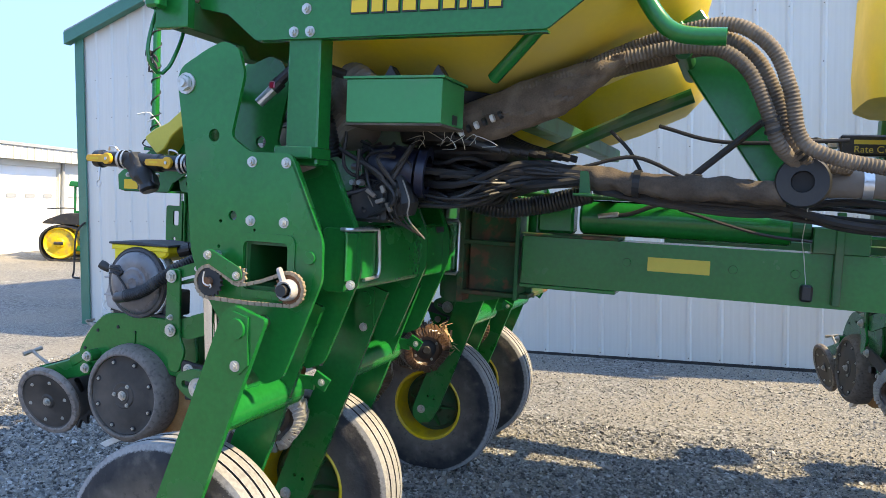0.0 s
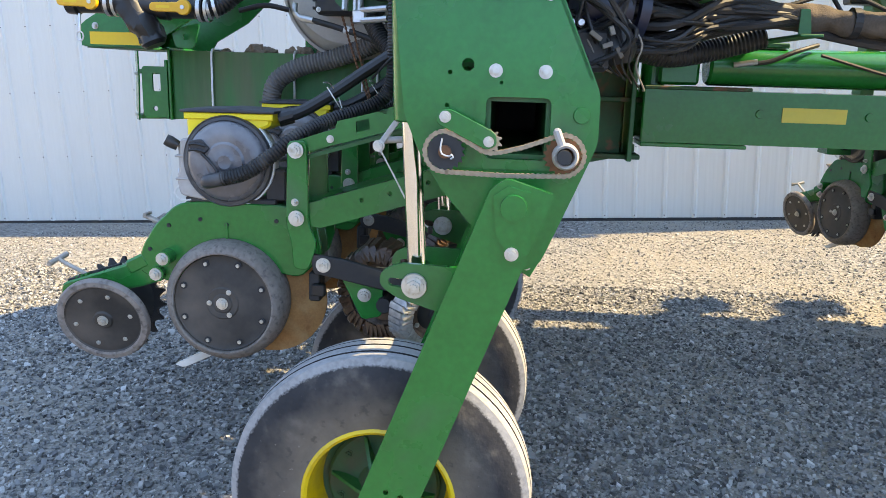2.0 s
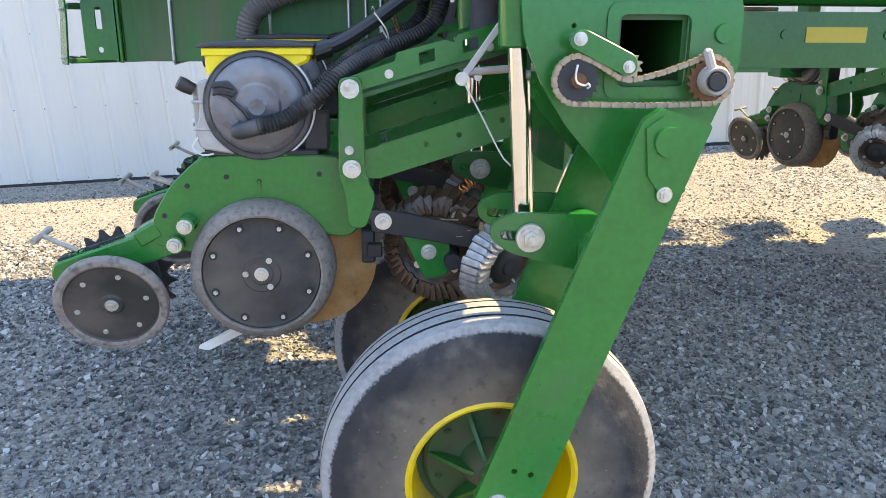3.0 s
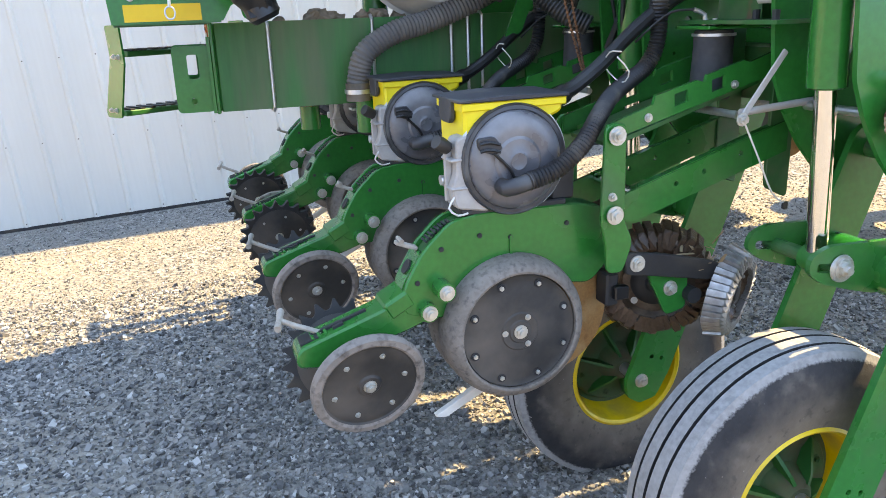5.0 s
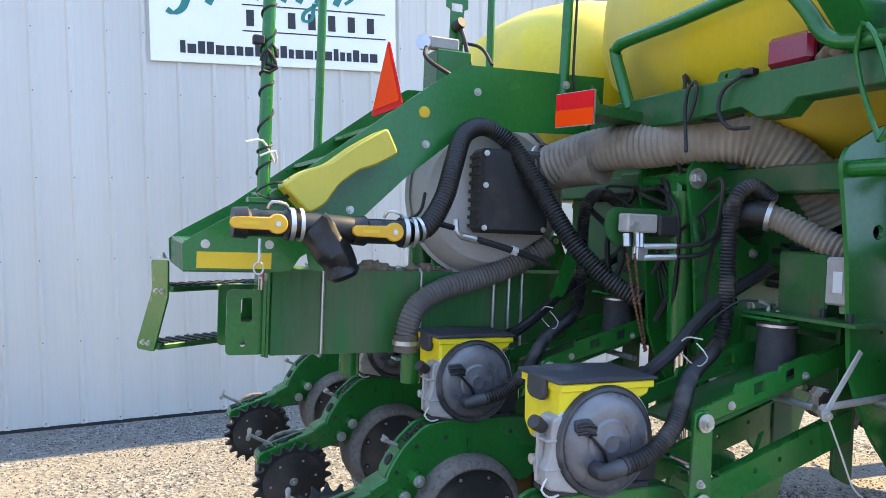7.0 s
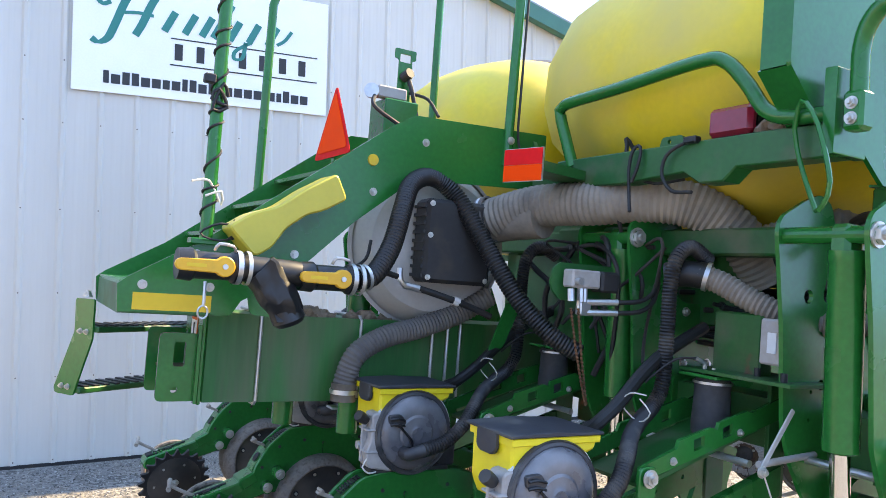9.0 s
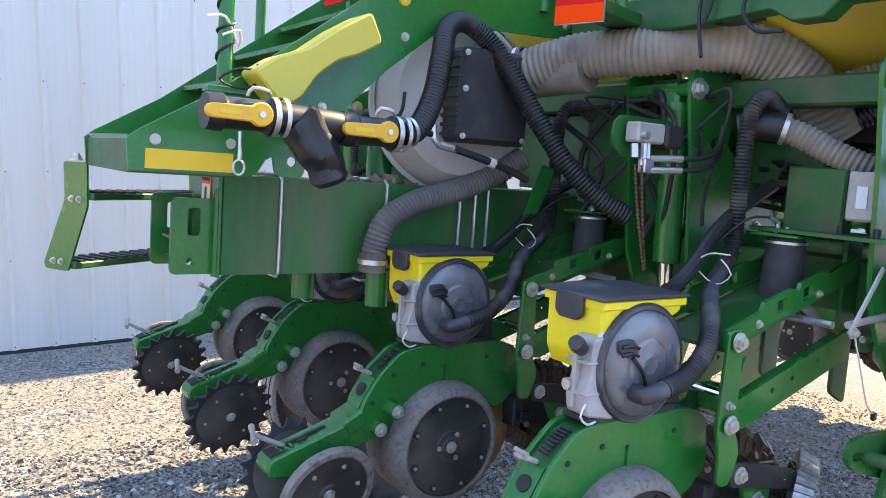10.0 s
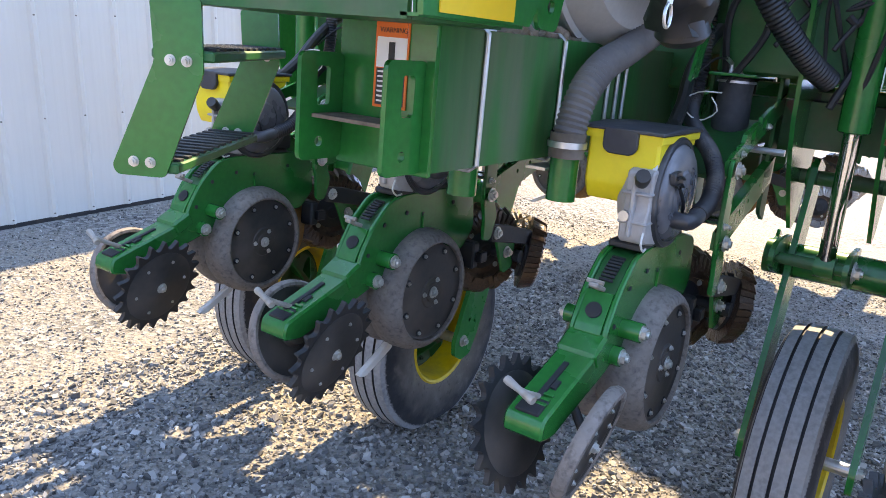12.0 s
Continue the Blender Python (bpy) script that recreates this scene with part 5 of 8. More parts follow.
    part("rod_eye", lathe([(-0.03, 0.0), (-0.03, 0.036), (0.03, 0.036), (0.03, 0.0)], (0.689, -0.315, 1.022), (0, 1, 0), 20), M_GREEN, cy, "", True)
    part("top_pin", cyl((0.622, -0.415, 2.03), (0.622, -0.125, 2.03), 0.024, 16), M_GREEN, cy)
    bolt((0.622, -0.409, 2.03), cy, (0, -1, 0), 0.026, 0.02)
    part("clevis", box((0.60, -0.345, 1.96), (0.67, -0.285, 2.06), 0.012), M_GREEN, cy)
    return t


_l = lift_wheel()
for _dy in LIFT_DY[1:]:
    copy_thing(_l, Matrix.Translation((0, _dy, 0)))

# ---------------------------------------------------------------- frame
def make_toolbar():
    t = tagged(empty("toolbar"), "green square steel planter toolbar with open ends", "toolbar")
    bm = plate([(0.864, 1.374), (1.028, 1.374), (1.028, 1.530), (0.864, 1.530)], -0.39, 3.09, [[(0.876, 1.386), (1.016, 1.386), (1.016, 1.518), (0.876, 1.518)]])
    part("tube", bm, M_GREEN_D, t)
    # added dark plug: stops daylight showing through the bore
    part("bulkhead", box((0.8765, 0.55, 1.3865), (1.0155, 0.56, 1.5175)), M_CAST, t, "added dark plug that keeps the tube's bore black")
    # front box section and its u bolts
    c = part("front_section", plate(rounded([(1.031, 1.36), (1.12, 1.36), (1.12, 1.58), (1.031, 1.58)], 0.02), -0.20, 0.94, bevel=0.004), M_GREEN, t, "green front box section")
    part("front_section", plate(rounded([(1.031, 1.36), (1.12, 1.36), (1.12, 1.58), (1.031, 1.58)], 0.02), 1.62, 2.75, bevel=0.004), M_GREEN_D, t)
    part("u_bolt", tube([(1.02, 0.9, 1.345), (1.118, 0.9, 1.345), (1.128, 0.9, 1.36), (1.128, 0.9, 1.582), (1.118, 0.9, 1.595), (1.02, 0.9, 1.595)], 0.008, 8, smooth_path=False), M_STEEL, c, "plated u bolt")
    part("slot", box((1.118, 0.62, 1.545), (1.1215, 0.78, 1.57)), M_GROOVE, c)
    part("end_box", box((1.122, -0.22, 1.40), (1.134, 0.0, 1.565), 0.004), M_GREEN, c, "bright green end plate")
    part("u_bolt", tube([(1.10, -0.20, 1.575), (1.136, -0.19, 1.575), (1.140, -0.02, 1.572), (1.140, 0.008, 1.555), (1.140, 0.022, 1.42), (1.138, -0.01, 1.402), (1.136, -0.09, 1.398)], 0.007, 8), M_STEEL, c, "plated u bolt", True)
    bolt((1.142, -0.20, 1.39), c, (0.3, -1, 0), 0.012, 0.02)


def make_hinge():
    h = tagged(empty("hinge_frame"), "rusty dark green hinge casting joining the wing beam", "hinge")
    part("post", box((1.16, 0.96, 1.25), (1.40, 1.25, 1.72), 0.01), M_RUSTY_GREEN, h)
    part("plate", box((1.14, 0.90, 1.68), (1.46, 1.30, 1.70), 0.003), M_RUSTY_GREEN, h)
    part("plate", box((1.14, 0.90, 1.255), (1.47, 1.30, 1.275), 0.003), M_RUSTY_GREEN, h)
    part("plate", box((1.14, 0.90, 1.49), (1.46, 0.958, 1.51), 0.003), M_RUSTY_GREEN, h)
    part("web", box((1.125, 0.90, 1.22), (1.155, 1.30, 1.74), 0.003), M_RUSTY_GREEN, h)
    part("web", box((1.41, 0.86, 1.25), (1.43, 1.05, 1.72), 0.003), M_GREEN_D, h)
    part("pin", cyl((1.50, 0.93, 1.53), (1.50, 0.93, 1.70), 0.05, 24), M_GREEN, h)
    part("gusset", plate([(1.03, 1.20), (1.16, 1.20), (1.46, 1.27), (1.46, 1.31), (1.03, 1.35)], 1.0, 1.03), M_GREEN_D, h)


def make_wing_beam():
    b = tagged(empty("wing_beam", (0.012, -0.008, 0.012)), "green rectangular wing beam with a yellow stripe decal", "beam")
    part("tube", plate([(0.83, 1.325), (1.03, 1.325), (1.03, 1.535), (0.83, 1.535)], 1.44, 6.5, [[(0.842, 1.337), (1.018, 1.337), (1.018, 1.523), (0.842, 1.523)]], 0.006, "yz"), M_GREEN, b)
    part("cap_plate", box((1.44, 0.82, 1.536), (1.86, 1.04, 1.55), 0.003), M_RUSTY_GREEN, b, "worn cap plate with rust along its edge")
    part("cap_plate", box((1.44, 0.82, 1.308), (1.86, 1.04, 1.324), 0.003), M_GREEN, b)
    part("decal", box((1.985, 0.826, 1.420), (2.232, 0.8295, 1.478)), M_DECAL_P, b, "pale yellow stripe decal")
    for x in (1.90, 2.32, 2.55, 2.95):
        part("boss", lathe([(0.0, 0.018), (0.006, 0.016), (0.006, 0.0)], (x, 0.83, 1.45), (0, -1, 0), 16), M_GREEN, b, "", True)
    # supports out of view, added under the shade-casting tank shapes
    for x in (4.3, 5.5):
        part("outrigger", box((x, -1.2, 1.78), (x + 0.12, 0.95, 1.895), 0.006), M_GREEN_D, b)
        part("stand", box((x + 0.01, 0.86, 1.536), (x + 0.11, 0.98, 1.78), 0.006), M_GREEN_D, b)
    part("bracket", box((2.60, 0.80, 1.536), (2.80, 0.9, 1.64), 0.005), M_GREEN_D, b)
    part("bracket", box((2.68, 0.79, 1.34), (2.71, 0.83, 1.7), 0.003), M_GREEN_D, b)
    c = tagged(empty("fold_cylinder", (0.010, 0, 0.014)), "large green hydraulic cylinder lying along the wing beam", "cylinder")
    part("barrel", lathe([(0.0, 0.0), (0.0, 0.066), (0.012, 0.075), (0.83, 0.075), (0.84, 0.066), (0.84, 0.0)], (1.69, 0.89, 1.628), (1, 0, 0.0), 36), M_GREEN, c, "", True)
    part("gland", cyl((2.53, 0.89, 1.628), (2.60, 0.89, 1.628), 0.055, 24), M_GREEN_D, c)
    part("rod", cyl((2.60, 0.89, 1.628), (3.4, 0.89, 1.628), 0.03, 20), M_CHROME, c)
    part("port_hose", tube([(1.80, 0.80, 1.64), (1.90, 0.79, 1.65), (2.0, 0.80, 1.69), (2.1, 0.85, 1.72)], 0.009, 8), M_CABLE, c)
    part("fitting", cyl((1.775, 0.80, 1.635), (1.86, 0.79, 1.648), 0.011, 8), M_STEEL, c)
    part("hard_line", tube([(2.1, 0.80, 1.68), (2.4, 0.79, 1.60), (2.6, 0.79, 1.58)], 0.007, 6), M_CABLE, c)
    part("end_block", box((1.50, 0.85, 1.552), (1.66, 0.95, 1.70), 0.012), M_GREEN, c)
    part("rail", box((1.45, 0.86, 1.705), (2.0, 0.96, 1.725), 0.004), M_GREEN_D, c)


def make_main_tube():
    m = tagged(empty("rear_frame_tube", (0.02, 0, 0.008)), "large dusty green box tube with bright clamp rods", "frame tube")
    part("tube", plate([(1.19, 1.33), (1.435, 1.33), (1.435, 1.645), (1.19, 1.645)], -0.685, 0.86, [[(1.20, 1.34), (1.425, 1.34), (1.425, 1.635), (1.20, 1.635)]], 0.008, "yz"), M_GREEN_DUSTY, m)
    part("end_plate", box((-0.70, 1.172, 1.325), (-0.686, 1.44, 1.658), 0.003), M_GREEN, m)
    for x in (-0.49, -0.098, 0.22, 0.29, 0.35):
        part("clamp_rod", tube([(x, 1.46, 1.653), (x, 1.20, 1.653), (x, 1.182, 1.64), (x, 1.182, 1.335), (x, 1.20, 1.322), (x, 1.46, 1.322)], 0.0065, 8, smooth_path=False), M_STEEL, m, "bright clamp rod")
    for y, s in ((1.195, -1), (1.43, 1)):
        pl = plate(rounded([(-0.835, 1.335), (-0.702, 1.335), (-0.702, 1.57), (-0.835, 1.57)], 0.02), y - 0.006, y + 0.006, [rounded([(-0.785, 1.455), (-0.745, 1.455), (-0.745, 1.54), (-0.785, 1.54)], 0.01), circle(-0.775, 1.375, 0.012, 10)], 0)
        part("hitch_plate", pl, M_GREEN, m, "green plate with a slot")
    part("shelf", box((-0.80, 1.202, 1.43), (-0.702, 1.423, 1.438)), M_DIRT, m, "dusty cross shelf")
    part("side_flange", box((-0.712, 1.165, 1.33), (-0.701, 1.188, 1.6)), M_GREEN, m)
    part("label_border", box((-0.7028, 1.243, 1.462), (-0.7003, 1.335, 1.648)), M_WARN, m, "orange label border")
    lab = part("warning_label", box((-0.7035, 1.248, 1.548), (-0.7005, 1.330, 1.642)), M_WHITE, m, "white and orange warning label")
    part("header", box((-0.7050, 1.248, 1.612), (-0.7036, 1.330, 1.642)), M_WARN, lab)
    part("figure", box((-0.7050, 1.280, 1.560), (-0.7036, 1.296, 1.602), 0, Matrix.Identity(4)), M_BLACKPRINT, lab)
    word = bpy.data.curves.new("word", "FONT")
    word.body, word.size, word.extrude = "WARNING", 0.0155, 0.0003
    wob = new("word", word)
    wob.data.materials.append(M_BLACKPRINT)
    wob.parent = lab
    wob.matrix_local = Matrix.Translation((-0.7055, 1.322, 1.6215)) @ Matrix.Rotation(radians(-90), 4, "Z") @ Matrix.Rotation(radians(90), 4, "X")
    lab2 = part("text_label", box((-0.7035, 1.250, 1.468), (-0.7005, 1.328, 1.546)), M_BLACKPRINT, m, "label with lines of small print")
    for k in range(7):
        part("line", box((-0.7045, 1.254 + 0.006 * (k % 3 == 1), 1.474 + 0.0105 * k), (-0.7036, 1.324, 1.478 + 0.0105 * k)), M_WHITE, lab2)
    for x in (-0.165, -0.35):
        st = tagged(empty("drop_pipe", (0.03, 0.015, -0.005)), "short green pipe below the frame tube", "pipe", "drop pipes under the frame tube")
        y = 1.10 if x > -0.3 else 1.30
        part("pipe", cyl((x, y, 1.24), (x, y, 1.365 if x > -0.3 else 1.33), 0.040, 24), M_GREEN, st, "", True)
        if x > -0.3:
            part("strap", box((x - 0.05, y + 0.03, 1.318), (x + 0.05, 1.19, 1.326)), M_STEEL, st)
            part("clamp", lathe([(0.0, 0.046), (0.012, 0.046)], (x, y, 1.375), (0, 0, 1), 24), M_STEEL, st)


make_toolbar()
make_hinge()
make_wing_beam()
make_main_tube()

# ---------------------------------------------------------------- tanks and upper frame
def make_tank(name, cx, cy, label, secs, power=3.2):
    t = tagged(empty(name), label, "seed tank", "yellow seed tanks")
    bm = bm_new()
    seg = 56
    last = None
    for z, hx, hy, dx in secs:
        ring = []
        for i in range(seg):
            a = 2 * math.pi * i / seg
            c, s = math.cos(a), math.sin(a)
            ring.append(bm.verts.new((cx + dx + hx * math.copysign(abs(c) ** (2 / power), c), cy + hy * math.copysign(abs(s) ** (2 / power), s), z)))
        if last:
            for i in range(seg):
                bm.faces.new((last[i], last[(i + 1) % seg], ring[(i + 1) % seg], ring[i]))
        else:
            bm.faces.new(list(reversed(ring)))
        last = ring
    bm.faces.new(last)
    part("shell", bm, M_TANK, t, "moulded yellow plastic shell", True)
    z, hx, hy, dx = secs[-1]
    part("lid", lathe([(0.0, 0.0), (0.0, 0.26), (0.05, 0.28), (0.07, 0.25), (0.075, 0.0)], (cx + dx, cy, z - 0.02), (0, 0, 1), 36), M_LID, t, "black round tank lid", True)
    return t


SECS = [(2.07, 0.18, 0.22, -0.10), (2.10, 0.30, 0.34, -0.10), (2.20, 0.52, 0.52, -0.07), (2.33, 0.70, 0.70, 0.0), (2.46, 0.80, 0.82, 0.0), (2.60, 0.83, 0.87, 0.0), (2.78, 0.82, 0.87, 0.0), (2.96, 0.75, 0.80, 0.0), (3.08, 0.63, 0.66, 0.0), (3.15, 0.46, 0.48, 0.0), (3.17, 0.3, 0.3, 0.0)]
make_tank("seed_tank", 1.38, 0.47, "large yellow plastic bulk seed tank, sun-faded and dusty", SECS)
make_tank("seed_tank", 1.33, 2.05, "large yellow plastic bulk seed tank on the wall side", [(2.0 + (z - 2.07) * 0.93, a, b * 0.8, d) for z, a, b, d in SECS])
_ws = [(2.225, 0.50, 0.36, 0.0), (2.255, 0.56, 0.42, 0.0), (2.43, 0.58, 0.43, 0.0), (2.83, 0.58, 0.43, 0.0), (2.95, 0.48, 0.36, 0.0), (2.97, 0.3, 0.3, 0.0)]
make_tank("wing_seed_tank", 3.43, 1.94, "bright yellow seed tank above the folded wing", _ws, 6)
# three unseen tank shapes added ahead of the machine to shade the gravel
_ws = [(1.9, 1.1, 0.44, 0.0), (2.05, 1.2, 0.56, 0.0), (2.2, 1.2, 0.47, 0.0), (2.4, 1.2, 0.58, 0.0), (2.62, 1.2, 0.46, 0.0), (2.85, 1.2, 0.57, 0.0), (3.05, 1.15, 0.5, 0.0), (3.15, 0.9, 0.3, 0.0)]
make_tank("wing_seed_tank", 5.0, 2.16, "unseen narrow ribbed tank shape added to cast shade", _ws, 6)
_ws = [(1.9, 0.8, 0.6, 0.0), (2.05, 1.2, 0.74, 0.0), (2.2, 1.2, 0.68, 0.0), (2.4, 1.2, 0.74, 0.0), (2.62, 1.2, 0.69, 0.0), (2.85, 1.2, 0.74, 0.0), (3.0, 1.2, 0.70, 0.0), (3.15, 0.9, 0.5, 0.0)]
make_tank("wing_seed_tank", 5.0, 0.90, "unseen tank shape above the near wing beam, added to cast shade", _ws, 6)
make_tank("wing_seed_tank", 5.0, -0.60, "unseen tank shape beside the near wing, added to cast shade", _ws, 6)


def rod_thing(name, pts, r, material, label, category, group="", smooth_path=False, seg=14):
    return thing(name, tube(pts, r, seg, smooth_path=smooth_path), material, label, category, group, smooth=True)


# the rear rail group is laid out at ten elevenths of its size
BACK = Matrix.Translation((0.100, 0.105, -0.200)) @ Matrix.Diagonal((1.1, 1.1, 1.1, 1))


def make_tank_frame():
    f = tagged(empty("tank_frame"), "green tubular steel frame carrying the seed tanks", "frame")
    back = [
        part("rear_rail", plate([(0.62, 2.19), (0.62, 2.285), (-0.42, 2.285), (-0.42, 2.20), (-0.14, 2.20), (-0.10, 2.165), (-0.02, 2.165), (0.04, 2.20), (0.3, 2.185)], 0.37, 0.44, plane="yz", bevel=0.004), M_GREEN_D, f, "dirty green rear rail"),
        part("guard_bar", tube([(0.38, 0.545, 2.26), (0.37, 0.59, 2.38), (0.36, 0.605, 2.44), (0.355, 0.58, 2.475), (0.35, 0.3, 2.485), (0.345, -0.02, 2.50), (0.343, -0.11, 2.48), (0.345, -0.18, 2.41), (0.35, -0.24, 2.33), (0.355, -0.31, 2.305), (0.36, -0.43, 2.30)], 0.02, 14, 0.02), M_GREEN, f, "bent green guard bar", True),
        part("bracket", plate(rounded([(0.55, 2.20), (0.70, 2.26), (0.78, 2.38), (0.76, 2.18)], 0.01), 0.375, 0.39, plane="yz"), M_GREEN_D, f),
        part("lug", plate(rounded([(0.06, 2.28), (0.16, 2.28), (0.15, 2.315), (0.07, 2.315)], 0.012), 0.39, 0.40, [circle(0.12, 2.30, 0.007, 8)], plane="yz"), M_GREEN_D, f),
        part("end_plate", plate(rounded([(-0.41, 2.20), (-0.41, 2.40), (-0.44, 2.40), (-0.44, 2.20)], 0.004), 0.33, 0.45, plane="yz"), M_GREEN, f),
        part("clamp", box((0.335, -0.50, 2.25), (0.385, -0.45, 2.34), 0.008), M_GREEN, f),
        part("loop", tube([(0.34, -0.33, 2.27), (0.32, -0.36, 2.33), (0.31, -0.41, 2.27), (0.31, -0.45, 2.13), (0.32, -0.42, 2.07), (0.34, -0.39, 2.09), (0.35, -0.34, 2.20), (0.34, -0.33, 2.27)], 0.006, 8), M_GREEN, f, "thin green wire loop"),
        part("hand_loop", tube([(0.36, -0.475, 2.33), (0.36, -0.475, 2.44), (0.355, -0.50, 2.50), (0.35, -0.56, 2.53), (0.35, -0.75, 2.54)], 0.02, 12), M_GREEN, f, "green bent hand loop", True),
    ]
    for z in (2.275, 2.31):
        back.append(part("bolt", add_bolt(bm_new(), (0.335, -0.475, z), (-1, 0, 0), 0.011, 0.012), M_ZINC, f))
    bm = bm_new()
    for k in range(5):
        bmesh.ops.create_icosphere(bm, subdivisions=2, radius=0.03, matrix=Matrix.Translation((0.41, -0.20 - 0.045 * k, 2.30)) @ Matrix.Diagonal((1.0, 1.2, 0.75, 1)))
    back.append(part("mud", crumple(bm, 0.02, 30), M_DIRT, f, "dried mud on the rail"))
    for ob in back:
        ob.matrix_local = BACK
    for y in (0.02, 0.62):
        part("cradle", tube([(1.88, y - 0.20, 2.42), (1.79, y - 0.17, 2.30), (1.72, y - 0.14, 2.235), (1.63, y - 0.10, 2.155), (1.555, y - 0.06, 2.095)], 0.022, 12), M_GREEN, f, "green cradle tube", True)
    part("front_loop", tube([(1.93, -0.06, 2.50), (2.0, -0.06, 2.38), (2.07, -0.06, 2.27), (2.12, -0.06, 2.225), (2.18, -0.06, 2.21), (2.27, -0.06, 2.205)], 0.027, 14), M_GREEN, f, "bright green bent tube end", True)
    part("front_loop", tube([(2.05, 0.4, 2.42), (2.12, 0.42, 2.32), (2.2, 0.44, 2.28), (2.3, 0.45, 2.26)], 0.018, 12), M_GREEN, f, "", True)
    # sloped front channel
    m = Matrix.Translation((2.315, 0.47, 2.075)) @ Matrix.Rotation(radians(55.6), 4, "Y")
    part("front_channel", add_box(bm_new(), (-0.36, -0.05, -0.085), (0.34, 0.05, 0.065), 0.006, m), M_GREEN, f, "sloped green channel")
    part("front_channel", add_box(bm_new(), (-0.30, 0.5, -0.05), (0.30, 0.58, 0.05), 0.006, m), M_GREEN_D, f)
    part("cross_tube", cyl((2.13, 0.2, 2.22), (2.13, 0.7, 2.22), 0.03, 16), M_GREEN_D, f)
    part("brace", tube([(1.55, 0.55, 1.86), (1.9, 0.55, 2.02), (2.15, 0.55, 2.12)], 0.028, 10, smooth_path=False), M_GREEN_D, f)
    part("brace", tube([(2.16, 0.30, 1.79), (2.45, 0.32, 2.05)], 0.012, 8, smooth_path=False), M_CABLE, f, "dark diagonal brace")
    # side panel with striping and its post
    p = tagged(empty("side_panel"), "green steel side panel with a yellow brand stripe, bolted on", "panel")
    part("sheet", plate(rounded([(0.385, 2.445), (0.52, 2.312), (0.695, 2.276), (0.81, 2.185), (1.79, 2.192), (1.93, 2.30), (2.05, 2.44), (2.05, 2.75), (0.385, 2.75)], 0.01), -0.302, -0.288), M_GREEN, p)
    part("end_flange", plate([(-0.288, 2.445), (-0.288, 2.75), (-0.21, 2.75), (-0.21, 2.445)], 0.385, 0.395, plane="yz"), M_GREEN, p)
    part("lower_flange", box((0, -0.288, 0), (0.185, -0.20, 0.008), 0, Matrix.Translation((0.388, 0, 2.442)) @ Matrix.Rotation(radians(44), 4, "Y")), M_GREEN, p)
    part("flange", box((0.81, -0.288, 2.185), (1.79, -0.26, 2.191)), M_GREEN, p)
    x = 1.16
    for k, w in enumerate((0.062, 0.045, 0.045, 0.05, 0.065, 0.045, 0.03, 0.045, 0.045)):
        part("stripe", box((x, -0.307, 2.256), (x + w, -0.3035, 2.30)), M_BLACKPRINT, p)
        part("stripe", box((x + 0.004, -0.3095, 2.26), (x + w - 0.004, -0.3075, 2.297)), M_DECAL_Y, p)
        x += w + 0.008
    for x in (0.955, 1.015):
        bolt((x, -0.302, 2.208), p, (0, -1, 0), 0.013, 0.012)
    bolt((1.0, -0.302, 2.28), p, (0, -1, 0), 0.013, 0.012)
    part("post", box((0.925, -0.287, 1.78), (1.045, -0.20, 2.20), 0.006), M_GREEN, p, "square green post")
    part("foot", box((0.91, -0.33, 1.80), (1.05, -0.20, 1.84), 0.004), M_GREEN, p)
    # control box
    c = tagged(empty("control_box"), "plain green sheet steel box with a dusty underside", "box")
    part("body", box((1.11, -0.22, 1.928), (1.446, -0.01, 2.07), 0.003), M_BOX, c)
    part("base", box((1.108, -0.222, 1.92), (1.449, -0.008, 1.9275)), M_SLEEVE, c)
    part("latch", box((1.447, -0.12, 1.935), (1.45, -0.08, 1.965)), M_BLACKPRINT, c)
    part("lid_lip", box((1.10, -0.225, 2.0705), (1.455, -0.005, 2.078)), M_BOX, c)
    for x in (1.235, 1.40):
        part("rubber_wedge", plate([(x, 2.079), (x + 0.045, 2.079), (x + 0.020, 2.115)], -0.20, -0.15), M_CAST, c)
    # tail lamp
    l = tagged(empty("tail_lamp"), "dark red rectangular tail lamp on the tank frame", "lamp")
    part("lens", box((0.385, -0.165, 2.292), (0.42, -0.02, 2.372), 0.012), M_LENS, l)
    part("base", box((0.421, -0.165, 2.288), (0.45, -0.02, 2.368), 0.006), M_PLAST, l)
    part("foot", box((0.40, -0.13, 2.280), (0.44, -0.05, 2.290)), M_GREEN, l)
    l.matrix_world = BACK
    w = tagged(empty("rail_cable"), "thin black cables looped over the rear rail", "cable")
    part("loop", tube([(0.47, 0.335, 2.10), (0.485, 0.362, 2.18), (0.487, 0.37, 2.25), (0.49, 0.362, 2.305), (0.50, 0.345, 2.325), (0.495, 0.328, 2.30), (0.488, 0.335, 2.24), (0.484, 0.352, 2.20)], 0.006, 8), M_CABLE, w, "", True)
    part("cable", tube([(0.50, 0.10, 2.315), (0.492, 0.15, 2.305), (0.487, 0.205, 2.275), (0.483, 0.215, 2.215), (0.478, 0.165, 2.16), (0.474, 0.08, 2.15)], 0.006, 8), M_CABLE, w, "", True)
    part("plug", box((0.485, 0.09, 2.305), (0.515, 0.14, 2.327), 0.004), M_PLAST, w)


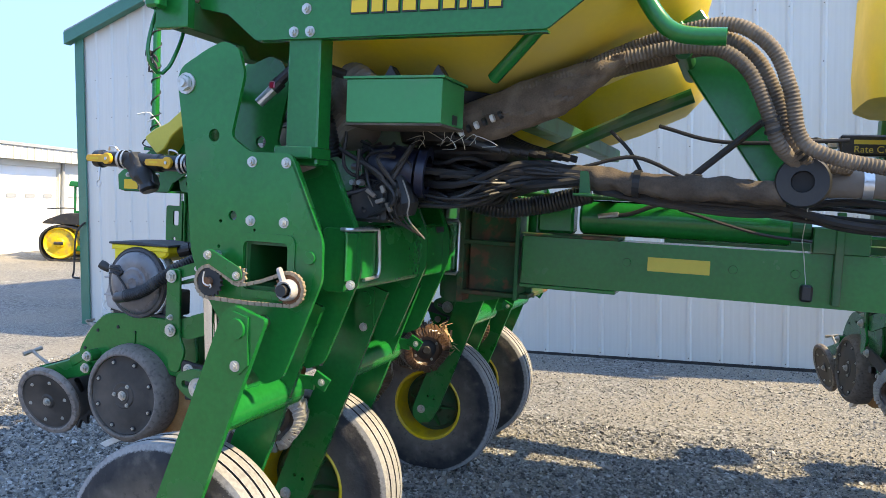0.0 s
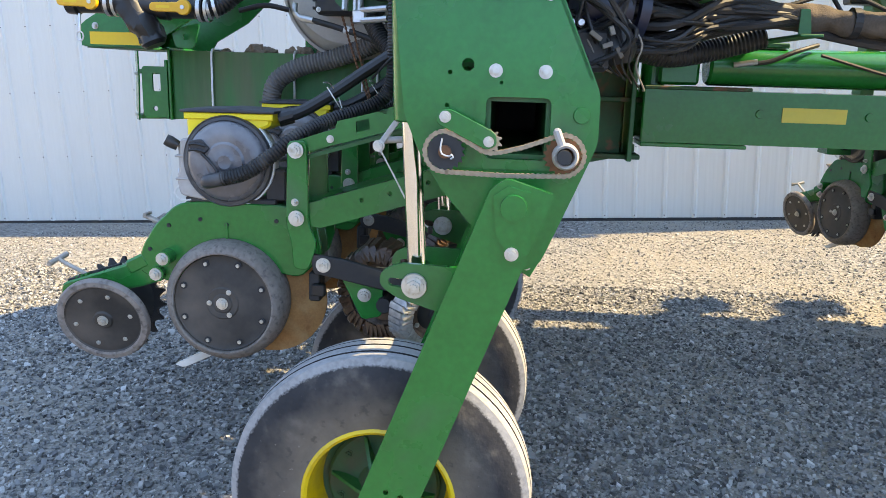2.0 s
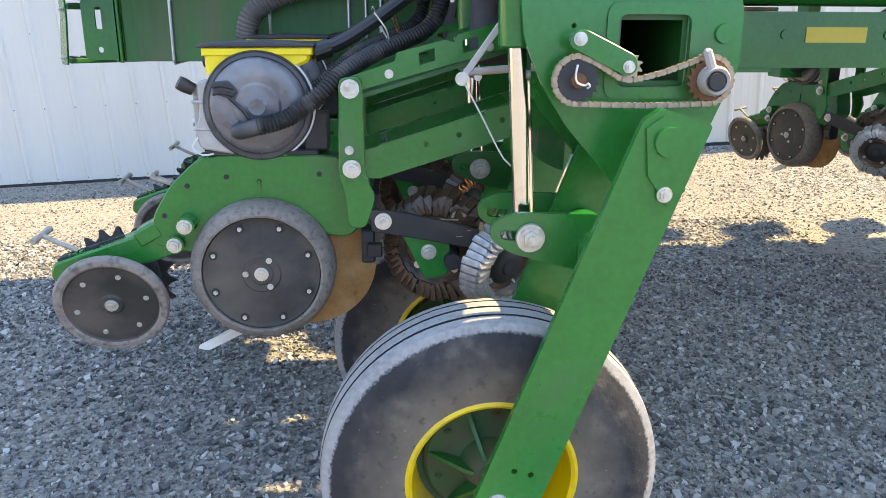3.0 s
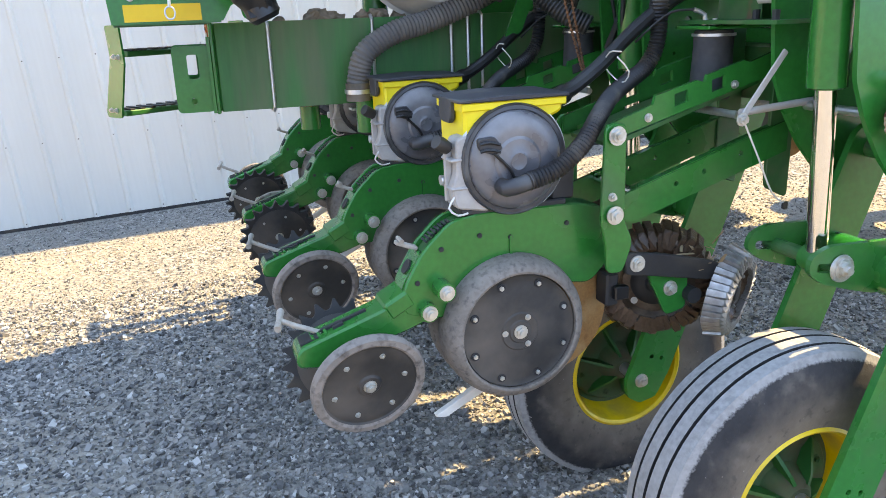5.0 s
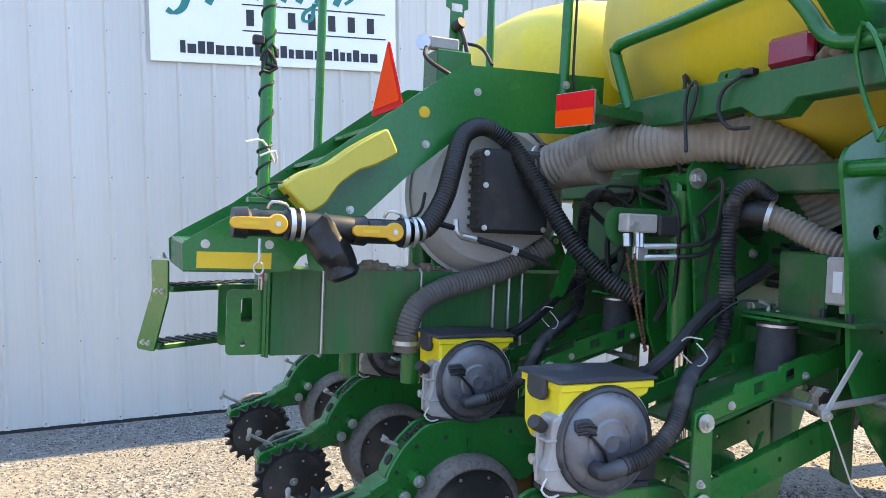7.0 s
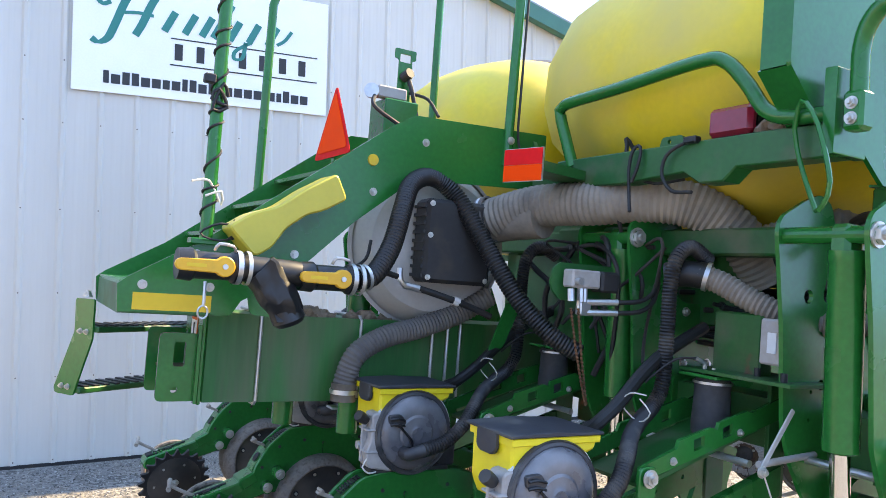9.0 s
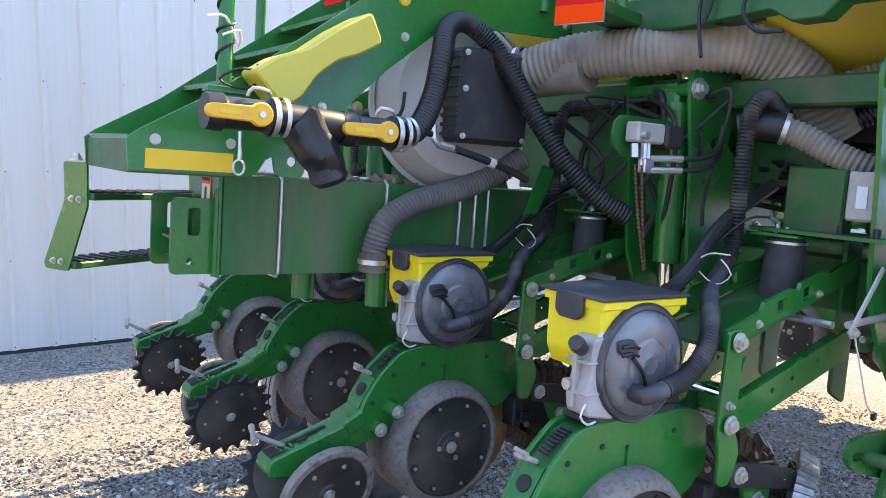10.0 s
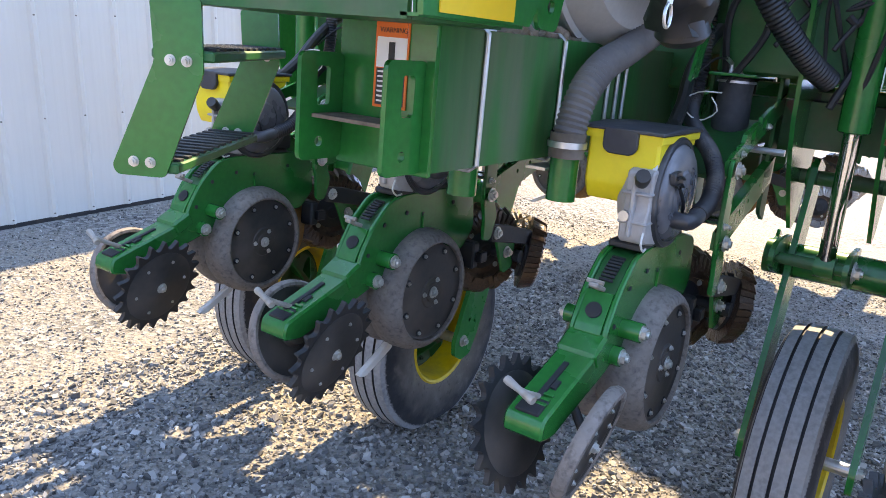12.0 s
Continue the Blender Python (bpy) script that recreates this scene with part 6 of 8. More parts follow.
def make_steps():
    s = tagged(empty("stair_side", (0.02, -0.012, 0.008)), "green stair stringer with yellow decals leading up to the tank", "stringer", "stair stringers")
    out = [(-1.01, 1.735), (-1.004, 1.651), (-0.654, 1.654), (-0.625, 1.70), (-0.458, 1.797), (-0.242, 2.005), (-0.06, 2.15), (0.06, 2.19), (0.576, 2.216), (0.576, 2.445), (-0.03, 2.425), (-0.121, 2.37), (-0.772, 1.884), (-0.98, 1.76)]
    part("sheet", plate(out, 1.0, 1.012), M_GREEN, s)
    part("flange", box((-1.0, 1.012, 1.648), (-0.66, 1.05, 1.654)), M_GREEN, s)
    dec = rounded([(-0.695, 1.945), (-0.62, 1.997), (-0.53, 2.03), (-0.44, 2.10), (-0.33, 2.168), (-0.285, 2.08), (-0.37, 2.03), (-0.43, 2.01), (-0.50, 1.955), (-0.545, 1.885), (-0.60, 1.85)], 0.02)
    part("cover", plate([(-1.175 + (x + 1.175) * 0.953, 1.816 + (z - 1.816) * 0.953) for x, z in dec], 0.872, 0.9985, bevel=0.006), M_DECAL_P, s, "yellow moulded cover bolted to the stringer", True)
    part("decal", box((-0.963, 0.9965, 1.658), (-0.722, 0.9995, 1.712)), M_DECAL_Y, s, "amber stripe decal")
    for x, z in ((-0.937, 1.737), (-0.73, 1.74), (-0.49, 1.825), (-0.455, 1.87), (0.02, 2.33), (0.5, 2.26), (-0.18, 2.12), (-0.78, 1.845)):
        bolt((x, 1.0, z), s, (0, -1, 0), 0.011, 0.01)
    part("lug", plate(rounded([(-0.585, 1.655), (-0.50, 1.65), (-0.47, 1.76), (-0.60, 1.73)], 0.02), 1.02, 1.03, [circle(-0.535, 1.70, 0.015, 10)]), M_GREEN, s)
    part("amber_reflector", lathe([(0.0, 0.022), (0.006, 0.02), (0.006, 0.0)], (-0.19, 1.0, 2.235), (0, -1, 0), 20), M_RIM, s, "small amber reflector", True)
    f = tagged(empty("stair_side", (0.02, -0.012, 0.008)), "green stair stringer on the wall side of the steps", "stringer", "stair stringers")
    part("sheet", plate(out, 1.62, 1.632), M_GREEN, f)
    st = tagged(empty("steps", (0.02, 0.010, 0.006)), "green folding access steps with grip treads", "steps")
    part("landing", box((-1.0, 1.014, 1.735), (-0.86, 1.618, 1.748)), M_GREEN, st, "green landing tread")
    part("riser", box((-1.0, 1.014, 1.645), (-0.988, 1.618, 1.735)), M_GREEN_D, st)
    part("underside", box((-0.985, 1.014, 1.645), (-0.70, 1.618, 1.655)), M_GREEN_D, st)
    for k in range(3):
        x0 = -0.70 + 0.17 * k
        part("tread", box((x0, 1.014, 1.92 + 0.125 * k), (x0 + 0.15, 1.618, 1.935 + 0.125 * k)), M_GREEN, st)
    hang = Matrix.Translation((-1.013, 1.514, 0)) @ Matrix.Rotation(radians(122), 4, "Z")
    side = rounded([(0.0, 1.655), (0.104, 1.652), (0.095, 1.53), (0.186, 1.31), (0.176, 1.292), (0.075, 1.292), (-0.005, 1.51)], 0.012)
    for k, off in enumerate((0.0, 0.58)):
        sp = part("hanger", plate(side, -off - 0.004, -off + 0.004), M_GREEN, st, "green step hanger plate")
        sp.matrix_local = hang
        for u, z in ((0.028, 1.533), (0.062, 1.533), (0.105, 1.322), (0.14, 1.322)):
            bolt((u, -off + 0.004, z), sp, (0, 1, 0), 0.0085, 0.009)
    for z, u in ((1.312, 0.12), (1.545, 0.045)):
        tr = part("tread", box((u - 0.07, -0.576, z - 0.012), (u + 0.06, -0.004, z + 0.010), 0.004), M_GREEN_D, st, "dark green grip tread")
        tr.matrix_local = hang
        for k in range(12):
            part("grip", box((u - 0.065, -0.555 + 0.046 * k, z + 0.0105), (u + 0.055, -0.535 + 0.046 * k, z + 0.016)), M_CAST, tr)
    for y in (1.595, 1.64):
        bolt((-1.03, y, 1.66), st, (0, 0, 1), 0.012, 0.014)
    # hand rails
    a = rod_thing("hand_rail", [(-0.768, 0.99, 1.90), (-0.768, 0.99, 2.9), (-0.75, 0.99, 3.25), (-0.6, 0.99, 3.35)], 0.021, M_GREEN, "tall green hand rail post wrapped with wire", "hand rail", "hand rails")
    part("foot", box((-0.82, 0.96, 1.885), (-0.71, 1.02, 1.905), 0.003), M_GREEN, a)
    w = [(-0.768 + 0.024 * math.cos(k * 0.9), 0.99 + 0.024 * math.sin(k * 0.9), 1.93 + 0.0125 * k + 0.02 * math.sin(k * 0.31)) for k in range(80)]
    part("wire", tube(w, 0.004, 6, 0.02), M_CABLE, a, "black wire wound round the post", True)
    part("knot", tube([(-0.79, 0.95, 2.04), (-0.74, 0.955, 2.06), (-0.73, 0.99, 2.02), (-0.78, 0.96, 2.09), (-0.84, 0.93, 2.08)], 0.004, 6), M_WHITE_PL, a, "white cable ties")
    part("knot", tube([(-0.745, 0.965, 2.34), (-0.795, 0.96, 2.355), (-0.775, 0.955, 2.39), (-0.742, 0.968, 2.335), (-0.79, 0.957, 2.32), (-0.76, 0.96, 2.41), (-0.74, 0.97, 2.37)], 0.006, 8), M_CABLE, a, "knot of black cable")
    part("sensor", box((-0.822, 0.955, 2.405), (-0.785, 0.985, 2.435), 0.004), M_CAST, a)
    part("coil", tube([(-0.72, 0.93, 1.90), (-0.68, 0.93, 1.94), (-0.74, 0.92, 1.955), (-0.80, 0.93, 1.92), (-0.74, 0.925, 1.90), (-0.66, 0.93, 1.93), (-0.70, 0.92, 1.97)], 0.004, 6), M_CABLE, a, "loose coil of wire")
    a.location = (0.032, 0, 0)
    rod_thing("hand_rail", [(-0.40, 1.63, 2.13), (-0.40, 1.63, 2.93), (-0.385, 1.63, 2.99), (-0.345, 1.63, 3.035), (-0.28, 1.63, 3.065), (0.34, 1.63, 3.27), (0.385, 1.63, 3.25), (0.395, 1.63, 3.19), (0.40, 1.63, 2.44)], 0.018, M_GREEN, "green bent hand rail over the steps", "hand rail", "hand rails")
    r = rod_thing("hand_rail", [(0.405, 0.985, 2.30), (0.425, 0.985, 3.3)], 0.02, M_GREEN, "green hand rail post bolted to the stringer", "hand rail", "hand rails")
    bolt((0.407, 0.965, 2.40), r, (0, -1, 0), 0.012, 0.01)
    part("cable", tube([(0.448, 0.965, 3.2), (0.436, 0.962, 2.6), (0.44, 0.965, 2.42), (0.47, 0.965, 2.33)], 0.005, 6), M_CABLE, r)
    # slow vehicle triangle and reflector
    v = tagged(empty("warning_triangle", (0, -0.16, -0.02)), "fluorescent orange slow vehicle triangle", "warning sign")
    part("plate", plate(rounded([(1.70, 2.305), (1.31, 2.305), (1.505, 2.60)], 0.03), -0.196, -0.192, plane="yz"), M_RED, v)
    part("face", plate(rounded([(1.665, 2.33), (1.345, 2.33), (1.505, 2.57)], 0.02), -0.199, -0.1965, plane="yz"), M_ORANGE, v)
    part("stay", box((-0.19, 1.49, 2.20), (-0.18, 1.52, 2.40)), M_GREEN, v)
    rf = tagged(empty("rear_reflector"), "red and orange reflector panel on the tank frame", "reflector")
    rf.matrix_world = Matrix.Translation((0.20, 0.687, 2.187)) @ Matrix.Rotation(radians(-75), 4, "Z")
    part("panel", box((0, -0.003, 0), (0.172, 0.004, 0.115)), M_STEEL, rf)
    part("upper_half", box((0.002, -0.006, 0.058), (0.170, -0.0035, 0.113)), M_RED, rf)
    part("lower_half", box((0.002, -0.006, 0.002), (0.170, -0.0035, 0.057)), M_ORANGE, rf)
    part("arm", box((0.02, 0.004, 0.04), (0.15, 0.30, 0.075)), M_GREEN_D, rf)
    # pump on top of the platform
    p = tagged(empty("hydraulic_manifold", (0.08, 0, 0.075)), "small manifold with gauge and hoses on a green stand", "manifold")
    part("stand", box((-0.10, 1.25, 2.25), (0.05, 1.40, 2.47), 0.005), M_GREEN, p)
    part("plate", plate(rounded([(-0.015, 2.47), (0.045, 2.47), (0.045, 2.66), (0.062, 2.665), (0.062, 2.705), (-0.035, 2.705), (-0.035, 2.665), (-0.015, 2.66)], 0.006), 1.33, 1.338, [rounded([(-0.012, 2.65), (0.04, 2.65), (0.04, 2.685), (-0.012, 2.685)], 0.005)]), M_GREEN, p)
    part("gauge", lathe([(0.0, 0.0), (0.0, 0.03), (0.02, 0.03), (0.02, 0.0)], (-0.15, 1.28, 2.49), (-0.5, -0.9, 0), 20), M_STEEL, p, "", True)
    part("valve", box((-0.13, 1.26, 2.47), (0.0, 1.30, 2.52), 0.006), M_METERH, p)
    part("hose", tube([(-0.14, 1.27, 2.48), (-0.16, 1.22, 2.42), (-0.08, 1.18, 2.36), (0.02, 1.2, 2.33)], 0.009, 8), M_CABLE, p, "", True)
    part("hose", tube([(0.02, 1.32, 2.60), (0.03, 1.28, 2.52), (0.05, 1.25, 2.40), (0.06, 1.2, 2.36)], 0.009, 8), M_CABLE, p, "", True)
    part("coupler", cyl((0.01, 1.33, 2.585), (0.02, 1.29, 2.60), 0.022, 14), M_CAST, p)
    part("pipe", tube([(0.03, 1.31, 2.52), (0.10, 1.27, 2.50), (0.12, 1.2, 2.42)], 0.007, 8), M_CABLE, p)


make_tank_frame()
make_steps()

# ---------------------------------------------------------------- valves, fan, hoses
def make_valves():
    for x, y, z, back in ((-0.762, 0.666, 1.82, 0.13), (-0.391, 0.684, 1.808, 0.09)):
        v = tagged(empty("ball_valve"), "black ball valve with a yellow lever handle", "valve", "ball valves with yellow handles")
        part("body", lathe([(-0.10, 0.0), (-0.10, 0.045), (-0.06, 0.048), (-0.05, 0.040), (0.05, 0.040), (0.06, 0.048), (0.085, 0.048), (0.085, 0.0)], (x - 0.01, y + 0.05, z), (1, 0.02, 0), 24), M_PLAST, v, "black valve body", True)
        part("band", lathe([(0.0, 0.051), (0.015, 0.051)], (x + 0.055, y + 0.05, z), (1, 0.02, 0), 28), M_STEEL, v, "steel hose band", True)
        part("band", lathe([(0.0, 0.051), (0.012, 0.051)], (x + 0.085, y + 0.05, z), (1, 0.02, 0), 28), M_ZINC, v, "", True)
        lever = [(x - 0.030, z + 0.019), (x - 0.108, z + 0.017)] + circle(x - 0.108, z, 0.017, 7, 90, 270) + [(x - 0.030, z - 0.019)] + circle(x + 0.012, z, 0.030, 13, -140, 140)
        h = part("handle", plate(lever, y - 0.018, y + 0.004, bevel=0.003), M_LEVER, v, "orange-yellow lever handle", True)
        part("slot", box((x - 0.095, y - 0.0195, z - 0.005), (x - 0.04, y - 0.0182, z + 0.005), 0), M_DECAL_Y, h)
        part("stud", cyl((x + 0.012, y - 0.023, z), (x + 0.012, y + 0.02, z), 0.008, 12), M_ZINC, h)
        part("hook", tube([(x - 0.01, y + 0.03, z + 0.045), (x + 0.0, y + 0.02, z + 0.065), (x + 0.04, y + 0.02, z + 0.06), (x + 0.05, y + 0.03, z + 0.045)], 0.005, 6), M_STEEL, v)
    k = tagged(empty("key_ring"), "steel pin and ring hanging from the valve", "ring")
    part("pin", tube([(-0.80, 0.66, 1.775), (-0.80, 0.655, 1.72), (-0.801, 0.655, 1.705)], 0.005, 6), M_STEEL, k)
    part("ring", tube([(-0.801 + 0.014 * math.cos(a * 0.7), 0.655, 1.688 + 0.018 * math.sin(a * 0.7)) for a in range(10)], 0.003, 6), M_STEEL, k)
    p = tagged(empty("valve_elbow"), "black rubber tee elbow between the valves", "elbow")
    part("cross_pipe", tube([(-0.70, 0.72, 1.82), (-0.55, 0.725, 1.815), (-0.47, 0.735, 1.81)], 0.040, 18), M_HOSE_B, p, "", True)
    part("elbow", crumple(tube([(-0.63, 0.725, 1.815), (-0.585, 0.72, 1.775), (-0.55, 0.72, 1.725), (-0.53, 0.72, 1.685)], 0.055, 20), 0.026, 24), M_HOSE_B, p, "", True)
    part("end_cap", lathe([(0.0, 0.0), (0.0, 0.045), (0.035, 0.052), (0.05, 0.04), (0.05, 0.0)], (-0.540, 0.72, 1.705), (0.4, 0, -0.9), 20), M_PLAST, p, "", True)
    sh = hose_thing("suction_hose", [(-0.31, 0.735, 1.81), (-0.24, 0.75, 1.83), (-0.16, 0.80, 1.93), (-0.10, 0.86, 2.06), (-0.03, 0.94, 2.17), (0.09, 1.01, 2.215), (0.19, 1.0, 2.16), (0.25, 0.92, 2.03), (0.30, 0.84, 1.90), (0.36, 0.76, 1.77), (0.45, 0.68, 1.66), (0.54, 0.62, 1.60)], 0.036, M_HOSE_B, "thick black ribbed hose arching in front of the fan", ridge=0.004, pitch=0.013)
    for p in ((-0.30, 0.737, 1.81), (-0.275, 0.742, 1.817)):
        part("clamp", lathe([(-0.006, 0.041), (-0.006, 0.044), (0.006, 0.044), (0.006, 0.041)], p, (1, 0.2, 0.25), 24), M_STEEL, sh, "steel band clamp", True)
    dh = hose_thing("drop_hose", [(-0.165, 1.10, 1.365), (-0.163, 1.095, 1.44), (-0.13, 1.085, 1.53), (-0.02, 1.09, 1.595), (0.13, 1.10, 1.635), (0.30, 1.09, 1.70), (0.42, 1.05, 1.78)], 0.044, M_HOSE_G, "dusty grey ribbed hose dropping to a green pipe", ridge=0.005, pitch=0.015)
    part("clamp", lathe([(-0.008, 0.048), (-0.008, 0.052), (0.008, 0.052), (0.008, 0.048)], (-0.165, 1.10, 1.39), (0, 0, 1), 28), M_STEEL, dh, "steel band clamp", True)
    part("cuff", lathe([(-0.030, 0.0445), (-0.030, 0.047), (0.035, 0.047), (0.035, 0.0445)], (-0.165, 1.10, 1.385), (0, 0, 1), 28), M_HOSE_D, dh, "brown dusty cuff", True)
    b = tagged(empty("hose_bracket"), "green strap bracket holding the grey hose", "bracket")
    part("strap", plate(rounded([(0.38, 1.55), (0.45, 1.58), (0.52, 1.74), (0.46, 1.76)], 0.01), 0.98, 0.99), M_GREEN, b)


def make_fan():
    f = tagged(empty("vacuum_fan"), "round grey vacuum fan housing with a black finned motor", "fan")
    c = Vector((0.19, 1.17, 1.965))
    d = Vector((-0.12, -1, 0.0))
    part("housing", lathe([(-0.20, 0.05), (-0.20, 0.24), (-0.17, 0.285), (-0.05, 0.31), (-0.03, 0.325), (-0.01, 0.31), (0.02, 0.30), (0.06, 0.265), (0.075, 0.20), (0.08, 0.10), (0.08, 0.0)], c, d, 64), M_FAN, f, "pale grey dished housing", True)
    part("rim", lathe([(-0.032, 0.323), (-0.036, 0.335), (-0.022, 0.338), (-0.015, 0.323)], c, d, 64), M_FAN, f, "", True)
    m = Matrix.Translation(c + d.normalized() * 0.14) @ Matrix.Rotation(radians(-7), 4, "Z")
    mot = part("motor", add_box(bm_new(), (-0.10, -0.06, -0.15), (0.18, 0.07, 0.17), 0.015, m), M_CAST, f, "black motor cover")
    for k in range(9):
        part("fin", add_box(bm_new(), (-0.109, -0.055, -0.13 + 0.033 * k), (-0.1, 0.06, -0.118 + 0.033 * k), 0, m), M_CAST, mot)
    for x, z in ((-0.08, -0.13), (0.16, -0.13), (-0.08, 0.15), (-0.08, 0.03)):
        part("bolt", add_bolt(bm_new(), m @ Vector((x, -0.06, z)), m.to_3x3() @ Vector((0, -1, 0)), 0.008, 0.008), M_ZINC, mot)
    part("outlet", tube([(0.28, 1.2, 2.03), (0.40, 1.0, 2.08), (0.47, 0.80, 2.10)], 0.085, 18), M_HOSE_T, f, "", True)
    h = tagged(empty("hydraulic_hose"), "black hydraulic hose with plated fittings below the fan motor", "hose")
    part("hose", tube([(0.06, 0.99, 1.79), (0.16, 0.975, 1.765), (0.28, 0.96, 1.73), (0.36, 0.95, 1.70)], 0.013, 10), M_CABLE, h, "", True)
    part("fitting", cyl((0.0, 1.0, 1.80), (0.07, 0.99, 1.787), 0.014, 8), M_STEEL, h)
    part("fitting", cyl((0.20, 0.972, 1.755), (0.225, 0.97, 1.748), 0.017, 8), M_WHITE_PL, h)
    part("elbow", tube([(-0.02, 1.0, 1.86), (-0.02, 0.995, 1.82), (0.0, 0.995, 1.80)], 0.012, 8), M_STEEL, h)
    part("line", tube([(-0.25, 0.95, 1.82), (-0.14, 0.96, 1.845), (-0.04, 0.98, 1.83)], 0.011, 8), M_CABLE, h, "", True)
    part("line", tube([(-0.28, 0.9, 1.83), (-0.2, 0.92, 1.88), (-0.17, 0.95, 1.95)], 0.006, 8), M_CABLE, h, "", True)
    # upright behind the fan
    rod_thing("fan_post", [(-0.02, 1.35, 1.65), (-0.02, 1.35, 2.1)], 0.05, M_GREEN, "green post behind the fan", "post")


def make_big_hoses():
    ad = hose_thing("air_duct", [(0.34, 1.04, 2.07), (0.45, 0.83, 2.135), (0.555, 0.596, 2.15), (0.64, 0.437, 2.165), (0.746, 0.32, 2.15), (0.85, 0.236, 2.08), (0.926, 0.193, 1.975), (0.968, 0.172, 1.91)], 0.082, M_HOSE_T, "large dusty tan ribbed air duct", seg=22, ridge=0.006, pitch=0.022)
    part("cuff", lathe([(-0.02, 0.086), (-0.02, 0.093), (0.02, 0.093), (0.02, 0.086)], (0.355, 1.01, 2.08), (0.44, -0.86, 0.25), 28), M_HOSE_G, ad, "grey rubber cuff", True)
    part("clamp", lathe([(-0.006, 0.094), (0.006, 0.094)], (0.355, 1.01, 2.08), (0.44, -0.86, 0.25), 28), M_STEEL, ad, "steel band clamp", True)
    s = tagged(empty("duct_strap"), "black strap looped over the air duct", "strap")
    part("strap", tube([(0.60, 0.51, 2.05), (0.55, 0.49, 2.15), (0.58, 0.50, 2.245), (0.60, 0.51, 2.36), (0.61, 0.53, 2.39), (0.62, 0.50, 2.35), (0.62, 0.48, 2.26)], 0.008, 6), M_CABLE, s, "", True)
    part("wire", tube([(0.53, 0.20, 2.31), (0.52, 0.30, 2.27), (0.54, 0.38, 2.23), (0.54, 0.30, 2.20), (0.57, 0.20, 2.21)], 0.005, 6), M_CABLE, s, "", True)
    hose_thing("seed_duct", [(0.63, 0.17, 1.91), (0.67, 0.11, 1.885), (0.71, 0.03, 1.84), (0.77, -0.07, 1.795), (0.86, -0.16, 1.785), (0.98, -0.22, 1.81)], 0.040, M_HOSE_T, "grey ribbed hose bending under the tank", ridge=0.005, pitch=0.016)
    e = tagged(empty("hose_elbow"), "black rubber elbow with a steel band", "elbow")
    part("elbow", tube([(0.58, 0.26, 1.90), (0.61, 0.21, 1.91), (0.645, 0.15, 1.905)], 0.043, 16), M_HOSE_B, e, "", True)
    part("band", lathe([(0.0, 0.047), (0.014, 0.047)], (0.64, 0.155, 1.905), (0.5, -0.7, -0.2), 24), M_STEEL, e, "", True)
    # spread hoses over the front of the frame
    for pts in (
        [(1.45, 0.12, 1.97), (1.6, 0.10, 2.06), (1.78, 0.10, 2.125), (1.95, 0.10, 2.175), (2.12, 0.10, 2.21), (2.245, 0.10, 2.20), (2.335, 0.10, 2.135), (2.395, 0.11, 2.02), (2.44, 0.13, 1.91), (2.50, 0.22, 1.86)],
        [(1.45, 0.17, 1.99), (1.65, 0.17, 2.10), (1.9, 0.17, 2.19), (2.12, 0.17, 2.245), (2.26, 0.17, 2.25), (2.36, 0.17, 2.18), (2.43, 0.17, 2.05), (2.475, 0.17, 1.92), (2.54, 0.22, 1.865), (2.66, 0.26, 1.85)],
        [(1.45, 0.24, 2.0), (1.7, 0.22, 2.12), (1.95, 0.18, 2.22), (2.15, 0.15, 2.275), (2.29, 0.13, 2.28), (2.40, 0.12, 2.205), (2.46, 0.12, 2.08), (2.495, 0.12, 1.94), (2.56, 0.12, 1.885), (2.72, 0.15, 1.85), (3.1, 0.2, 1.81), (3.6, 0.24, 1.78)],
        [(1.5, 0.28, 2.03), (1.8, 0.27, 2.14), (2.05, 0.26, 2.20), (2.2, 0.25, 2.23), (2.31, 0.25, 2.20), (2.40, 0.25, 2.11), (2.44, 0.25, 2.0), (2.47, 0.25, 1.90)],
    ):
        ah = hose_thing("air_hose", pts, 0.024, M_HOSE_D, "dusty tan air hose arching over the frame", ridge=0.0028, pitch=0.012, group="tan air hoses")
        a, b = Vector(pts[-3]), Vector(pts[-2])
        for f in (0.35, 0.6):
            part("band", lathe([(-0.005, 0.0275), (-0.005, 0.030), (0.005, 0.030), (0.005, 0.0275)], a.lerp(b, f), b - a, 20), M_CAST, ah, "dark hose band", True)
    w = tagged(empty("hose_wrap"), "dirty tattered fabric wrap drooping round the air hoses", "wrap")
    bm = bm_new()
    last = None
    secs = [(1.37, 2.02, 1.90), (1.46, 2.05, 1.895), (1.56, 2.09, 1.92), (1.66, 2.125, 1.955), (1.76, 2.155, 1.998), (1.84, 2.175, 2.06), (1.90, 2.19, 2.11), (1.96, 2.20, 2.15)]
    for k in range(len(secs) * 4 - 3):
        i, f = min(k // 4, len(secs) - 2), (k - 4 * min(k // 4, len(secs) - 2)) / 4
        x, zt, zb = (secs[i][j] * (1 - f) + secs[i + 1][j] * f for j in range(3))
        ring = []
        for n in range(32):
            a = 2 * math.pi * n / 32
            p = Vector((x, 0.12 + 0.055 * math.cos(a), (zt + zb) / 2 + (zt - zb) / 2 * math.sin(a)))
            q = 0.012 * noise.noise(Vector((x * 5, 0, p.z * 45))) + 0.006 * noise.noise(p * 40)
            p.y += q * (1 if math.cos(a) > 0 else -1) * 1.4
            p.z += 0.008 * noise.noise(Vector((x * 14, p.y * 9, 3)))
            ring.append(bm.verts.new(p))
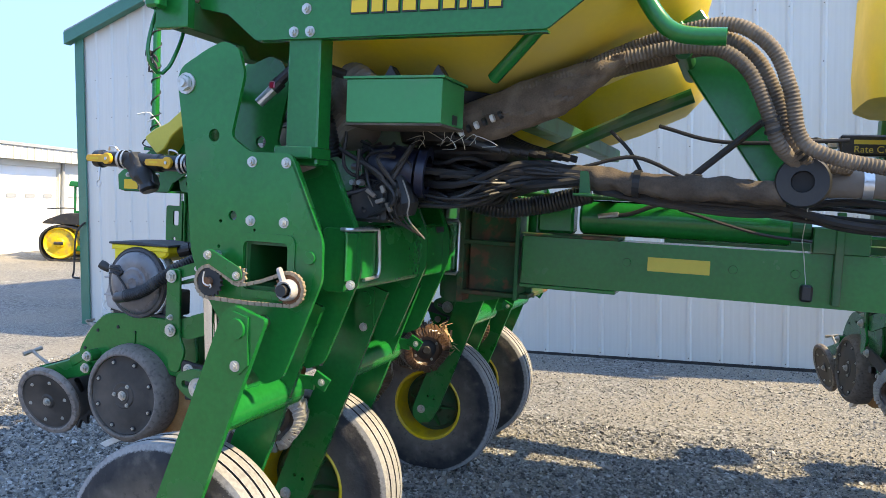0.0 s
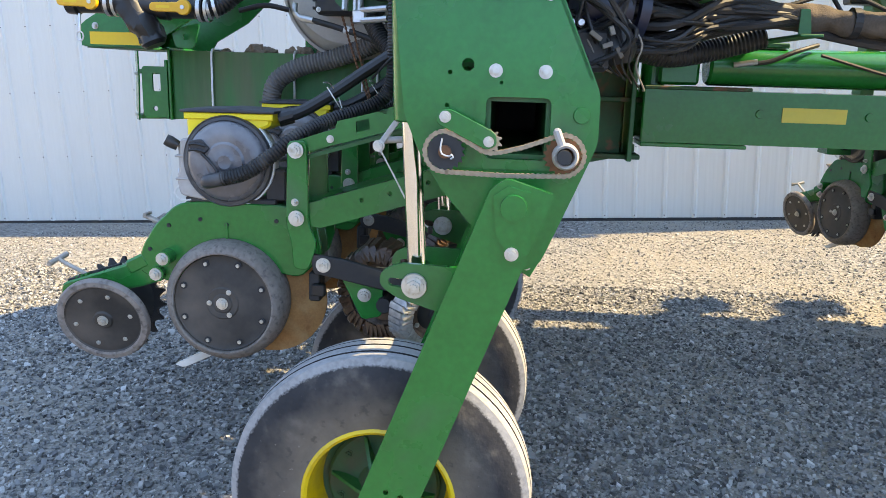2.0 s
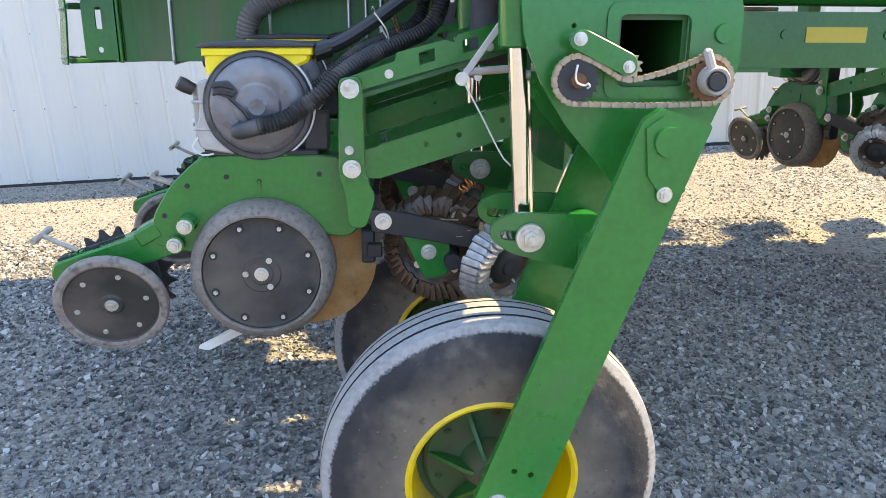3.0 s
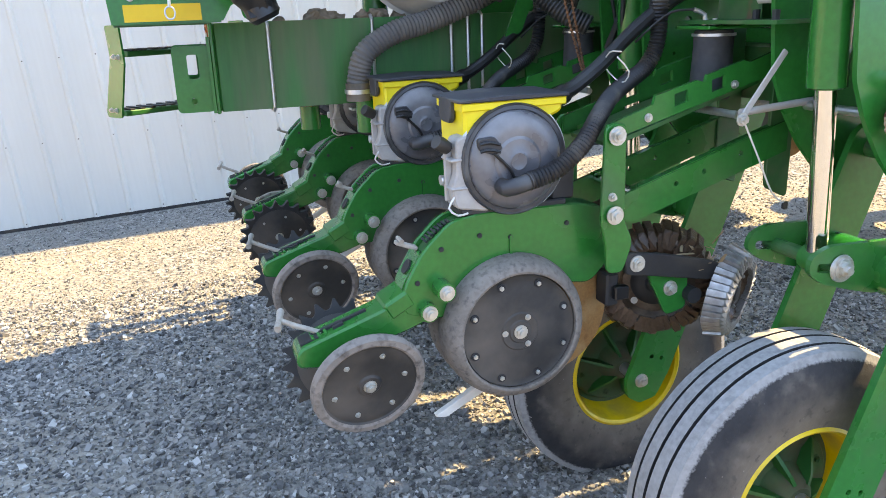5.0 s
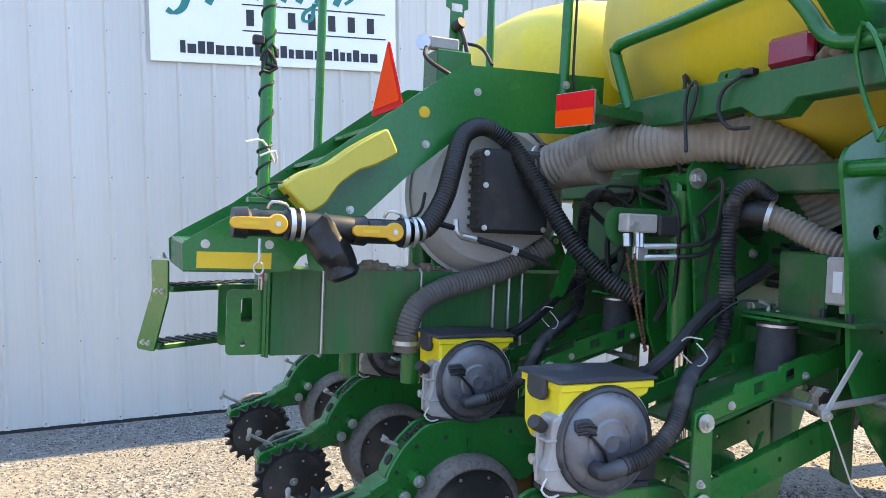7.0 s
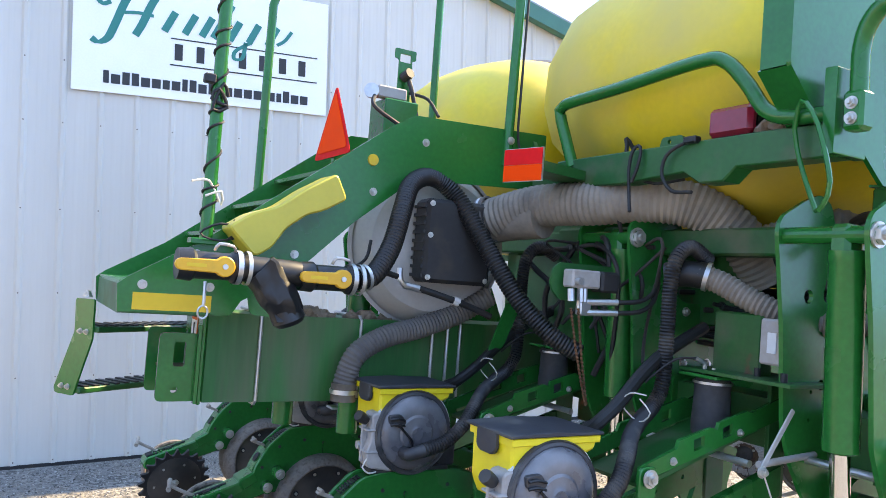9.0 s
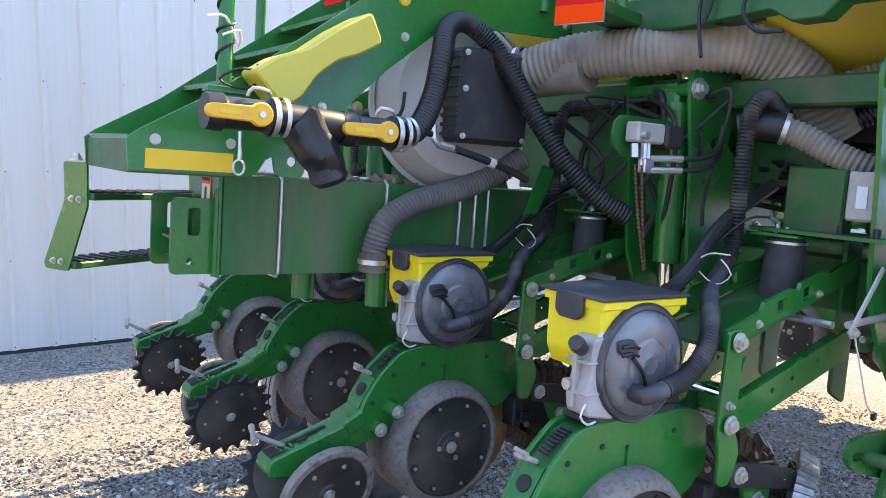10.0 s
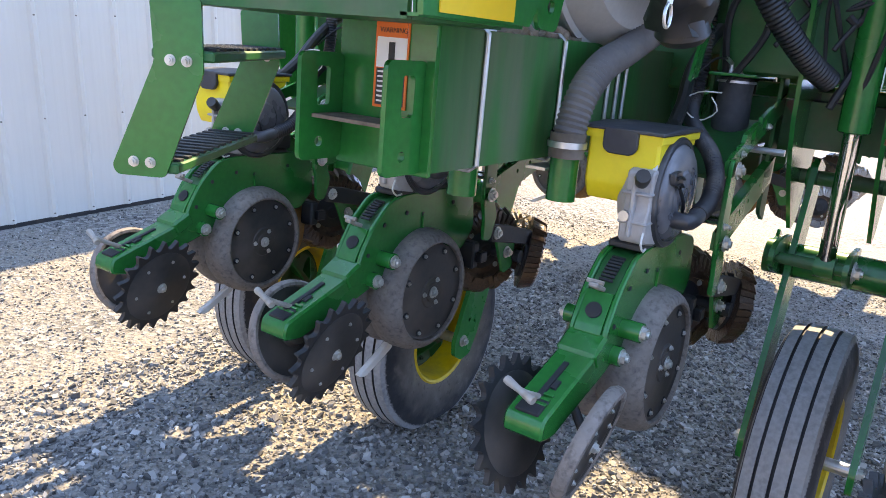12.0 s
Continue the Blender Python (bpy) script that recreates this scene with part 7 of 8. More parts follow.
        if last:
            for n in range(32):
                bm.faces.new((last[n], ring[n], ring[(n + 1) % 32], last[(n + 1) % 32]))
        else:
            bm.faces.new(ring)
        last = ring
    bm.faces.new(list(reversed(last)))
    part("wrap", bm, M_WRAP, w, "", True)
    rs = random.Random(21)
    for k in range(7):
        x, z = 1.39 + 0.028 * k, 1.915 + 0.012 * k
        part("clip", lathe([(-0.006, 0.010), (-0.006, 0.014), (0.006, 0.014), (0.006, 0.010)], (x, 0.05, z), (1, 0, 0.4), 12), M_WHITE_PL if k % 2 else M_CAST, w)
    d = tagged(empty("drain_pipe"), "black plastic pipe end with an open round flange", "pipe")
    part("flange", lathe([(0.0, 0.035), (0.0, 0.078), (0.012, 0.084), (0.06, 0.084), (0.07, 0.05), (0.09, 0.035), (0.01, 0.034)], (2.52, 0.20, 1.80), (0.10, 1, 0.0), 40), M_HOSE_B, d, "", True)
    part("bore", lathe([(0.02, 0.0), (0.02, 0.0345)], (2.52, 0.20, 1.80), (0.10, 1, 0.0), 24), M_GROOVE, d)
    part("body", tube([(2.54, 0.29, 1.80), (2.62, 0.30, 1.80), (2.9, 0.30, 1.80), (3.4, 0.30, 1.79)], 0.045, 16), M_HOSE_G, d, "", True)
    part("band", lathe([(0.0, 0.048), (0.03, 0.048)], (2.70, 0.30, 1.80), (1, 0, 0), 24), M_STEEL, d, "", True)


def make_cables():
    b = tagged(empty("cable_sleeve"), "dirty fabric cable sleeve tied with tape", "cable sleeve")
    pts = [(1.75, 0.30, 1.80), (1.92, 0.28, 1.785), (2.1, 0.26, 1.77), (2.3, 0.25, 1.765), (2.48, 0.25, 1.76)]
    part("sleeve", crumple(tube(pts, 0.040, 20, 0.012), 0.013, 19), M_SLEEVE, b, "", True)
    for x, z in ((2.0, 1.777), (2.17, 1.769), (2.20, 1.768)):
        part("tape", lathe([(-0.012, 0.0), (-0.012, 0.048), (0.012, 0.048), (0.012, 0.0)], (x, 0.272, z), (1, 0, -0.05), 20), M_CABLE, b)
    br = tagged(empty("sleeve_bracket"), "small green bent bracket clamping the cable sleeve", "bracket")
    part("plate", plate(rounded([(1.812, 1.735), (1.812, 1.812), (1.84, 1.812), (1.85, 1.75), (1.85, 1.735)], 0.004), 0.205, 0.212), M_GREEN_D, br)
    part("foot", box((1.80, 0.15, 1.725), (1.87, 0.90, 1.734), 0.002), M_GREEN_D, br)
    rs = random.Random(11)
    for k in range(72):
        y0, z0 = 0.20 + rs.uniform(-0.12, 0.30), 1.805 + rs.uniform(-0.10, 0.07)
        dz = rs.uniform(-0.05, 0.05)
        pts = [(0.98 + rs.uniform(-0.1, 0.1), y0 + 0.2, z0 + dz), (1.14 + rs.uniform(-0.05, 0.05), y0 + 0.08, z0 + dz * 0.6 + rs.uniform(-0.04, 0.02)), (1.28 + rs.uniform(-0.05, 0.05), y0 + rs.uniform(-0.05, 0.05), z0 - 0.02 + rs.uniform(-0.035, 0.03)), (1.43 + rs.uniform(-0.05, 0.05), y0 + rs.uniform(-0.04, 0.04), z0 - 0.03 + dz * 0.3), (1.60, 0.27 + rs.uniform(-0.06, 0.06), 1.79 + rs.uniform(-0.05, 0.05)), (1.86, 0.29 + rs.uniform(-0.03, 0.03), 1.79 + rs.uniform(-0.02, 0.02))]
        hose_thing("cable", pts, rs.choice((0.005, 0.006, 0.008, 0.010, 0.014)), rs.choice((M_CABLE, M_CABLE, M_HOSE_B)), "black cable hanging under the tanks", "cable", seg=7, group="black cables under the tanks")
    for k in range(10):
        y0 = 0.3 + rs.uniform(-0.15, 0.3)
        z0 = 1.74 + rs.uniform(-0.04, 0.05)
        hose_thing("cable", [(1.85, 0.28, z0 + 0.03), (2.1, 0.3, z0 - 0.01), (2.4, 0.34, z0 - 0.03), (2.7, 0.4 + rs.uniform(-0.1, 0.1), 1.70 + rs.uniform(-0.06, 0.05)), (3.2, y0 + 0.1, 1.66)], rs.choice((0.008, 0.011, 0.014)), M_CABLE, "black cable running along the wing beam", "cable", seg=7, group="black cables on the wing")
    for a, bb, c in (((1.80, 0.30, 1.83), (1.98, 0.33, 1.872), (2.16, 0.30, 1.80)), ((2.05, 0.40, 1.99), (2.28, 0.38, 1.935), (2.66, 0.35, 1.945)), ((1.88, 0.38, 1.97), (1.95, 0.40, 1.90), (2.0, 0.38, 1.82))):
        hose_thing("cable", [a, bb, c], 0.007, M_CABLE, "loose black cable loop", "cable", seg=8, group="loose cable loops")
    # seed hoses fan out below the near tank
    for k in range(10):
        y = 0.0 + 0.05 * k
        hose_thing("seed_hose", [(1.22 + 0.03 * k, y, 2.07), (1.25 + 0.02 * k, y + 0.02, 1.99), (1.35 + 0.02 * k, y + 0.05, 1.92), (1.55 + 0.02 * k, y + 0.1, 1.87)], 0.014, M_CABLE, "black seed hose leaving the tank", "hose", seg=8, group="seed hoses below the tank")
    cl = tagged(empty("hose_manifold"), "dark seed manifold with wire clamps under the tank", "manifold")
    part("body", box((1.18, 0.18, 1.84), (1.55, 0.50, 1.89), 0.02), M_CAST, cl)
    part("neck", lathe([(0.0, 0.22), (0.06, 0.2), (0.18, 0.17), (0.19, 0.0)], (1.27, 0.30, 2.08), (0, 0, -1), 28), M_CAST, cl, "", True)
    rs = random.Random(17)
    for k in range(8):
        x, z = 1.24 + 0.036 * k + rs.uniform(-0.02, 0.02), 1.885 + rs.uniform(-0.02, 0.012)
        q = [rs.uniform(-0.03, 0.03) for i in range(6)]
        part("clamp", tube([(x, -0.01, z), (x + 0.03 + q[0], -0.03, z + 0.02 + q[1] * 0.5), (x + 0.055 + q[2], -0.02, z + q[3] * 0.5), (x + 0.03 + q[4], 0.0, z - 0.02 + q[5] * 0.4)], 0.0013, 5), M_ZINC, cl, "wire clamp")
    # dark valves and motor behind the lift frame
    m = tagged(empty("drive_motor"), "dark hydraulic drive motor wrapped in hoses", "motor")
    part("body", lathe([(0.0, 0.0), (0.0, 0.075), (0.08, 0.085), (0.16, 0.075), (0.16, 0.0)], (1.10, 0.02, 1.80), (1, 0.2, -0.1), 24), M_NAVY, m, "", True)
    part("ring", lathe([(0.0, 0.06), (0.0, 0.092), (0.03, 0.092), (0.03, 0.06)], (1.27, 0.05, 1.785), (1, 0.2, -0.1), 24), M_NAVY, m, "", True)
    part("block", box((1.06, -0.08, 1.60), (1.20, 0.10, 1.72), 0.012), M_CAST, m)
    part("boot", lathe([(0.0, 0.05), (0.10, 0.07), (0.14, 0.05), (0.14, 0.0)], (1.20, 0.0, 1.76), (0.2, 0.0, -1), 18), M_HOSE_B, m, "", True)
    for x, z, a, n in ((1.155, 1.70, 35, 0.04), (1.19, 1.675, -20, 0.03), (1.225, 1.655, 60, 0.034), (1.20, 1.715, 70, 0.026)):
        part("connector", box((-n / 2, -0.009, -0.007), (n / 2, 0.009, 0.007), 0.002, Matrix.Translation((x, -0.10, z)) @ Matrix.Rotation(radians(a), 4, "Y")), M_HOSE_D if n > 0.03 else M_HOSE_T, m, "dusty grey wire connector")
    for x in (1.085, 1.112):
        part("fitting", lathe([(0.0, 0.0), (0.0, 0.009), (0.02, 0.012), (0.03, 0.012)], (x, -0.115, 1.735), (0, 1, 0), 10), M_STEEL, m)
    rs = random.Random(31)
    for k in range(12):
        p = [Vector((1.03 + rs.uniform(0, 0.25), -0.07 + rs.uniform(-0.06, 0.1), 1.86 - 0.07 * i + rs.uniform(-0.05, 0.05))) for i in range(4)]
        part("lead", tube(p, rs.choice((0.004, 0.006, 0.008)), 6), M_CABLE, m)
    for k in range(6):
        part("lead", tube([(1.10 + 0.03 * k, -0.05, 1.75), (1.14 + 0.03 * k, -0.08, 1.68), (1.18 + 0.02 * k, -0.06, 1.62), (1.22 + 0.02 * k, 0.0, 1.60 - 0.01 * k)], 0.003, 6), M_CABLE if k % 5 else M_HOSE_T, m)
    hose_thing("flex_hose", [(1.30, 0.40, 1.70), (1.45, 0.45, 1.665), (1.62, 0.5, 1.69), (1.8, 0.5, 1.74)], 0.04, M_HOSE_B, "black ribbed flexible hose", ridge=0.004, pitch=0.014)
    hose_thing("blower_hose", [(0.88, 0.25, 2.0), (0.95, 0.10, 2.06), (1.03, -0.02, 2.10), (1.10, -0.05, 2.06), (1.14, 0.0, 1.98)], 0.06, M_HOSE_T, "tan ribbed blower hose behind the post", ridge=0.005, pitch=0.018)
    hose_thing("blower_hose", [(0.85, 0.05, 1.95), (0.92, -0.08, 2.02), (0.97, -0.10, 1.93), (0.99, -0.08, 1.82)], 0.035, M_HOSE_B, "black ribbed hose behind the side plate", ridge=0.004, pitch=0.013)
    q = tagged(empty("quick_coupler"), "hydraulic quick coupler with a red collar", "coupler")
    part("body", cyl((0.80, -0.26, 1.985), (0.86, -0.24, 2.05), 0.018, 12), M_STEEL, q)
    part("collar", cyl((0.845, -0.245, 2.035), (0.868, -0.238, 2.060), 0.023, 12), M_PLAST, q)
    part("tag", box((0.846, -0.272, 2.034), (0.866, -0.266, 2.056), 0.002), M_LENS, q)
    part("hose", tube([(0.865, -0.24, 2.06), (0.92, -0.22, 2.11), (0.98, -0.15, 2.12), (1.05, -0.05, 2.1)], 0.017, 10), M_CABLE, q, "", True)


def make_valve_block():
    v = tagged(empty("valve_block", (0.052, 0.015, -0.007)), "silver hydraulic valve block with hose fittings", "valve block")
    part("block", box((0.255, 0.385, 1.845), (0.375, 0.44, 1.905), 0.006), M_METERH, v)
    part("coil", box((0.376, 0.38, 1.835), (0.455, 0.445, 1.905), 0.008), M_CAST, v, "black solenoid coil")
    part("bracket", plate(rounded([(0.225, 1.83), (0.215, 1.86), (0.225, 1.905), (0.25, 1.925), (0.48, 1.925), (0.48, 1.81), (0.26, 1.80)], 0.01), 0.45, 0.46), M_GREEN_D, v)
    part("knob", lathe([(0.0, 0.0), (0.0, 0.012), (0.02, 0.012), (0.02, 0.0)], (0.275, 0.385, 1.865), (0, -1, 0), 14), M_STEEL, v, "", True)
    for x, z0, z1 in ((0.27, 1.84, 1.80), (0.31, 1.845, 1.77), (0.325, 1.845, 1.775)):
        part("fitting", cyl((x, 0.41, z0), (x, 0.405, z1), 0.012, 8), M_STEEL, v)
    for z in (1.80, 1.765):
        part("fitting", cyl((0.33, 0.40, z), (0.43, 0.36, z + 0.006), 0.011, 8), M_STEEL, v)
        part("hose", tube([(0.43, 0.36, z + 0.006), (0.50, 0.33, z + 0.015), (0.56, 0.33, z + 0.05), (0.60, 0.35, z + 0.12)], 0.008, 8), M_CABLE, v, "", True)
    part("tee", box((0.30, 0.39, 1.755), (0.345, 0.42, 1.80), 0.004), M_STEEL, v)
    for k in range(2):
        hose_thing("spring_chain", [(0.315 + 0.03 * k, 0.41, 1.77), (0.36 + 0.02 * k, 0.42, 1.62), (0.42 + 0.005 * k, 0.43, 1.45)], 0.0055, M_RUST, "slack rusty chain below the valve block", "chain", seg=7, group="slack chains", ridge=0.003, pitch=0.014)
    c = tagged(empty("junction_box"), "grey control module with a pale label", "control module")
    part("body", box((0.66, -0.13, 1.655), (0.70, -0.045, 1.79), 0.006), M_METERH, c)
    part("label", box((0.6565, -0.105, 1.69), (0.6595, -0.075, 1.75)), M_LABEL, c)
    part("bracket", box((0.70, -0.02, 1.60), (0.76, 0.16, 1.80), 0.006), M_GREEN_D, c)
    part("plate", box((0.60, -0.2, 1.605), (0.86, 0.2, 1.615)), M_GREEN_D, c)
    for k in range(3):
        part("fitting", cyl((0.64 + 0.04 * k, -0.15 + 0.12 * k, 1.615), (0.64 + 0.04 * k, -0.15 + 0.12 * k, 1.64), 0.010, 8), M_CAST, c)
    # frame core under the tanks: beams, posts and plain panels in the darker green
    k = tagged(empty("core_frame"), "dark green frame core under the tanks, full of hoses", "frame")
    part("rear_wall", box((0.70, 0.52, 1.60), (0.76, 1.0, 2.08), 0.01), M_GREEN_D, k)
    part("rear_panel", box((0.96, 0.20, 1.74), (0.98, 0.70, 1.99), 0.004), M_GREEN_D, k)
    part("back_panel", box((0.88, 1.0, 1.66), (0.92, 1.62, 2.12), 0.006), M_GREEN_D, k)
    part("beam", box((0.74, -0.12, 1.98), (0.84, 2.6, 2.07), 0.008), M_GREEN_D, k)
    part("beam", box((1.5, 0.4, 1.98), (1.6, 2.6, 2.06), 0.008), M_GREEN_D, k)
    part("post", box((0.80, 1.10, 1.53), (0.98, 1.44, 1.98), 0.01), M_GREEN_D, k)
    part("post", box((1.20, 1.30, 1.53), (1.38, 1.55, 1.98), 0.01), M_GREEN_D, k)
    rs = random.Random(5)
    for i in range(14):
        y = rs.uniform(0.30, 1.0)
        hose_thing("cable", [(0.56 + rs.uniform(0, 0.12), y, 1.60 + rs.uniform(-0.1, 0.3)), (0.58 + rs.uniform(0, 0.1), y + rs.uniform(-0.1, 0.1), 1.80 + rs.uniform(-0.1, 0.1)), (0.58 + rs.uniform(0, 0.12), y + rs.uniform(-0.15, 0.15), 1.92 + rs.uniform(-0.08, 0.1)), (0.68, y + rs.uniform(-0.2, 0.2), 2.0)], rs.choice((0.006, 0.008, 0.012)), M_CABLE, "dark hose in the frame core", "hose", seg=7, group="hoses in the frame core")


def make_chain_drive():
    c = tagged(empty("chain_drive"), "rusty roller chain drive with sprockets and green tensioner", "chain drive")
    y = -0.452
    A, B, T = Vector((0.767, 1.392)), Vector((1.062, 1.392)), Vector((0.880, 1.421))

    def sprocket(x, z, r, n, material, name, bore):
        return part(name, plate(toothed(n, r, r + 0.008, 0.3, 0.5), y - 0.004, y + 0.004, [circle(x * 0, z * 0, bore, 12)], 0), material, c)
    s1 = sprocket(0, 0, 0.043, 18, M_CAST, "sprocket", 0.010)
    s1.location = (A.x, 0, A.y)
    s2 = sprocket(0, 0, 0.043, 18, M_RUST, "sprocket", 0.012)
    s2.location = (B.x, 0, B.y)
    s3 = sprocket(0, 0, 0.022, 10, M_CHAIN, "idler_sprocket", 0.006)
    s3.location = (T.x, 0, T.y)
    part("hub", lathe([(0.0, 0.0), (0.0, 0.016), (0.03, 0.018), (0.07, 0.018)], (A.x, y - 0.018, A.y), (0, 1, 0), 16), M_RUST, c)
    part("cotter_pin", tube([(A.x - 0.006, y - 0.020, A.y + 0.034), (A.x - 0.010, y - 0.021, A.y + 0.012), (A.x - 0.006, y - 0.022, A.y - 0.004), (A.x + 0.012, y - 0.022, A.y - 0.010), (A.x + 0.018, y - 0.022, A.y - 0.005), (A.x + 0.022, y - 0.022, A.y - 0.012), (A.x + 0.016, y - 0.021, A.y - 0.016)], 0.0025, 6), M_STEEL, c)
    part("shaft", cyl((B.x, -0.50, B.y), (B.x, -0.39, B.y), 0.018, 18), M_CAST, c)
    cr = part("clutch_ring", lathe([(0.0, 0.022), (-0.004, 0.028), (0.006, 0.033), (0.03, 0.033), (0.03, 0.020)], (B.x + 0.004, y - 0.035, B.y), (0, 1, 0), 28), M_METERH, c, "pale cast clutch ring", True)
    part("finger", box((-0.010, -0.010, 0), (0.010, 0.008, 0.050), 0.006, Matrix.Translation((B.x - 0.004, y - 0.025, B.y + 0.022)) @ Matrix.Rotation(radians(-22), 4, "Y")), M_METERH, cr)
    arm = part("tensioner_arm", plate(rounded([(0.742, 1.464), (0.748, 1.492), (0.775, 1.500), (0.892, 1.444), (0.897, 1.412), (0.872, 1.400)], 0.013), y - 0.012, y - 0.006, bevel=0.001), M_GREEN, c, "green tensioner arm")
    bolt((0.766, y - 0.012, 1.479), arm, (0, -1, 0), 0.011, 0.010)
    bolt((T.x - 0.004, y - 0.012, T.y), arm, (0, -1, 0), 0.010, 0.009)
    part("spacer", cyl((0.766, y, 1.479), (0.766, -0.408, 1.479), 0.012, 10), M_STEEL, c)
    part("drive_shaft", cyl((A.x, y, A.y), (A.x, -0.13, A.y), 0.012, 12), M_STEEL, c)
    # chain path
    pts = []
    r1, r2 = 0.051, 0.051
    for a in range(270, 89, -15):
        pts.append((A.x + r1 * math.cos(radians(a)), A.y + r1 * math.sin(radians(a))))
    pts += [(0.80, 1.431), (0.835, 1.411), (0.862, 1.396), (0.882, 1.392), (0.91, 1.396), (0.96, 1.409), (1.01, 1.427), (1.045, 1.441)]
    for a in range(100, -91, -15):
        pts.append((B.x + r2 * math.cos(radians(a)), B.y + r2 * math.sin(radians(a))))
    pts += [(1.0, 1.339), (0.92, 1.337), (0.84, 1.339), pts[0]]
    P = [Vector((p[0], p[1])) for p in pts]
    dist = [0.0]
    for i in range(1, len(P)):
        dist.append(dist[-1] + (P[i] - P[i - 1]).length)
    pitch = 0.0127
    n = int(dist[-1] / pitch)
    lk = [finish(plate(rounded([(-0.0105, -0.0055), (-0.004, -0.0062), (0.0, -0.0040), (0.004, -0.0062), (0.0105, -0.0055), (0.0105, 0.0055), (0.004, 0.0062), (0.0, 0.0040), (-0.004, 0.0062), (-0.0105, 0.0055)], 0.0022, 2), -w, w), "chain_link", M_CHAIN) for w in (0.0070, 0.0045)]
    j = 0
    for i in range(n):
        s = dist[-1] * i / n
        while j < len(dist) - 2 and dist[j + 1] < s:
            j += 1
        f = (s - dist[j]) / max(1e-6, dist[j + 1] - dist[j])
        p = P[j].lerp(P[j + 1], f)
        t = P[j + 1] - P[j]
        o = new("chain_link", lk[i % 2])
        o.parent = c
        o.matrix_local = Matrix.Translation((p.x, y, p.y)) @ Matrix.Rotation(-math.atan2(t.y, t.x), 4, "Y")


def make_small():
    # tie rod with a hanging wire beside the links
    a = tagged(empty("down_force_arm"), "flat grey steel arm with a hanging wire", "arm")
    m = axis_matrix((0.662, -0.165, 1.532), (0.548, -0.16, 1.372))
    part("bar", add_box(bm_new(), (-0.003, -0.009, -0.01), (0.003, 0.008, 0.205), 0.002, m), M_FAN, a)
    bolt((0.549, -0.165, 1.373), a, (0, -1, 0), 0.013, 0.012)
    part("cross_tube", cyl((0.555, -0.148, 1.388), (0.80, -0.148, 1.405), 0.010, 14), M_METERH, a, "dull grey tube", True)
    part("wire", tube([(0.55, -0.17, 1.37), (0.60, -0.17, 1.28), (0.66, -0.17, 1.17), (0.70, -0.17, 1.14)], 0.0025, 6), M_WHITE_PL, a, "thin pale cable")
    part("end", box((0.698, -0.176, 1.12), (0.714, -0.164, 1.142), 0.003), M_PLAST, a)
    # dirt left on the frame tube
    rs = random.Random(8)
    for x, sz in ((-0.27, 0.04), (-0.21, 0.03), (-0.10, 0.03), (-0.04, 0.035), (0.05, 0.03), (-0.42, 0.02)):
        bm = bm_new()
        bmesh.ops.create_icosphere(bm, subdivisions=3, radius=sz, matrix=Matrix.Translation((x, 1.235, 1.648 + sz * 0.3)) @ Matrix.Diagonal((1.3, 1.0, 0.7, 1)))
        for v in bm.verts:
            v.co += Vector((noise.noise(v.co * 40), noise.noise(v.co * 40 + Vector((9, 0, 0))), noise.noise(v.co * 40 + Vector((0, 9, 0))))) * sz * 0.5
        thing("dirt_clod", bm, M_DIRT, "brown clod of dried dirt on the frame tube", "dirt", "dirt clods")
    # dry crop residue on the row cleaners
    for yc in ROWS_Y[:3]:
        bm = bm_new()
        for k in range(26 if yc < 1 else 60):
            p = Vector((0.60 + rs.uniform(-0.05, 0.08), yc - 0.07 + rs.uniform(-0.06, 0.06), 0.93 + rs.uniform(-0.03, 0.03)))
            if k >= 26:
                w = rs.uniform(-0.6, 2.4)
                p = Vector((0.705 + 0.115 * math.cos(w), yc - 0.05 + 0.07 * math.cos(w) + rs.uniform(-0.03, 0.03), 0.82 + 0.135 * math.sin(w)))
            q = p + Vector((rs.uniform(-0.06, 0.06), rs.uniform(-0.05, 0.05), rs.uniform(-0.03, 0.05)))
            s = (q - p).cross(Vector((0, 0, 1))).normalized() * rs.uniform(0.003, 0.009)
            u = Vector((0, 0, 0.0012))
            vs = [bm.verts.new(v) for v in (p - s, p + s, q + s * 0.6, q - s * 0.6, p - s + u, p + s + u, q + s * 0.6 + u, q - s * 0.6 + u)]
            for f in ((0, 1, 2, 3), (7, 6, 5, 4), (0, 4, 5, 1), (1, 5, 6, 2), (2, 6, 7, 3), (3, 7, 4, 0)):
                bm.faces.new([vs[i] for i in f])
        thing("crop_residue", bm, M_STRAW, "shreds of dry corn husk caught on the row cleaner", "husk", kind="stuff")
    # rate controller on the far wing
    r = tagged(empty("rate_controller"), "black rate controller box with printed front", "controller")
    part("body", box((2.86, 2.50, 2.05), (3.30, 2.62, 2.17), 0.01), M_PLAST, r)
    part("face", box((2.87, 2.495, 2.06), (3.29, 2.499, 2.16)), M_BLACKPRINT, r)
    part("brand_bar", box((2.93, 2.492, 2.115), (3.20, 2.4945, 2.14)), M_DECAL_P, r)
    wd = bpy.data.curves.new("word", "FONT")
    wd.body, wd.size, wd.extrude = "Rate Controller", 0.055, 0.0005
    wo = new("word", wd)
    wo.data.materials.append(M_DECAL_P)
    wo.parent = r
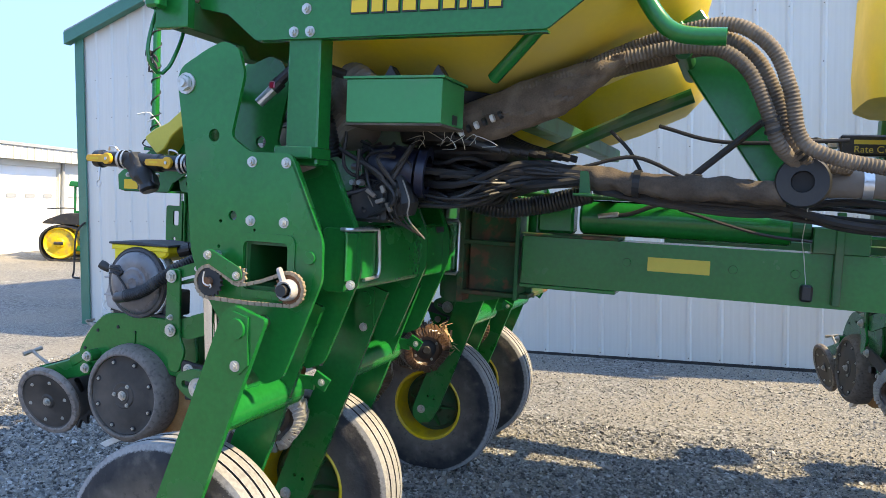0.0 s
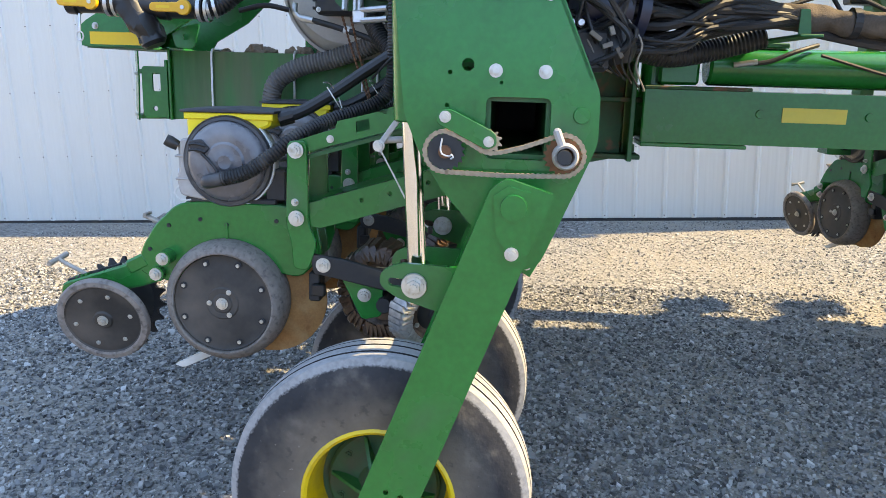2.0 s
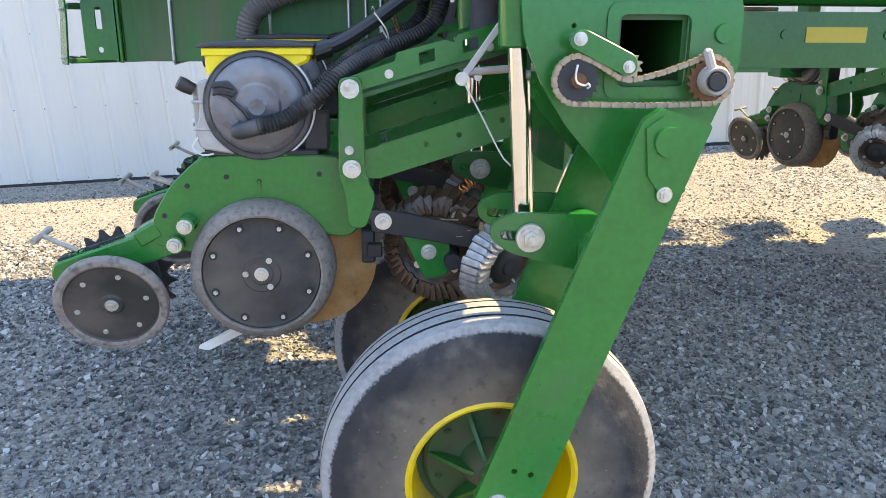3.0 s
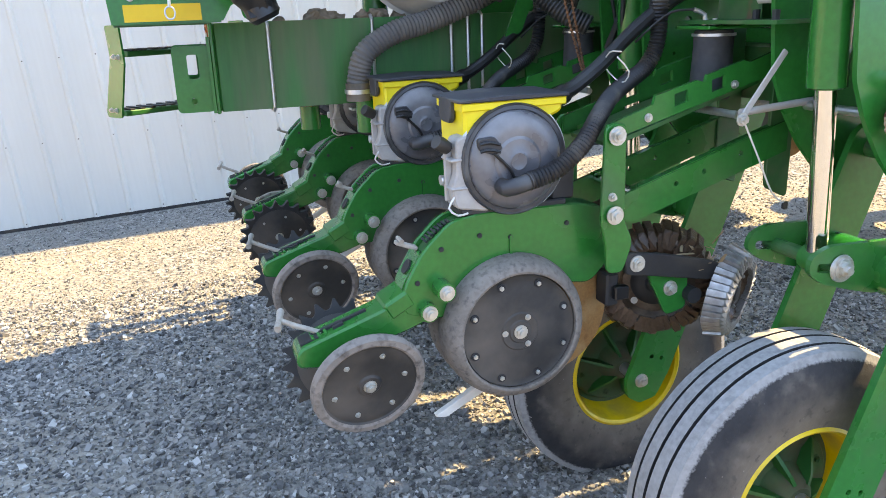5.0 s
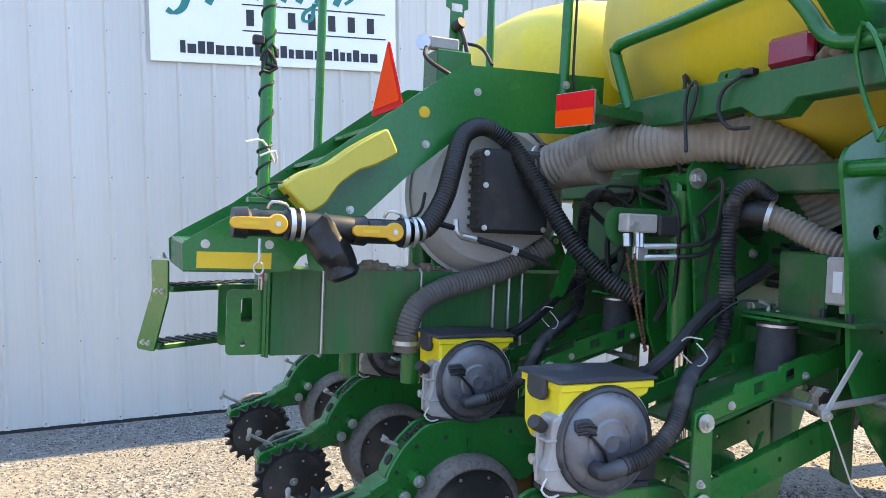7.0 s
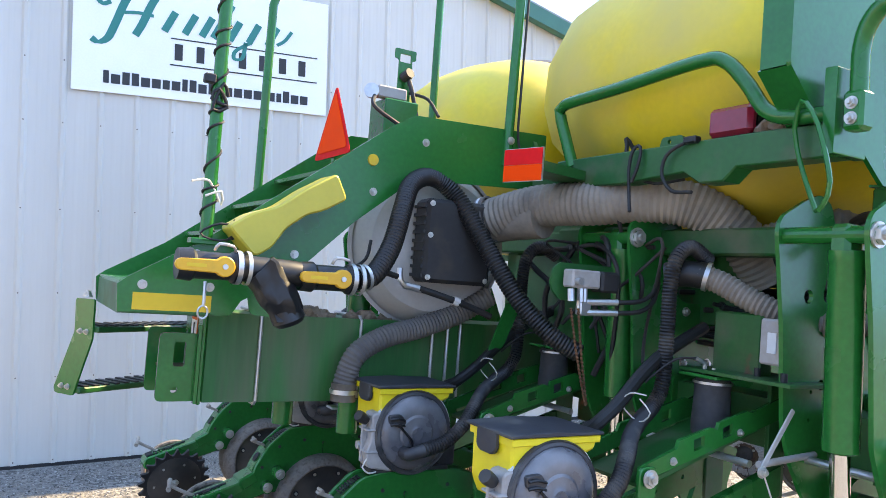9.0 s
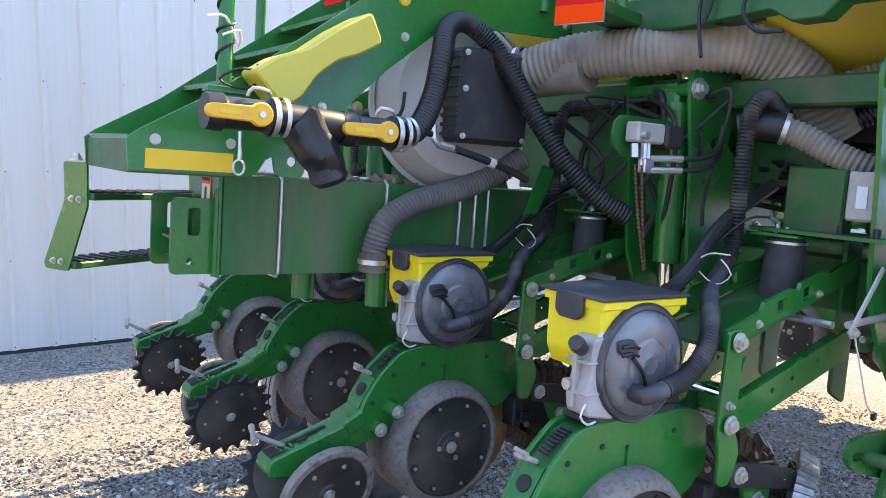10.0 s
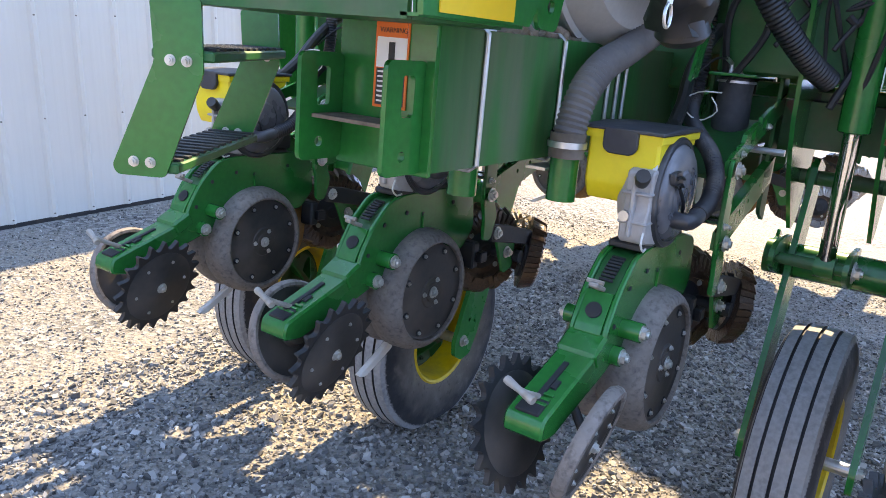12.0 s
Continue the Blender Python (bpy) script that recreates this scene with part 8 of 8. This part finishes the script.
    wo.matrix_local = Matrix.Translation((2.93, 2.494, 2.068)) @ Matrix.Rotation(radians(90), 4, "X")
    part("plug", box((2.80, 2.53, 2.09), (2.858, 2.59, 2.15), 0.01), M_METERH, r)
    part("lead", tube([(2.80, 2.56, 2.12), (2.74, 2.56, 2.15), (2.68, 2.55, 2.13)], 0.008, 6), M_CABLE, r)
    # far wing beam that carries the far unit, tank and controller
    w = tagged(empty("wing_beam"), "green far wing beam carrying a tank", "beam")
    part("tube", box((1.9, 2.72, 1.33), (6.5, 2.92, 1.53), 0.006), M_GREEN_D, w)
    for x in (3.1, 4.0):
        part("post", box((x, 2.76, 1.53), (x + 0.08, 2.90, 2.29), 0.004), M_GREEN_D, w)
    part("arm", box((3.10, 2.6, 2.0), (3.16, 2.77, 2.05), 0.004), M_GREEN_D, w)
    part("drop", box((2.90, 2.64, 1.16), (3.10, 2.80, 1.335), 0.004), M_GREEN, w)
    # unseen posts added under the shade-casting tank shapes
    for x in (4.0, 5.0):
        part("post", box((x, 0.85, 1.53), (x + 0.1, 0.95, 1.93), 0.004), M_GREEN_D, w)
    # plug hanging on a string below the drain pipe
    h = tagged(empty("hanging_plug"), "small dark plug hanging on a thin white string", "plug")
    part("string", tube([(2.545, 0.24, 1.73), (2.56, 0.6, 1.60), (2.585, 0.80, 1.54), (2.60, 0.80, 1.42)], 0.0016, 5, smooth_path=False), M_WHITE_PL, h)
    part("plug", box((2.58, 0.775, 1.36), (2.625, 0.82, 1.425), 0.008), M_PLAST, h)
    # yard hook at the shed corner
    h = tagged(empty("wall_hook"), "dark bent pipe fixed to the shed corner", "pipe")
    h.matrix_world = WALL_M
    part("pipe", tube([(U0 + 0.10, -0.05, 1.50), (U0 + 0.06, -0.08, 1.46), (U0 - 0.02, -0.10, 1.36), (U0 - 0.07, -0.10, 1.15), (U0 - 0.10, -0.10, 0.80), (U0 - 0.13, -0.10, 0.70), (U0 - 0.02, -0.08, 0.68)], 0.014, 8), M_CAST, h, "", True)


make_valves()
make_fan()
make_big_hoses()
make_cables()
make_valve_block()
make_chain_drive()
make_small()
